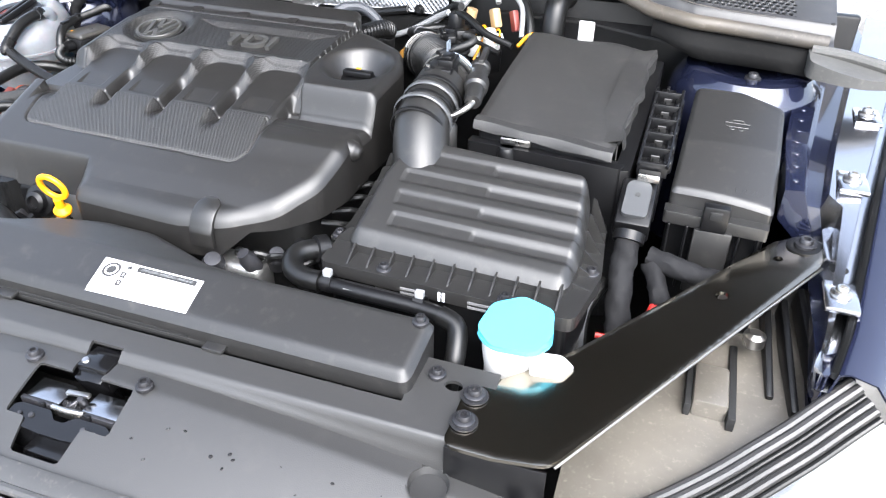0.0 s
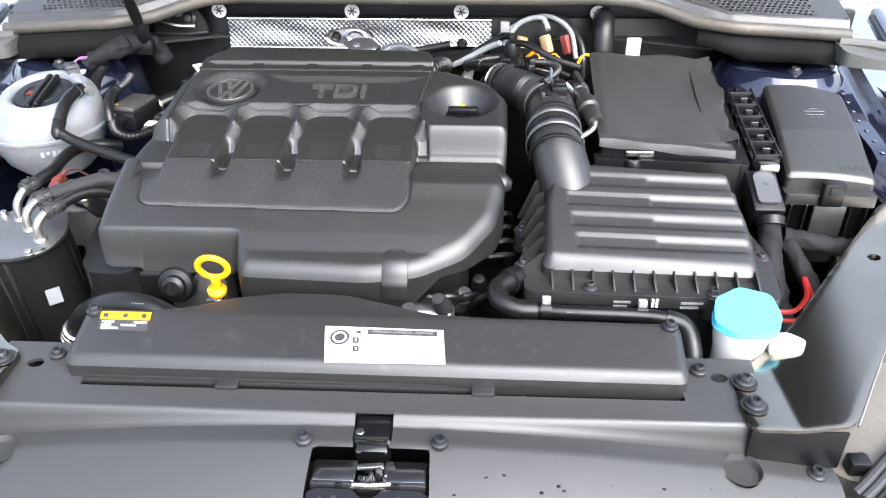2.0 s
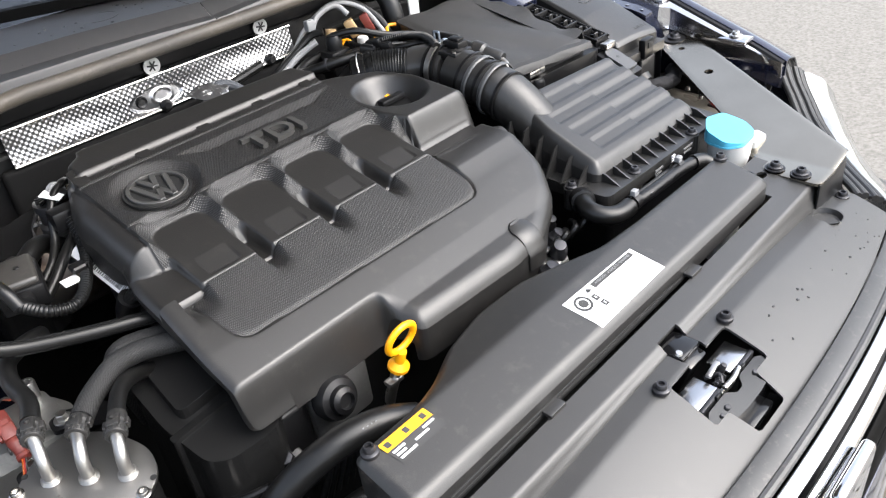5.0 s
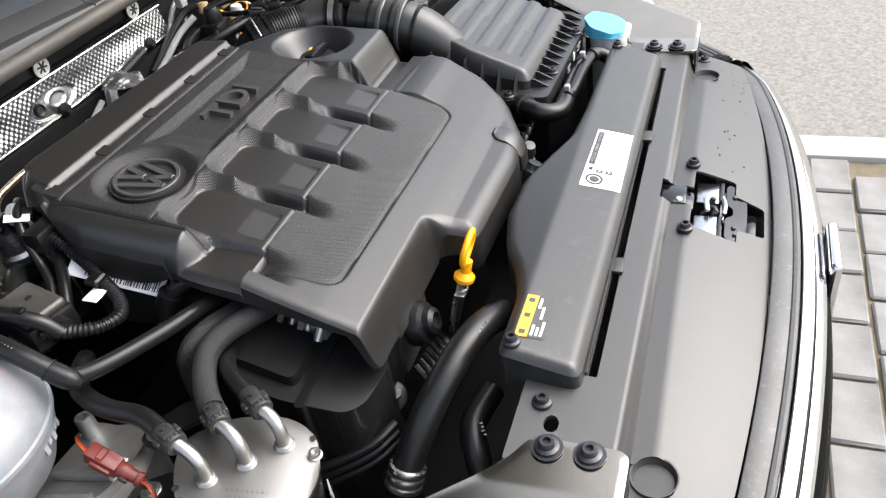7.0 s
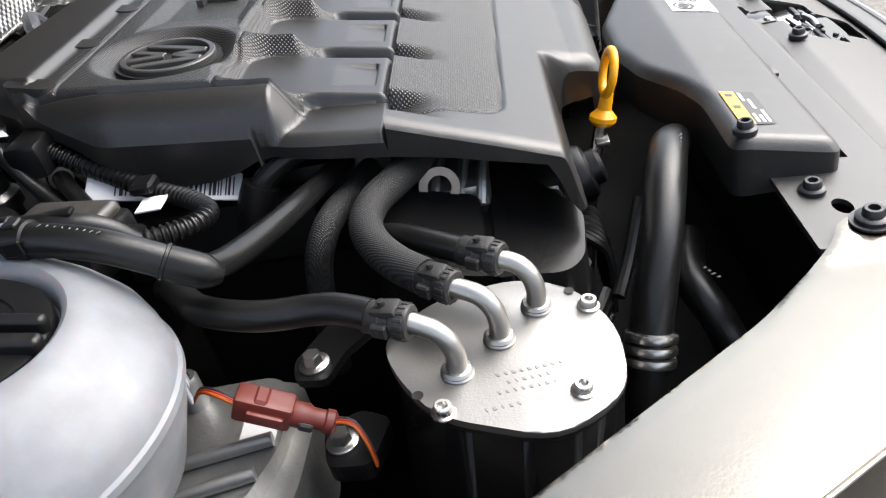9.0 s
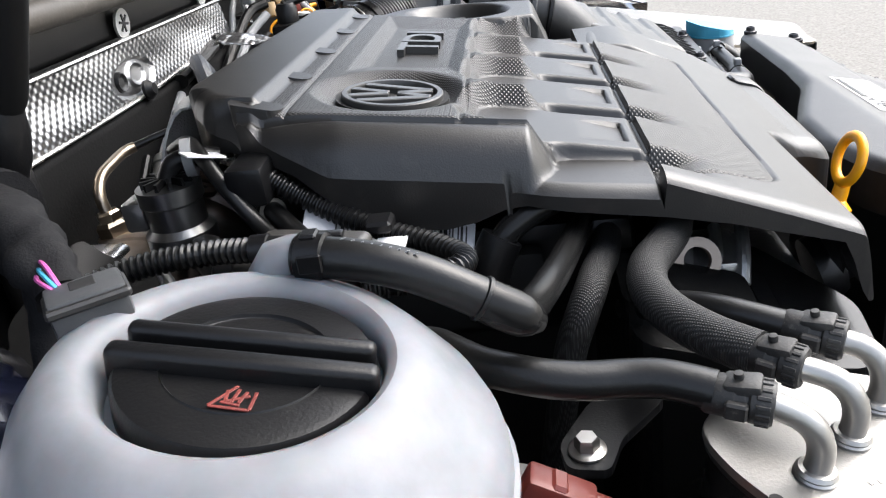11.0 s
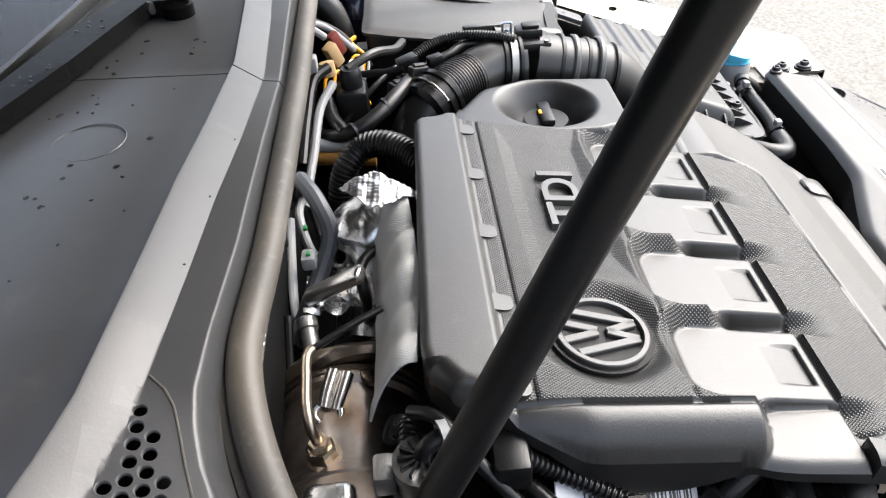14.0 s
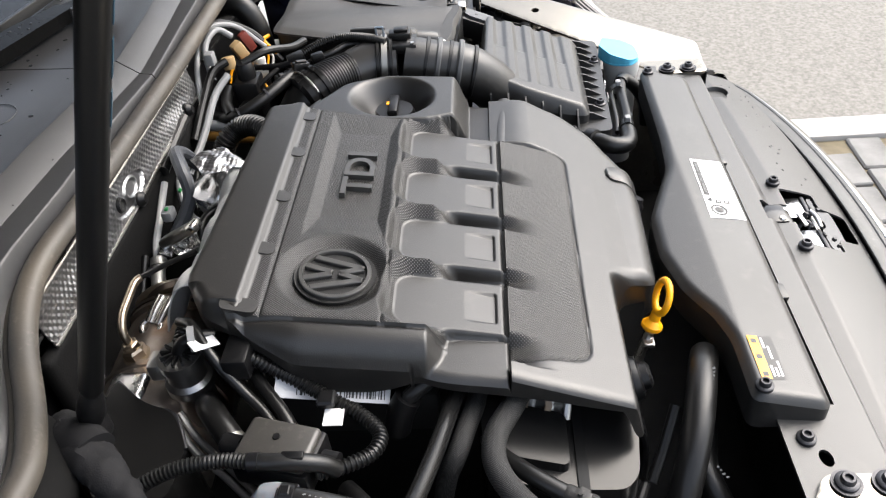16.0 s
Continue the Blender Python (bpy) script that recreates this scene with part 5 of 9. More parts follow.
    part("edge_rubber", tube(pts, 0.006, 8, step=0.02), M_RUBBER, wing)
    # suspension tower
    tower = thing("suspension_tower", (s * 0.60, 0.72, 0.0), "dark blue painted suspension tower with a bolted top", "suspension tower", group="suspension towers")
    part("dome", lathe([(0.0, 0.150), (0.04, 0.152), (0.07, 0.158), (0.088, 0.155), (0.104, 0.135), (0.112, 0.09), (0.12, -0.1)], pose(s * 0.60, 0.725, 0), 40), M_BLUE, tower)
    part("wing_panel", box((s * 0.515, 0.655, 0.02), (s * 0.70, 0.80, 0.125), 0.03, 4), M_BLUE, tower)
    for k in range(3):
        a = k * 2 * math.pi / 3 + 0.6
        bolt(tower, (s * 0.60 + 0.058 * math.cos(a), 0.725 + 0.058 * math.sin(a), 0.158), r=0.007, flange=0.011)
    # grey rubber corner between cowl and wing
    corner = thing("corner_seal", (s * 0.72, 0.66, 0.17), "dusty grey rubber corner piece at the cowl's end", "rubber seal", group="corner seals")
    part("block", prism(rounded([(s * 0.668, 0.705), (s * 0.780, 0.690), (s * 0.782, 0.648), (s * 0.735, 0.632), (s * 0.700, 0.640), (s * 0.668, 0.655)], 0.012), 0.172, lambda x, y: 0.190 + 0.12 * (y - 0.66) - 0.10 * (abs(x) - 0.72), 0.006, 3), M_GREYRUB, corner)
    part("ridge", tube([(s * 0.672, 0.693, 0.199), (s * 0.72, 0.684, 0.197), (s * 0.778, 0.668, 0.190)], 0.008, 10), M_GREYRUB, corner)
    # headlamp: housing, ribs, layered strips along its edge and the lens
    lamp = thing("headlamp_housing", (s * 0.58, 0.14, -0.1), "grey-brown plastic headlamp housing beside the nose, dusty and wet", "headlamp", group="headlamps")
    part("housing", prism(rounded([(s * 0.474, 0.03), (s * 0.50, 0.018), (s * 0.579, 0.09), (s * 0.644, 0.15), (s * 0.70, 0.20), (s * 0.70, 0.43), (s * 0.62, 0.43), (s * 0.56, 0.24), (s * 0.474, 0.12)], 0.012), -0.3, lambda x, y: -0.058 + 0.11 * (y - 0.02), 0.006), M_WET, lamp)
    for x0, y0, z0, x1, y1, z1 in ((0.671, 0.349, 0.018, 0.687, 0.214, -0.024), (0.685, 0.372, 0.03, 0.708, 0.214, -0.004), (0.655, 0.37, 0.01, 0.664, 0.235, -0.028)):
        part("rib", box((-0.004, -0.0725, -0.03), (0.004, 0.0725, 0.0), 0.002, 2, aim((s * (x0 + x1) / 2, (y0 + y1) / 2, (z0 + z1) / 2), (0, -(z0 - z1), (y0 - y1))) @ Matrix.Rotation(s * math.atan2(x1 - x0, y0 - y1), 4, "Z")), M_BLACK, lamp)
    part("cover_plate", box((s * 0.586, 0.190, -0.055), (s * 0.622, 0.252, -0.018), 0.004), M_WET, lamp)
    # solid near-black strips stand in for the shaded gaps beside the plate
    part("plate_gap", box((s * 0.579, 0.188, -0.05), (s * 0.586, 0.262, -0.024), 0.001), M_DARK, lamp)
    part("plate_gap", box((s * 0.622, 0.180, -0.05), (s * 0.630, 0.30, -0.024), 0.001), M_DARK, lamp)
    rim = [(0.478, -0.004, -0.05), (0.495, 0.010, -0.05), (0.54, 0.052, -0.05), (0.579, 0.088, -0.047), (0.614, 0.119, -0.038), (0.644, 0.148, -0.028), (0.675, 0.175, -0.013), (0.705, 0.203, 0.004), (0.728, 0.222, 0.02)]
    for k, (off, dz, r, mt) in enumerate(((0.0, 0.003, 0.0055, M_PANEL), (0.009, 0.003, 0.0055, M_PANEL), (0.0165, -0.001, 0.0028, M_RUBBER), (0.024, -0.003, 0.0055, M_BOX), (0.032, -0.006, 0.005, M_BOX), (0.039, -0.011, 0.0035, M_RUBBER))):
        part("edge_strip", tube([(s * (x + off * 0.66), y - off * 0.75, z + dz) for x, y, z in rim], r, 10, step=0.008), mt, lamp)
    lv, lf = [], []
    for x, y, z in rim:
        for off, dz in ((0.036, -0.012), (0.05, -0.014), (0.075, -0.026), (0.10, -0.055), (0.115, -0.11), (0.12, -0.2)):
            lv.append((s * (x + off * 0.66), y - off * 0.75, z + dz))
    for i in range(len(rim) - 1):
        for j in range(5):
            q = i * 6 + j
            lf.append((q, q + 1, q + 7, q + 6) if s < 0 else (q, q + 6, q + 7, q + 1))
    part("lens", from_arrays("lens", lv, lf), M_LENS, lamp, "glossy clear headlamp lens", sharp=80)
    part("adjuster", lathe([(0, 0), (0.012, 0), (0.012, 0.012), (0.007, 0.016), (0, 0.016)], aim((s * 0.642, 0.29, -0.008), (0, 0, 1)), 20), M_STEEL, lamp, "small bright adjuster")
    part("adjuster", lathe([(0, 0), (0.010, 0), (0.010, 0.014), (0, 0.015)], aim((s * 0.626, 0.31, -0.006), (0, 0, 1)), 16), M_BLACK, lamp)
    part("clip", box((s * 0.488, 0.028, -0.06), (s * 0.51, 0.046, -0.04), 0.003), M_BLACK, lamp)
    bolt(lamp, (s * 0.505, 0.045, -0.05), r=0.004, flange=0.006)


def nose():
    xs = np.linspace(-0.66, 0.66, 45)

    def line(off, z, fall=0.0):
        return [(float(x), float(front_edge(x)) + 0.12 * max(abs(x) - 0.45, 0) + off, float(panel_z(np.array(x), np.array(-0.09))) + z - fall * abs(x)) for x in xs]
    grille = thing("grille", (0, -0.15, -0.3), "wide grille with bright chrome bars", "grille")

    def bar(off, z, d, h, thick=0.006):
        a, b = line(off, z), line(off - d, z - h)
        verts = a + b
        n = len(a)
        faces = [(i, i + 1, n + i + 1, n + i) for i in range(n - 1)]
        bm = bmesh.new()
        bm.from_mesh(from_arrays("bar", verts, faces))
        bmesh.ops.solidify(bm, geom=list(bm.faces), thickness=thick)
        bmesh.ops.bevel(bm, geom=[e for e in bm.edges if e.calc_face_angle(0) > 1.0], offset=0.0015, segments=2, profile=0.5, affect="EDGES")
        return bm
    rub = thing("hood_seal", (0, -0.1, -0.04), "black rubber hood seal strip along the nose", "rubber seal")
    part("seal_strip", bar(-0.001, 0.001, 0.022, 0.004, 0.004), M_SEALBLACK, rub)
    part("seal_bead", tube(line(-0.026, -0.003), 0.0055, 10, step=0.012), M_SEALBLACK, rub)
    part("chrome_bar", bar(-0.032, -0.008, 0.013, 0.006), M_CHROME, grille, "bright chrome bar", sharp=60)
    part("chrome_bar", bar(-0.047, -0.028, 0.012, 0.010), M_CHROME, grille, "bright chrome bar", sharp=60)
    part("grille_bar", bar(-0.058, -0.060, 0.010, 0.012), M_GLOSSY, grille, sharp=60)
    part("grille_bar", bar(-0.066, -0.095, 0.008, 0.014), M_GLOSSY, grille, sharp=60)
    part("back", bar(-0.034, -0.024, 0.02, 0.35), M_BLACK, grille)
    part("bumper_skin", bar(-0.070, -0.16, 0.02, 0.36), M_BLUE, grille, "dark blue bumper skin")
    part("badge_plate", box((-0.045, -0.172, -0.15), (0.045, -0.158, -0.055), 0.012, 3), M_CHROME, grille)
    # radiator pack behind the nose
    solo("radiator", box((-0.36, -0.03, -0.3), (0.36, 0.045, -0.075), 0.006), M_DARK, "dark radiator pack behind the grille", "radiator")


def hood():
    """The open hood that the strut holds up, over and behind the camera's way."""
    h = thing("hood", (0, 0.95, 0.37), "open dark blue hood with black felt lining, on a strut", "hood")
    lean = Matrix.Translation((0, 0.95, 0.37)) @ Matrix.Rotation(radians(-47), 4, "X")
    out = rounded([(-0.72, 0.0), (0.72, 0.0), (0.68, -0.75), (0.5, -1.02), (-0.5, -1.02), (-0.68, -0.75)], 0.06)
    part("skin", prism(out, 0.012, 0.03, 0.004, m=lean), M_BLUE, h)
    part("lining", prism([(x * 0.95, -0.02 + y * 0.96) for x, y in out], 0.0, 0.012, 0.004, m=lean), M_LINING, h, "black felt hood lining")


M_GLOSSY = material("wet_black", (0.004, 0.004, 0.004), 0.28, vary=0.3, bump=0.06, bump_scale=200, scale=40, spec=0.03, rough_vary=0.08)
M_FLANGE = material("flange_rubber", (0.008, 0.008, 0.008), 0.7, vary=0.3, bump=0.4, bump_scale=250, scale=40, dust=0.03, spec=0.05)
M_GREYRUB = material("grey_rubber", (0.075, 0.074, 0.07), 0.55, vary=0.3, bump=0.3, bump_scale=250, scale=40, dust=0.2)
M_LENS = material("headlamp_lens", (0.45, 0.46, 0.46), 0.08, metal=0.8, vary=0.5, bump=0.0, coat=1.0, scale=60, rough_vary=0.05)
M_SEALBLACK = material("seal_black", (0.045, 0.045, 0.045), 0.45, vary=0.3, bump=0.2, bump_scale=300, scale=30, dust=0.25)
M_LINING = material("felt_lining", (0.03, 0.028, 0.027), 0.9, vary=0.2, bump=0.6, bump_scale=500, scale=20)
body_shell()
hood()


# ---- things on the battery side ----
def air_filter_box():
    ab = thing("air_filter_box", (0.31, 0.3, -0.15), "black ribbed plastic air filter box with bolted lid", "air filter box")
    lid_poly = rounded([(0.180, 0.236), (0.440, 0.232), (0.446, 0.30), (0.436, 0.392), (0.20, 0.400), (0.182, 0.33)], 0.016)
    strips = [(0.268 + k * 0.0315) for k in range(4)]

    def top(x, y):
        z = 0.068 + 0.385 * (y - 0.25) - 0.03 * (x - 0.31)
        for ys in strips:
            x0 = 0.222 - 0.004 * strips.index(ys)
            sd = np.minimum(np.minimum(x - x0, 0.432 - x), 0.0105 - np.abs(y - ys))
            shallow = 0.0022 * step_up(sd, 0, 0.003)
            deep = 0.0042 * step_up(np.minimum(np.minimum(x - 0.318, 0.445 - x), 0.009 - np.abs(y - ys)), 0, 0.004)
            z = z - np.maximum(shallow, deep)
        d = np.maximum(poly_sd(x, y, lid_poly), 0)
        h = z - 0.044
        return z - h * 0.55 * (1 - np.minimum(d / 0.014, 1)) ** 2.2

    part("lid", sheet((0.17, 0.455, 0.226, 0.406), 0.0025, lambda x, y: poly_sd(x, y, lid_poly), top, skirt=lambda x, y: 0.038), M_BOX, ab, sharp=60)
    flange = rounded([(0.158, 0.206), (0.455, 0.196), (0.470, 0.285), (0.458, 0.405), (0.185, 0.412), (0.160, 0.30)], 0.012)
    part("flange", prism(flange, 0.026, 0.043, 0.003), M_BOX, ab)
    part("body", prism([(x + (0.31 - x) * 0.06, y + (0.3 - y) * 0.06) for x, y in flange], -0.16, 0.030, 0.004), M_BLACK, ab)
    for k in range(11):
        x = 0.192 + k * 0.0242
        y = 0.234 - 0.004 * k / 10
        part("rib", prism([(y - 0.024, 0.043), (y + 0.008, 0.043), (y + 0.008, 0.056), (y - 0.003, 0.054)], x - 0.0012, x + 0.0012, 0.0, m=Matrix(((0, 0, 1, 0), (1, 0, 0, 0), (0, 1, 0, 0), (0, 0, 0, 1)))), M_BOX, ab)
    for k in range(6):
        y = 0.255 + k * 0.025
        z = 0.066 + 0.3 * (y - 0.25)
        part("rib", prism([(0.156, 0.043), (0.188, 0.043), (0.188, z), (0.178, z - 0.004)], -y - 0.0012, -y + 0.0012, 0.0, m=Matrix(((1, 0, 0, 0), (0, 0, -1, 0), (0, 1, 0, 0), (0, 0, 0, 1)))), M_BOX, ab)
        part("rib", prism([(0.440, 0.043), (0.462, 0.043), (0.444, z - 0.02), (0.440, z - 0.018)], -y - 0.0012, -y + 0.0012, 0.0, m=Matrix(((1, 0, 0, 0), (0, 0, -1, 0), (0, 1, 0, 0), (0, 0, 0, 1)))), M_BOX, ab)
    for x, y in ((0.159, 0.263), (0.236, 0.215), (0.379, 0.207), (0.458, 0.287), (0.162, 0.35)):
        part("lug", lathe([(0.011, -0.03), (0.011, 0.0), (0, 0.0)], aim((x, y, 0.042), (0, 0, 1)), 18), M_BOX, ab)
        bolt(ab, (x, y, 0.0435), r=0.0055, flange=0.0088)
    # printed code and marks on the flange, along its front
    for k, w in enumerate((0.02, 0.026, 0.022)):
        x0 = 0.262 + k * 0.058 + (0.02 if k else 0)
        for r in range(2):
            part("print_line", box((x0, 0.2005 - 0.0, 0.034 - 0.006 * r), (x0 + w * (1 - 0.2 * r), 0.2022, 0.0365 - 0.006 * r), 0.0, 1, Matrix.Translation((0, -0.0035, 0))), M_GREYINK, ab)
    for i in range(7):
        for j in range(7):
            if (i * 5 + j * 3 + i * j) % 3 != 0:
                part("code_dot", box((0.3045 + i * 0.0016, 0.1965, 0.0295 + j * 0.0016), (0.3059 + i * 0.0016, 0.1985, 0.0309 + j * 0.0016), 0), M_LABEL, ab)
    # outlet towards the engine
    part("outlet", tube([(0.234, 0.340, 0.040), (0.224, 0.368, 0.080), (0.214, 0.395, 0.112), (0.207, 0.42, 0.131), (0.204, 0.46, 0.141), (0.205, 0.50, 0.150)], (0.034, 0.036, 0.036, 0.035, 0.035), 28, step=0.008), M_BOX, ab)
    for y, z, r in ((0.455, 0.1395, 0.0375), (0.425, 0.1335, 0.0385)):
        part("outlet_ring", lathe([(r, -0.004), (r + 0.0015, -0.002), (r + 0.0015, 0.002), (r, 0.004)], aim((0.205, y, z), (0.0, 1, 0.22)), 36), M_GREYPLUG, ab)
    for y, z, r in ((0.405, 0.1255, 0.0378), (0.44, 0.1365, 0.0372), (0.472, 0.1435, 0.0378)):
        part("outlet_rib", lathe([(r - 0.002, -0.003), (r, -0.002), (r, 0.002), (r - 0.002, 0.003)], aim((0.206, y, z), (0.0, 1, 0.25)), 36), M_BLACK, ab)
    # mass air flow sensor on the outlet
    part("sensor_base", box((0.186, 0.480, 0.168), (0.224, 0.522, 0.182), 0.003, 2, None), M_BLACK, ab)
    part("sensor_screw", lathe([(0, 0), (0.003, 0), (0.003, 0.002), (0, 0.002)], aim((0.190, 0.486, 0.182), (0, 0, 1)), 12), M_STEEL, ab)


air_filter_box()


def intake_hose():
    h = thing("intake_hose", (0.16, 0.59, 0.1), "black corrugated rubber intake hose with a pale clamp", "air hose")
    part("elbow", tube([(0.206, 0.512, 0.149), (0.203, 0.54, 0.150), (0.193, 0.565, 0.147), (0.182, 0.582, 0.141)], (0.0335, 0.0335, 0.0325, 0.0315), 36), M_ELBOW, h, "smooth rubber elbow")
    part("bellows", tube([(0.186, 0.576, 0.1445), (0.174, 0.589, 0.146), (0.161, 0.602, 0.1465), (0.146, 0.616, 0.146)], 0.0318, 32, ribs=(0.0042, 0.0019)), M_RUBBER, h)
    part("lower_elbow", tube([(0.148, 0.615, 0.146), (0.132, 0.632, 0.139), (0.117, 0.650, 0.115), (0.108, 0.660, 0.07), (0.10, 0.668, 0.02)], 0.0285, 28), M_RUBBER, h)
    cl = part("clamp", lathe([(0.0355, -0.0045), (0.0378, -0.004), (0.0378, 0.004), (0.0355, 0.0045)], aim((0.204, 0.530, 0.151), (-0.1, 1, 0.1)), 44), M_ALU, h, "satin steel hose clamp")
    for y in (0.521, 0.539):
        part("hose_lip", lathe([(0.034, -0.0025), (0.0366, -0.002), (0.0366, 0.002), (0.034, 0.0025)], aim((0.2045 - 0.1 * (y - 0.52), y, 0.1505), (-0.1, 1, 0.1)), 40), M_RUBBER, h)
    ear = [(0.2035, 0.526, 0.188), (0.2035, 0.526, 0.203), (0.2035, 0.536, 0.203), (0.2035, 0.536, 0.188)]
    part("clamp_ear", tube(ear[:2], 0.0016, 8), M_BAND, cl, "blue-grey clamp ear")
    part("clamp_ear", tube(ear[1:3], 0.0016, 8), M_BAND, cl, "blue-grey clamp ear")
    part("clamp_ear", tube(ear[2:], 0.0016, 8), M_BAND, cl, "blue-grey clamp ear")
    bandm = aim((0.204, 0.530, 0.151), (-0.1, 1, 0.1))
    part("clamp_strip", tube([bandm @ Vector((0.0388 * math.cos(w), 0.0388 * math.sin(w), 0)) for w in np.linspace(radians(100), radians(230), 20)], 0.0022, 8), M_BAND, cl, "blue-grey clamp strip")
    s = thing("vent_valve", (0.25, 0.5, 0.15), "grey plastic vent valve beside the intake hose", "valve")
    part("body", lathe([(0, 0), (0.010, 0), (0.012, 0.006), (0.0125, 0.03), (0.016, 0.034), (0.0165, 0.05), (0.0125, 0.055), (0.012, 0.078), (0.014, 0.080), (0.014, 0.09), (0, 0.092)], aim((0.262, 0.456, 0.153), (-0.18, 1, 0.18)), 24), M_BOX, s)
    part("nozzle", tube([(0.262, 0.458, 0.153), (0.256, 0.444, 0.148), (0.238, 0.438, 0.138), (0.222, 0.436, 0.142)], 0.0042, 10), M_STEEL, s, "bright metal nozzle")
    part("hose", tube([(0.247, 0.545, 0.170), (0.243, 0.565, 0.168), (0.234, 0.592, 0.158), (0.224, 0.62, 0.138), (0.218, 0.64, 0.11)], 0.0065, 12), M_RUBBER, s)
    part("arm", box((-0.004, -0.006, 0.0), (0.004, 0.006, 0.05), 0.002, 2, aim((0.250, 0.530, 0.178), (-0.12, 1, 0.05))), M_BOX, s)
    part("stub", lathe([(0, 0), (0.0105, 0), (0.0105, 0.03), (0.008, 0.034), (0, 0.034)], aim((0.238, 0.435, 0.095), (0, 0, 1)), 18), M_BOX, s)


intake_hose()


def battery():
    b = thing("battery", (0.365, 0.57, -0.1), "car battery under a black cloth cover in a plastic tray", "battery")
    slope = 0.18
    out = rounded([(0.268, 0.450), (0.450, 0.432), (0.466, 0.70), (0.281, 0.705)], 0.006)

    def top(x, y):
        sag = 0.0025 * np.sin(28 * x + 9 * y) * np.sin(23 * y) + 0.002 * np.sin(60 * x + 30 * y)
        d = np.maximum(poly_sd(x, y, out), 0)
        return 0.1285 + slope * (y - 0.44) - 0.03 * (x - 0.36) * 1.0 + sag - 0.004 * (1 - step_up(d, 0, 0.012))
    part("cloth_cover", sheet((0.26, 0.474, 0.425, 0.712), 0.005, lambda x, y: poly_sd(x, y, out), top, thick=0.0035), M_CANVAS, b, "soft black cloth cover, creased at its edges")
    part("case", prism([(x + (0.365 - x) * 0.04, y + (0.57 - y) * 0.03) for x, y in out], -0.12, lambda x, y: 0.121 + slope * (y - 0.44), 0.004), M_BLACK, b)
    part("tray_front", prism(rounded([(0.262, 0.438), (0.462, 0.424), (0.468, 0.446), (0.264, 0.456)], 0.004), -0.12, 0.108, 0.003), M_BLACK, b)
    part("tray_side", prism(rounded([(0.455, 0.425), (0.474, 0.428), (0.482, 0.70), (0.468, 0.70)], 0.004), -0.12, lambda x, y: 0.108 + slope * (y - 0.44), 0.003), M_BLACK, b)
    for k in range(2):
        verts, faces = [], []
        for i in range(31):
            y = 0.448 + 0.235 * i / 30
            wave = 0.0035 * math.sin(46 * y + 2.1 * k) + 0.002 * math.sin(113 * y + k)
            for u, dz in ((-0.030, 0.001), (-0.010, 0.0035 - 0.005 * k), (0.004 + wave, 0.006 - 0.009 * k + wave), (0.007 + wave - 0.003 * k, -0.004 - 0.016 * k)):
                x = 0.449 + 0.058 * (y - 0.432) + u
                verts.append((x, y, 0.1285 + slope * (y - 0.44) - 0.03 * (x - 0.36) + dz))
        for i in range(30):
            for j in range(3):
                q = i * 4 + j
                faces.append((q, q + 1, q + 5, q + 4))
        nb = bmesh.new()
        nb.from_mesh(from_arrays("fold", verts, faces))
        bmesh.ops.solidify(nb, geom=list(nb.faces), thickness=0.0015)
        part("cloth_fold", nb, M_CANVAS, b, "loose layered edge of the cloth cover")
    verts, faces = [], []
    for i in range(25):
        x = 0.268 + 0.182 * i / 24
        y = 0.450 - 0.099 * (x - 0.268)
        z = 0.1285 + slope * (y - 0.44) - 0.03 * (x - 0.36)
        w = 0.002 * math.sin(70 * x)
        for dy, dz in ((0.012, 0.001), (-0.003 + w, 0.0005), (-0.006 + w, -0.004), (-0.007 + w, -0.009 - w)):
            verts.append((x, y + dy, z + dz))
    for i in range(24):
        for j in range(3):
            q = i * 4 + j
            faces.append((q, q + 4, q + 5, q + 1))
    nb = bmesh.new()
    nb.from_mesh(from_arrays("hem", verts, faces))
    bmesh.ops.solidify(nb, geom=list(nb.faces), thickness=0.0015)
    part("cloth_hem", nb, M_CANVAS, b, "hanging front hem of the cloth cover")
    part("clamp_post", lathe([(0, 0), (0.012, 0), (0.012, 0.035), (0.009, 0.04), (0, 0.04)], aim((0.316, 0.436, 0.068), (0, 0, 1)), 20), M_BLACK, b)
    part("terminal", box((0.305, 0.440, 0.108), (0.345, 0.458, 0.119), 0.003), M_STEEL, b, "bright terminal under the cloth edge")


battery()


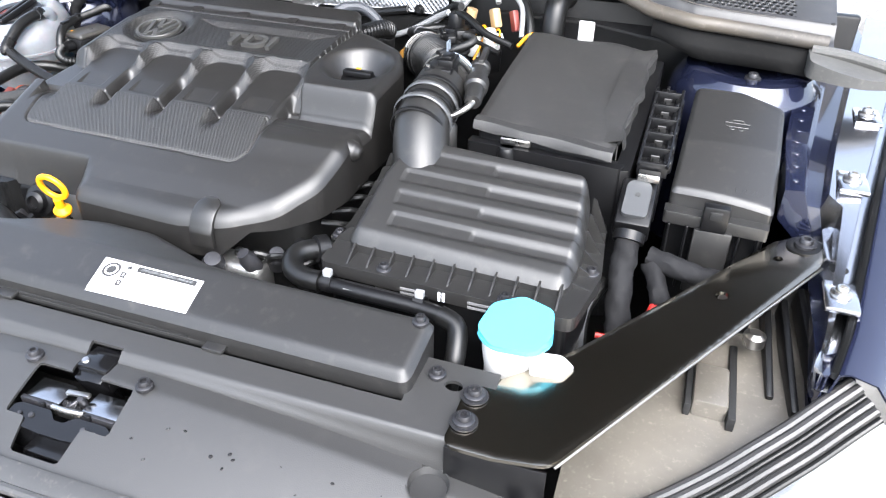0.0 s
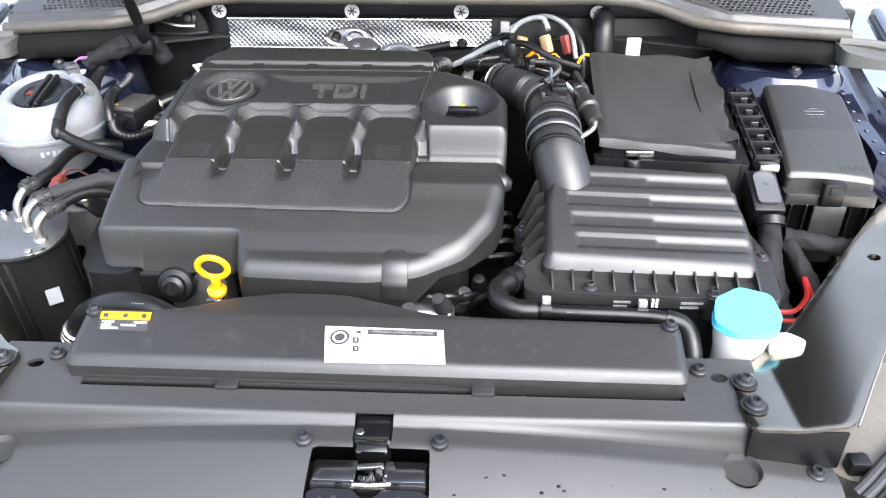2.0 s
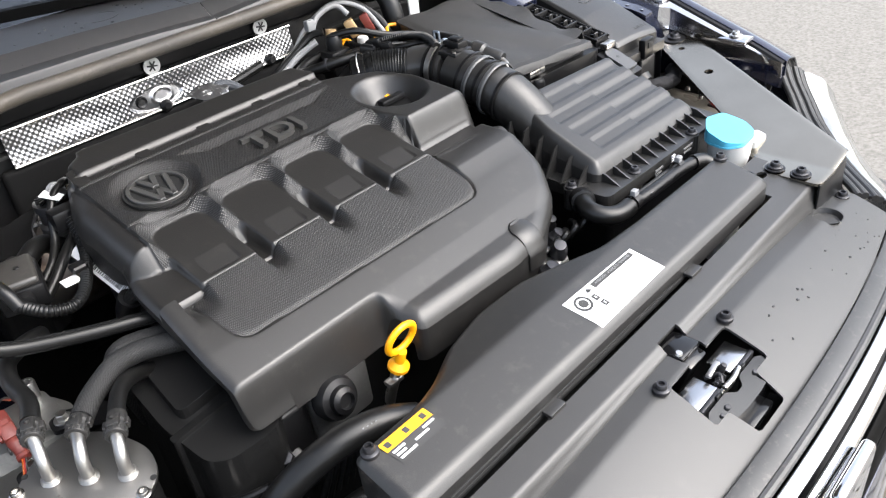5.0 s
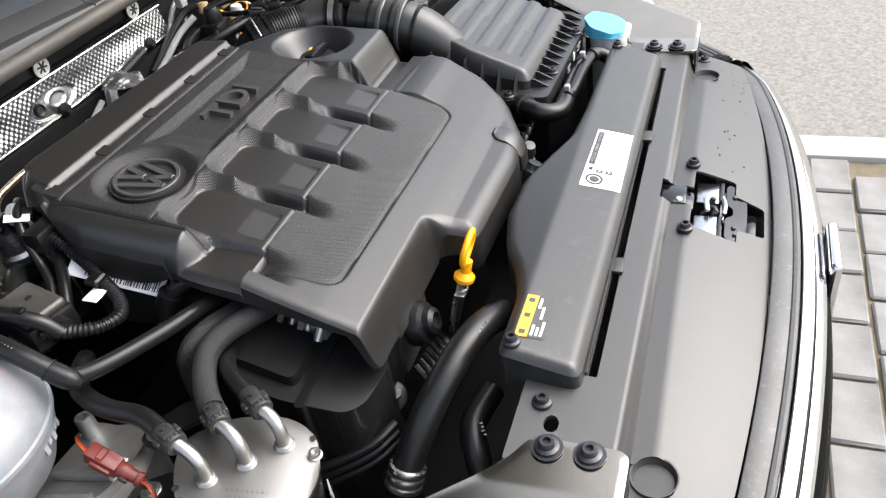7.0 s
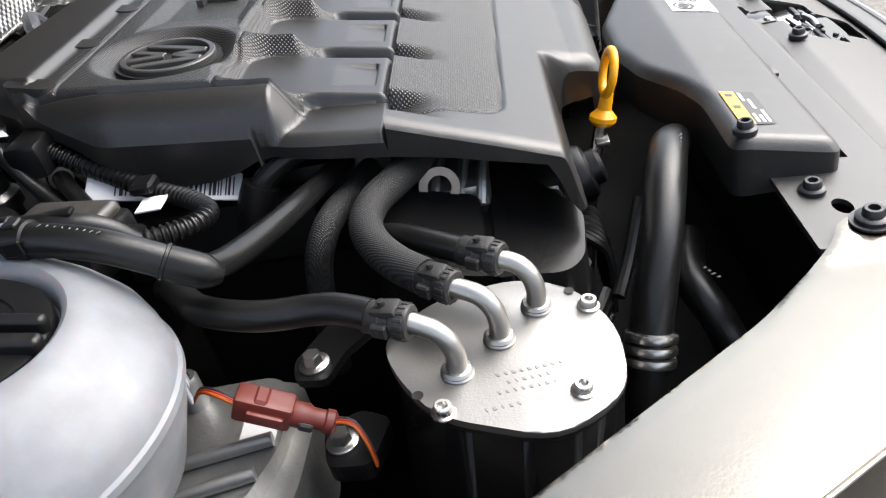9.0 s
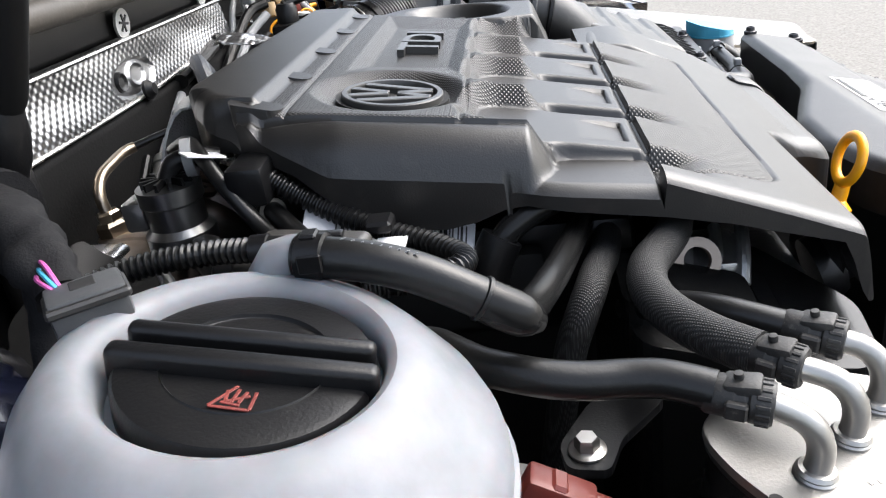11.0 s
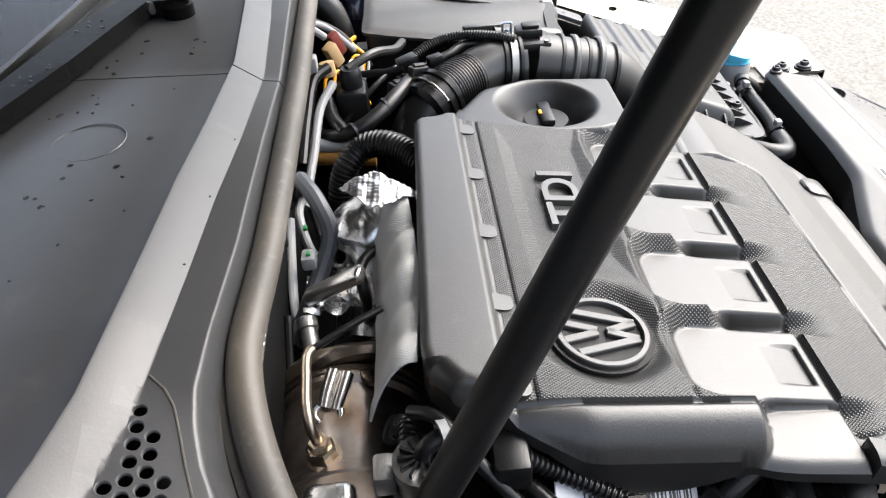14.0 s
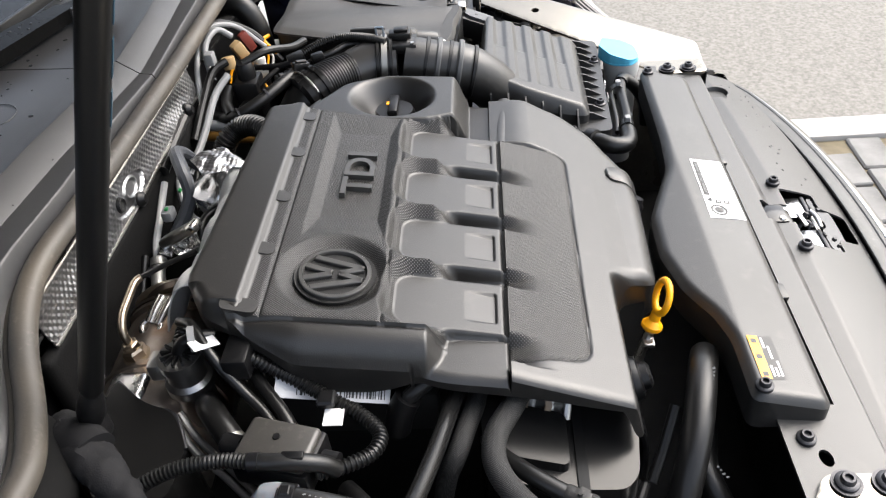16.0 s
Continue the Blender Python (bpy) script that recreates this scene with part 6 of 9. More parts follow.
def fuse_boxes():
    f = thing("fuse_box", (0.58, 0.49, -0.05), "black fuse box with a clipped grained lid", "fuse box")
    slope = 0.44
    out = rounded([(0.525, 0.424), (0.644, 0.414), (0.646, 0.582), (0.592, 0.600), (0.533, 0.602)], 0.007)

    def top(x, y):
        d = np.maximum(poly_sd(x, y, out), 0)
        z = 0.0955 + slope * (y - 0.42) - 0.12 * np.maximum(y - 0.5, 0) - 0.0025 * ((x - 0.583) / 0.05) ** 2
        return z - 0.005 * (1 - np.minimum(d / 0.006, 1)) ** 2
    part("lid", sheet((0.515, 0.656, 0.402, 0.61), 0.002, lambda x, y: poly_sd(x, y, out), top, skirt=lambda x, y: 0.06 + 0.38 * max(y - 0.42, 0)), M_BOX, f, sharp=60)
    part("body", prism([(x + (0.583 - x) * 0.03, y + (0.5 - y) * 0.03) for x, y in out], -0.08, lambda x, y: 0.066 + slope * (y - 0.42) - 0.1 * max(y - 0.5, 0), 0.004), M_BLACK, f)
    part("rim", prism(rounded([(0.522, 0.405), (0.642, 0.398), (0.642, 0.42), (0.522, 0.426)], 0.004), 0.058, 0.074, 0.003), M_BOX, f)
    latch = part("latch", box((0.566, 0.394, 0.06), (0.596, 0.408, 0.094), 0.003), M_BLACK, f)
    part("latch_slot", box((0.574, 0.392, 0.078), (0.588, 0.396, 0.089), 0.001), M_DARK, latch)
    part("strap", box((0.560, 0.396, -0.03), (0.604, 0.402, 0.06), 0.002), M_BOX, f)
    # small embossed car outline and worn moulded lettering on the lid
    def on_lid(x, y):
        return float(top(np.array(x), np.array(y)))
    cx, cy = 0.590, 0.530
    for ax, ay, bx, by in ((-0.013, 0.0, 0.013, 0.0), (-0.013, 0.0, -0.015, 0.007), (-0.015, 0.007, 0.015, 0.007), (0.013, 0.0, 0.015, 0.007), (-0.009, 0.007, -0.006, 0.012), (-0.006, 0.012, 0.007, 0.012), (0.007, 0.012, 0.010, 0.007)):
        part("lid_mark", tube([(cx + ax, cy + ay, on_lid(cx + ax, cy + ay)), (cx + bx, cy + by, on_lid(cx + bx, cy + by))], 0.0007, 6), M_BOX, f)
    for ax in (-0.006, 0.005):
        part("lid_mark", lathe([(0.0022, 0.0), (0.0029, 0.0007), (0.0036, 0.0)], aim((cx + ax, cy - 0.003, on_lid(cx + ax, cy - 0.003)), (0, -0.35, 1)), 14), M_BOX, f)
    for k in range(6):
        x = 0.598 + 0.006 * k
        part("lid_mark", tube([(x, 0.431, on_lid(x, 0.431)), (x + 0.003 * (k % 2), 0.437, on_lid(x, 0.437))], 0.0006, 5), M_BOX, f)
    for x in (0.531, 0.552, 0.612, 0.634):
        part("side_rib", box((x - 0.0015, 0.400, -0.03), (x + 0.0015, 0.412, 0.060), 0.001, 1), M_BLACK, f)
    # strip of sockets between battery and fuse box
    s = thing("relay_strip", (0.5, 0.52, 0.05), "black ladder-like relay strip beside the battery", "relay strip")
    def zz(y):
        return 0.113 + 0.21 * (y - 0.43)
    part("spine", prism(rounded([(0.482, 0.43), (0.512, 0.43), (0.514, 0.61), (0.486, 0.61)], 0.003), 0.04, lambda x, y: zz(y) - 0.012, 0.002), M_BLACK, s)
    for k in range(6):
        y = 0.437 + k * 0.031
        part("rung", box((0.480, y, zz(y) - 0.016), (0.517, y + 0.004, zz(y) + 0.003), 0.0015), M_BLACK, s)
        part("socket", box((0.489, y + 0.009, zz(y) - 0.014), (0.508, y + 0.026, zz(y) - 0.002), 0.002), M_BLACK, s)
        part("peg", box((0.495, y + 0.012, zz(y) - 0.004), (0.499, y + 0.022, zz(y) + 0.004), 0.001), M_BLACK, s)
    for x in (0.4815, 0.5155):
        part("rail", tube([(x, 0.435, zz(0.435)), (x + 0.002, 0.605, zz(0.605))], 0.0022, 8), M_BLACK, s)
    for k in range(5):
        y = 0.445 + k * 0.031
        part("side_cover", box((0.510, y, zz(y) - 0.016), (0.521, y + 0.026, zz(y) + 0.002), 0.004, 3), M_BLACK, s)
        part("contact", box((0.494, y + 0.004, zz(y) - 0.006), (0.505, y + 0.0065, zz(y) + 0.0055), 0.0008, 1), M_BOX, s)
    part("metal_clip", box((0.484, 0.418, 0.100), (0.510, 0.432, 0.110), 0.001), M_STEEL, s, "bright metal clip")
    c = thing("large_connector", (0.49, 0.4, 0.04), "black plug with a grey oval face on a thick loom", "connector")
    m = aim((0.489, 0.398, 0.081), (0.0, -0.42, 1))
    part("housing", box((-0.021, -0.036, -0.03), (0.021, 0.036, 0.004), 0.004, 2, m), M_BLACK, c)
    part("face", prism(rounded([(-0.015, -0.026), (0.015, -0.026), (0.015, 0.02), (0.009, 0.028), (-0.009, 0.028), (-0.015, 0.02)], 0.006), 0.003, 0.009, 0.0015, m=m), M_GREYPLUG, c, "grey plastic face")
    part("face_dot", lathe([(0.0, 0.0095), (0.003, 0.0095), (0.0032, 0.009)], m @ Matrix.Translation((0, 0.006, 0)), 14), M_INK, c)
    part("loom", crumpled(tube([(0.489, 0.362, 0.062), (0.488, 0.345, 0.04), (0.490, 0.318, 0.005), (0.498, 0.28, -0.04), (0.50, 0.25, -0.12)], 0.0145, 22, step=0.004), 0.003, 0.014), M_TAPE, c)
    part("loom_tie", tube([(0.489, 0.36, 0.061), (0.4885, 0.352, 0.053)], 0.0185, 16), M_BLACK, c)
    l = thing("wiring_loom", (0.55, 0.34, -0.02), "taped black wiring loom below the fuse box", "wiring")
    part("branch", crumpled(tube([(0.515, 0.366, 0.03), (0.54, 0.36, 0.028), (0.575, 0.355, 0.022), (0.61, 0.36, 0.018), (0.64, 0.38, 0.02)], 0.0125, 20, step=0.004), 0.003, 0.013, 2.0), M_TAPE, l)
    part("branch", crumpled(tube([(0.52, 0.36, 0.025), (0.535, 0.335, 0.0), (0.55, 0.30, -0.03), (0.555, 0.27, -0.09)], 0.0115, 20, step=0.004), 0.003, 0.013, 4.0), M_TAPE, l)
    part("branch", tube([(0.47, 0.34, 0.0), (0.455, 0.30, -0.02), (0.46, 0.24, -0.06)], 0.009, 10), M_RUBBER, l)
    part("red_lead", tube([(0.53, 0.31, 0.0), (0.522, 0.275, -0.006), (0.50, 0.253, -0.012), (0.475, 0.25, -0.012)], 0.0034, 8), M_RED, l, "red insulated lead")
    part("red_lead", tube([(0.534, 0.315, -0.004), (0.53, 0.272, -0.012), (0.505, 0.246, -0.02), (0.48, 0.243, -0.02)], 0.003, 8), M_RED, l, "red insulated lead")
    for x, y, z in ((0.605, 0.33, 0.004), (0.595, 0.30, -0.002)):
        part("loom_clip", lathe([(0, 0), (0.005, 0), (0.004, 0.005), (0, 0.006)], aim((x, y, z), (0, 0, 1)), 12), M_STEEL, l)


fuse_boxes()


def washer_filler():
    w = thing("washer_filler", (0.402, 0.165, -0.05), "washer fluid filler with a cyan cap on a white neck", "washer filler")
    part("neck", lathe([(0.026, -0.16), (0.027, 0.0), (0.030, 0.02), (0.031, 0.036), (0.0, 0.036)], pose(0.400, 0.158, 0.0), 28), M_WHITE, w)
    shape = rounded([(0.364, 0.150), (0.372, 0.182), (0.402, 0.198), (0.436, 0.188), (0.441, 0.156), (0.428, 0.134), (0.384, 0.131)], 0.008)
    cap = part("cap", prism(shape, 0.039, lambda x, y: 0.0515 + 0.27 * (y - 0.165), 0.0045, 3), M_CYAN, w, "cyan hinged cap")
    part("cap_rim", prism([(x + (0.402 - x) * -0.02, y + (0.165 - y) * -0.02) for x, y in shape], 0.0365, 0.0395, 0.001), M_CYAN, cap)
    part("hinge_tab", prism(rounded([(0.424, 0.130), (0.458, 0.128), (0.468, 0.146), (0.452, 0.160), (0.428, 0.156)], 0.006), 0.012, 0.026, 0.003), M_WHITE, w)


washer_filler()


def coolant_pipe():
    c = thing("coolant_pipe", (0.24, 0.178, 0.02), "black coolant pipe held by two grey clips", "coolant pipe")
    part("pipe", tube([(0.165, 0.184, 0.031), (0.21, 0.178, 0.033), (0.29, 0.175, 0.033), (0.318, 0.172, 0.032)], 0.0085, 14), M_BLACK, c)
    part("hose", tube([(0.318, 0.172, 0.032), (0.338, 0.165, 0.028), (0.345, 0.145, 0.012), (0.344, 0.125, -0.02), (0.343, 0.12, -0.06)], 0.0108, 14), M_RUBBER, c)
    part("hose", tube([(0.172, 0.183, 0.031), (0.150, 0.184, 0.031), (0.132, 0.193, 0.034), (0.126, 0.212, 0.038), (0.138, 0.230, 0.038), (0.154, 0.243, 0.03)], 0.0125, 14), M_RUBBER, c)
    for x, y in ((0.182, 0.1825), (0.2915, 0.1805)):
        clip = part("clip", lathe([(0.0098, -0.006), (0.011, -0.006), (0.011, 0.006), (0.0098, 0.006)], aim((x, y, 0.033), (1, -0.03, 0)), 20), M_BLACK, c)
        part("clip_head", box((x - 0.005, y - 0.004, 0.042), (x + 0.005, y + 0.004, 0.051), 0.0015), M_GREYWIRE, clip, "grey clip head")
    part("thin_pipe", tube([(0.178, 0.196, 0.026), (0.21, 0.1925, 0.028), (0.29, 0.1895, 0.028), (0.312, 0.186, 0.027)], 0.0042, 12), M_BOX, c)
    part("hose_collar", lathe([(0.0125, -0.008), (0.0165, -0.007), (0.0165, 0.007), (0.0125, 0.008)], aim((0.146, 0.238, 0.036), (0.8, 0.9, -0.2)), 12), M_BLACK, c)
    for k in range(3):
        part("print_line", box((0.205 + k * 0.026, 0.1712, 0.037), (0.218 + k * 0.026, 0.1725, 0.0385), 0), M_GREYINK, c)


coolant_pipe()


def rear_corner():
    """Fuel pump, connectors and wiring between the engine and the battery."""
    p = thing("vacuum_valve", (0.15, 0.72, 0.05), "black solenoid valve with pale connectors behind the engine", "valve")
    part("body", box((0.135, 0.70, 0.05), (0.175, 0.735, 0.165), 0.005), M_BLACK, p)
    part("cap", lathe([(0, 0), (0.013, 0), (0.013, 0.018), (0.010, 0.024), (0, 0.024)], aim((0.155, 0.717, 0.163), (0, 0, 1)), 20), M_BLACK, p)
    part("connector", box((0.176, 0.71, 0.12), (0.196, 0.73, 0.15), 0.003), M_WHITE, p, "pale connector")
    part("yellow_plug", lathe([(0, 0), (0.009, 0), (0.009, 0.016), (0, 0.017)], aim((0.17, 0.742, 0.172), (0.2, 0.1, 1)), 14), M_CREAM, p)
    w = thing("wiring", (0.2, 0.74, 0.12), "bundle of grey and black leads with a cream connector", "wiring")
    part("cream_connector", box((-0.007, -0.008, -0.015), (0.007, 0.008, 0.015), 0.003, 2, aim((0.213, 0.738, 0.178), (-0.3, 0.3, 1))), M_CREAM, w, "cream plastic connector")
    part("red_connector", box((-0.005, -0.007, -0.016), (0.005, 0.007, 0.016), 0.002, 2, aim((0.245, 0.735, 0.178), (-0.3, 0.3, 1))), M_BROWN, w, "dull red plastic connector")
    leads = [([(0.14, 0.76, 0.17), (0.17, 0.77, 0.205), (0.205, 0.76, 0.215), (0.215, 0.745, 0.2)], 0.0045, M_GREYWIRE),
             ([(0.10, 0.77, 0.15), (0.15, 0.78, 0.19), (0.21, 0.775, 0.215), (0.25, 0.75, 0.20), (0.262, 0.715, 0.16)], 0.004, M_GREYWIRE),
             ([(0.05, 0.772, 0.13), (0.10, 0.765, 0.16), (0.14, 0.755, 0.185), (0.155, 0.74, 0.19)], 0.006, M_RUBBER),
             ([(0.0, 0.77, 0.11), (0.06, 0.76, 0.135), (0.11, 0.75, 0.165), (0.135, 0.735, 0.18)], 0.005, M_GREYWIRE),
             ([(0.20, 0.78, 0.21), (0.24, 0.77, 0.21), (0.27, 0.735, 0.18), (0.275, 0.70, 0.13)], 0.006, M_RUBBER),
             ([(0.155, 0.72, 0.185), (0.18, 0.69, 0.19), (0.22, 0.665, 0.175), (0.262, 0.655, 0.165)], 0.0055, M_RUBBER),
             ([(0.13, 0.73, 0.13), (0.16, 0.69, 0.16), (0.20, 0.66, 0.165), (0.245, 0.645, 0.155)], 0.0035, M_RUBBER),
             ([(0.18, 0.74, 0.15), (0.196, 0.735, 0.165), (0.20, 0.72, 0.15), (0.19, 0.70, 0.12)], 0.002, M_YELLOW),
             ([(0.26, 0.70, 0.15), (0.275, 0.72, 0.165), (0.29, 0.715, 0.165)], 0.003, M_YELLOW)]
    for pts, r, m in leads:
        part("lead", tube(pts, r, 10), m, w)
    part("clamp", box((0.135, 0.75, 0.193), (0.15, 0.762, 0.21), 0.002), M_GREYWIRE, w)
    d = thing("drain_hose", (0.307, 0.747, 0.15), "black rubber elbow hose from the bulkhead", "hose")
    part("elbow", tube([(0.312, 0.80, 0.205), (0.310, 0.775, 0.212), (0.307, 0.75, 0.205), (0.306, 0.735, 0.17), (0.306, 0.73, 0.10)], 0.018, 16), M_RUBBER, d)
    b = thing("bracket", (0.358, 0.738, 0.12), "pale metal bracket behind the battery", "bracket")
    part("plate", box((0.346, 0.735, 0.12), (0.370, 0.740, 0.19), 0.002), M_WHITE, b)
    part("foot", box((0.346, 0.70, 0.12), (0.370, 0.738, 0.124), 0.002), M_WHITE, b)
    c = thing("charge_hose", (0.03, 0.68, 0.13), "black corrugated charge air hose curving to the engine cover", "air hose")
    part("hose", tube([(0.020, 0.735, 0.06), (0.026, 0.733, 0.110), (0.033, 0.722, 0.137), (0.042, 0.704, 0.150), (0.036, 0.684, 0.156), (0.022, 0.664, 0.155), (-0.002, 0.645, 0.150)], 0.0142, 22, ribs=(0.0046, 0.0021)), M_RUBBER, c)
    part("cuff", tube([(0.019, 0.736, 0.02), (0.021, 0.735, 0.066)], 0.0155, 20), M_BLACK, c)
    a = thing("fluid_pipe", (0.07, 0.74, 0.12), "amber plastic pipe with a pale sleeve behind the engine", "pipe")
    part("pipe", tube([(0.0840, 0.7690, 0.1180), (0.0770, 0.7360, 0.1180), (0.0740, 0.6950, 0.1160)], 0.0085, 16), M_AMBER, a)
    part("sleeve", tube([(0.0880, 0.7650, 0.1300), (0.0830, 0.7350, 0.1300), (0.0820, 0.7000, 0.1280)], 0.0080, 16), M_GREYWIRE, a, "pale grey sleeve")
    t = thing("sensor_harness", (0.2, 0.6, 0.18), "black convoluted sensor lead over the intake hose", "wiring")
    part("conduit", tube([(0.1920, 0.5220, 0.1860), (0.2070, 0.5480, 0.1870), (0.2180, 0.5780, 0.1860), (0.2170, 0.6030, 0.1840), (0.2080, 0.6240, 0.1810), (0.1910, 0.6450, 0.1760)], 0.0062, 14, ribs=(0.0034, 0.0014)), M_RUBBER, t)
    part("joint", box((-0.0075, -0.0075, -0.012), (0.0075, 0.0075, 0.012), 0.002, 2, aim((0.1830, 0.6510, 0.1740), (-0.35, 0.8, -0.15))), M_BLACK, t, "black joint box")
    part("taped_lead", crumpled(tube([(0.1740, 0.6560, 0.1720), (0.1760, 0.6730, 0.1680), (0.1840, 0.6980, 0.1640), (0.1950, 0.7260, 0.1600), (0.2180, 0.7490, 0.1550)], 0.0042, 14, step=0.003), 0.0012, 0.008), M_TAPE, t)
    part("under_lead", tube([(0.2070, 0.5380, 0.1760), (0.2150, 0.5790, 0.1760), (0.2000, 0.6010, 0.1720), (0.1860, 0.6260, 0.1680), (0.1640, 0.6500, 0.1640)], 0.0050, 12), M_RUBBER, t)
    part("lead_clip", box((-0.006, -0.006, -0.009), (0.006, 0.006, 0.009), 0.002, 2, aim((0.1790, 0.6190, 0.1760), (-0.3, 0.8, -0.1))), M_BLACK, t)
    part("plug", box((0.202, 0.488, 0.179), (0.224, 0.520, 0.192), 0.003, 2), M_BLACK, t, "black sensor plug")
    part("plug_latch", box((0.206, 0.492, 0.1915), (0.220, 0.512, 0.196), 0.0015, 2), M_BLACK, t)
    g = thing("hose_fitting", (0.15, 0.65, 0.14), "black ridged quick fitting with plugs on the intake hose", "connector")
    gm = aim((0.140, 0.624, 0.143), (-0.66, 0.72, -0.22))
    part("collar", lathe([(0.028, -0.016), (0.0345, -0.015), (0.0345, -0.009), (0.032, -0.008), (0.032, -0.004), (0.0350, -0.003), (0.0350, 0.003), (0.032, 0.004), (0.032, 0.008), (0.0335, 0.009), (0.033, 0.017), (0.026, 0.022)], gm, 36), M_GLOSS, g)
    part("spring_wire", tube([gm @ Vector((0.0362 * math.cos(w), 0.0362 * math.sin(w), 0.006)) for w in np.linspace(0.5, 3.6, 16)], 0.0013, 8), M_STEEL, g, "bright retaining wire")
    for px, py, pz, sx in ((0.163, 0.654, 0.158, 0.008), (0.146, 0.664, 0.160, 0.007), (0.158, 0.640, 0.172, 0.006)):
        plug = part("plug", box((-sx, -0.008, -0.012), (sx, 0.008, 0.012), 0.0025, 2, aim((px, py, pz), (-0.5, 0.75, 0.2))), M_BLACK, g)
        part("latch", box((-sx * 0.5, 0.0078, -0.008), (sx * 0.5, 0.011, 0.008), 0.001, 1, aim((px, py, pz), (-0.5, 0.75, 0.2))), M_BLACK, plug)
    part("lock_tab", box((-0.003, -0.002, -0.004), (0.003, 0.002, 0.004), 0.0006, 1, aim((0.140, 0.672, 0.156), (0.3, 0.6, 0.5))), M_YELLOW, g, "small yellow lock tab")
    e = thing("crank_breather", (0.12, 0.69, 0.15), "black breather hose with clips", "hose")
    part("pipe", tube([(0.1530, 0.6500, 0.1660), (0.1200, 0.6690, 0.1630), (0.0950, 0.6900, 0.1560), (0.0820, 0.7130, 0.1480), (0.0870, 0.7360, 0.1400), (0.1100, 0.7620, 0.1300)], 0.0085, 16), M_RUBBER, e)
    part("branch", tube([(0.0820, 0.7260, 0.1460), (0.1090, 0.7390, 0.1500), (0.1460, 0.7450, 0.1520)], 0.0078, 14), M_RUBBER, e)
    for q in ((0.1070, 0.6800, 0.1600), (0.0820, 0.7160, 0.1470)):
        part("clip_ring", lathe([(0.0084, -0.0022), (0.0102, -0.0016), (0.0102, 0.0016), (0.0084, 0.0022)], aim(q, (-0.5, 0.75, -0.15)), 20), M_BOLT, e)
    n = thing("connector_block", (0.22, 0.715, 0.13), "pale connector block with yellow and white leads", "connector")
    part("housing", box((-0.013, -0.010, -0.012), (0.013, 0.010, 0.010), 0.003, 2, aim((0.214, 0.716, 0.148), (0.1, -0.2, 1))), M_WHITE, n)
    part("cap", lathe([(0, 0.012), (0.008, 0.0115), (0.0095, 0.009), (0.0095, 0.0)], aim((0.212, 0.714, 0.156), (0, -0.1, 1)), 20), M_WHITE, n)
    part("base", box((-0.016, -0.013, -0.05), (0.016, 0.013, -0.010), 0.003, 2, aim((0.214, 0.716, 0.148), (0.1, -0.2, 1))), M_BLACK, n)
    part("lead", tube([(0.222, 0.705, 0.150), (0.2300, 0.704, 0.163), (0.2262, 0.713, 0.169), (0.216, 0.722, 0.162)], 0.0016, 8), M_YELLOW, n, "yellow lead")
    part("lead", tube([(0.226, 0.700, 0.146), (0.236, 0.699, 0.156), (0.232, 0.706, 0.165)], 0.0018, 8), M_WHITE, n, "white lead")
    part("lead", tube([(0.205, 0.722, 0.150), (0.198, 0.735, 0.163), (0.19, 0.748, 0.160), (0.178, 0.752, 0.145)], 0.002, 8), M_YELLOW, n, "yellow lead")


rear_corner()


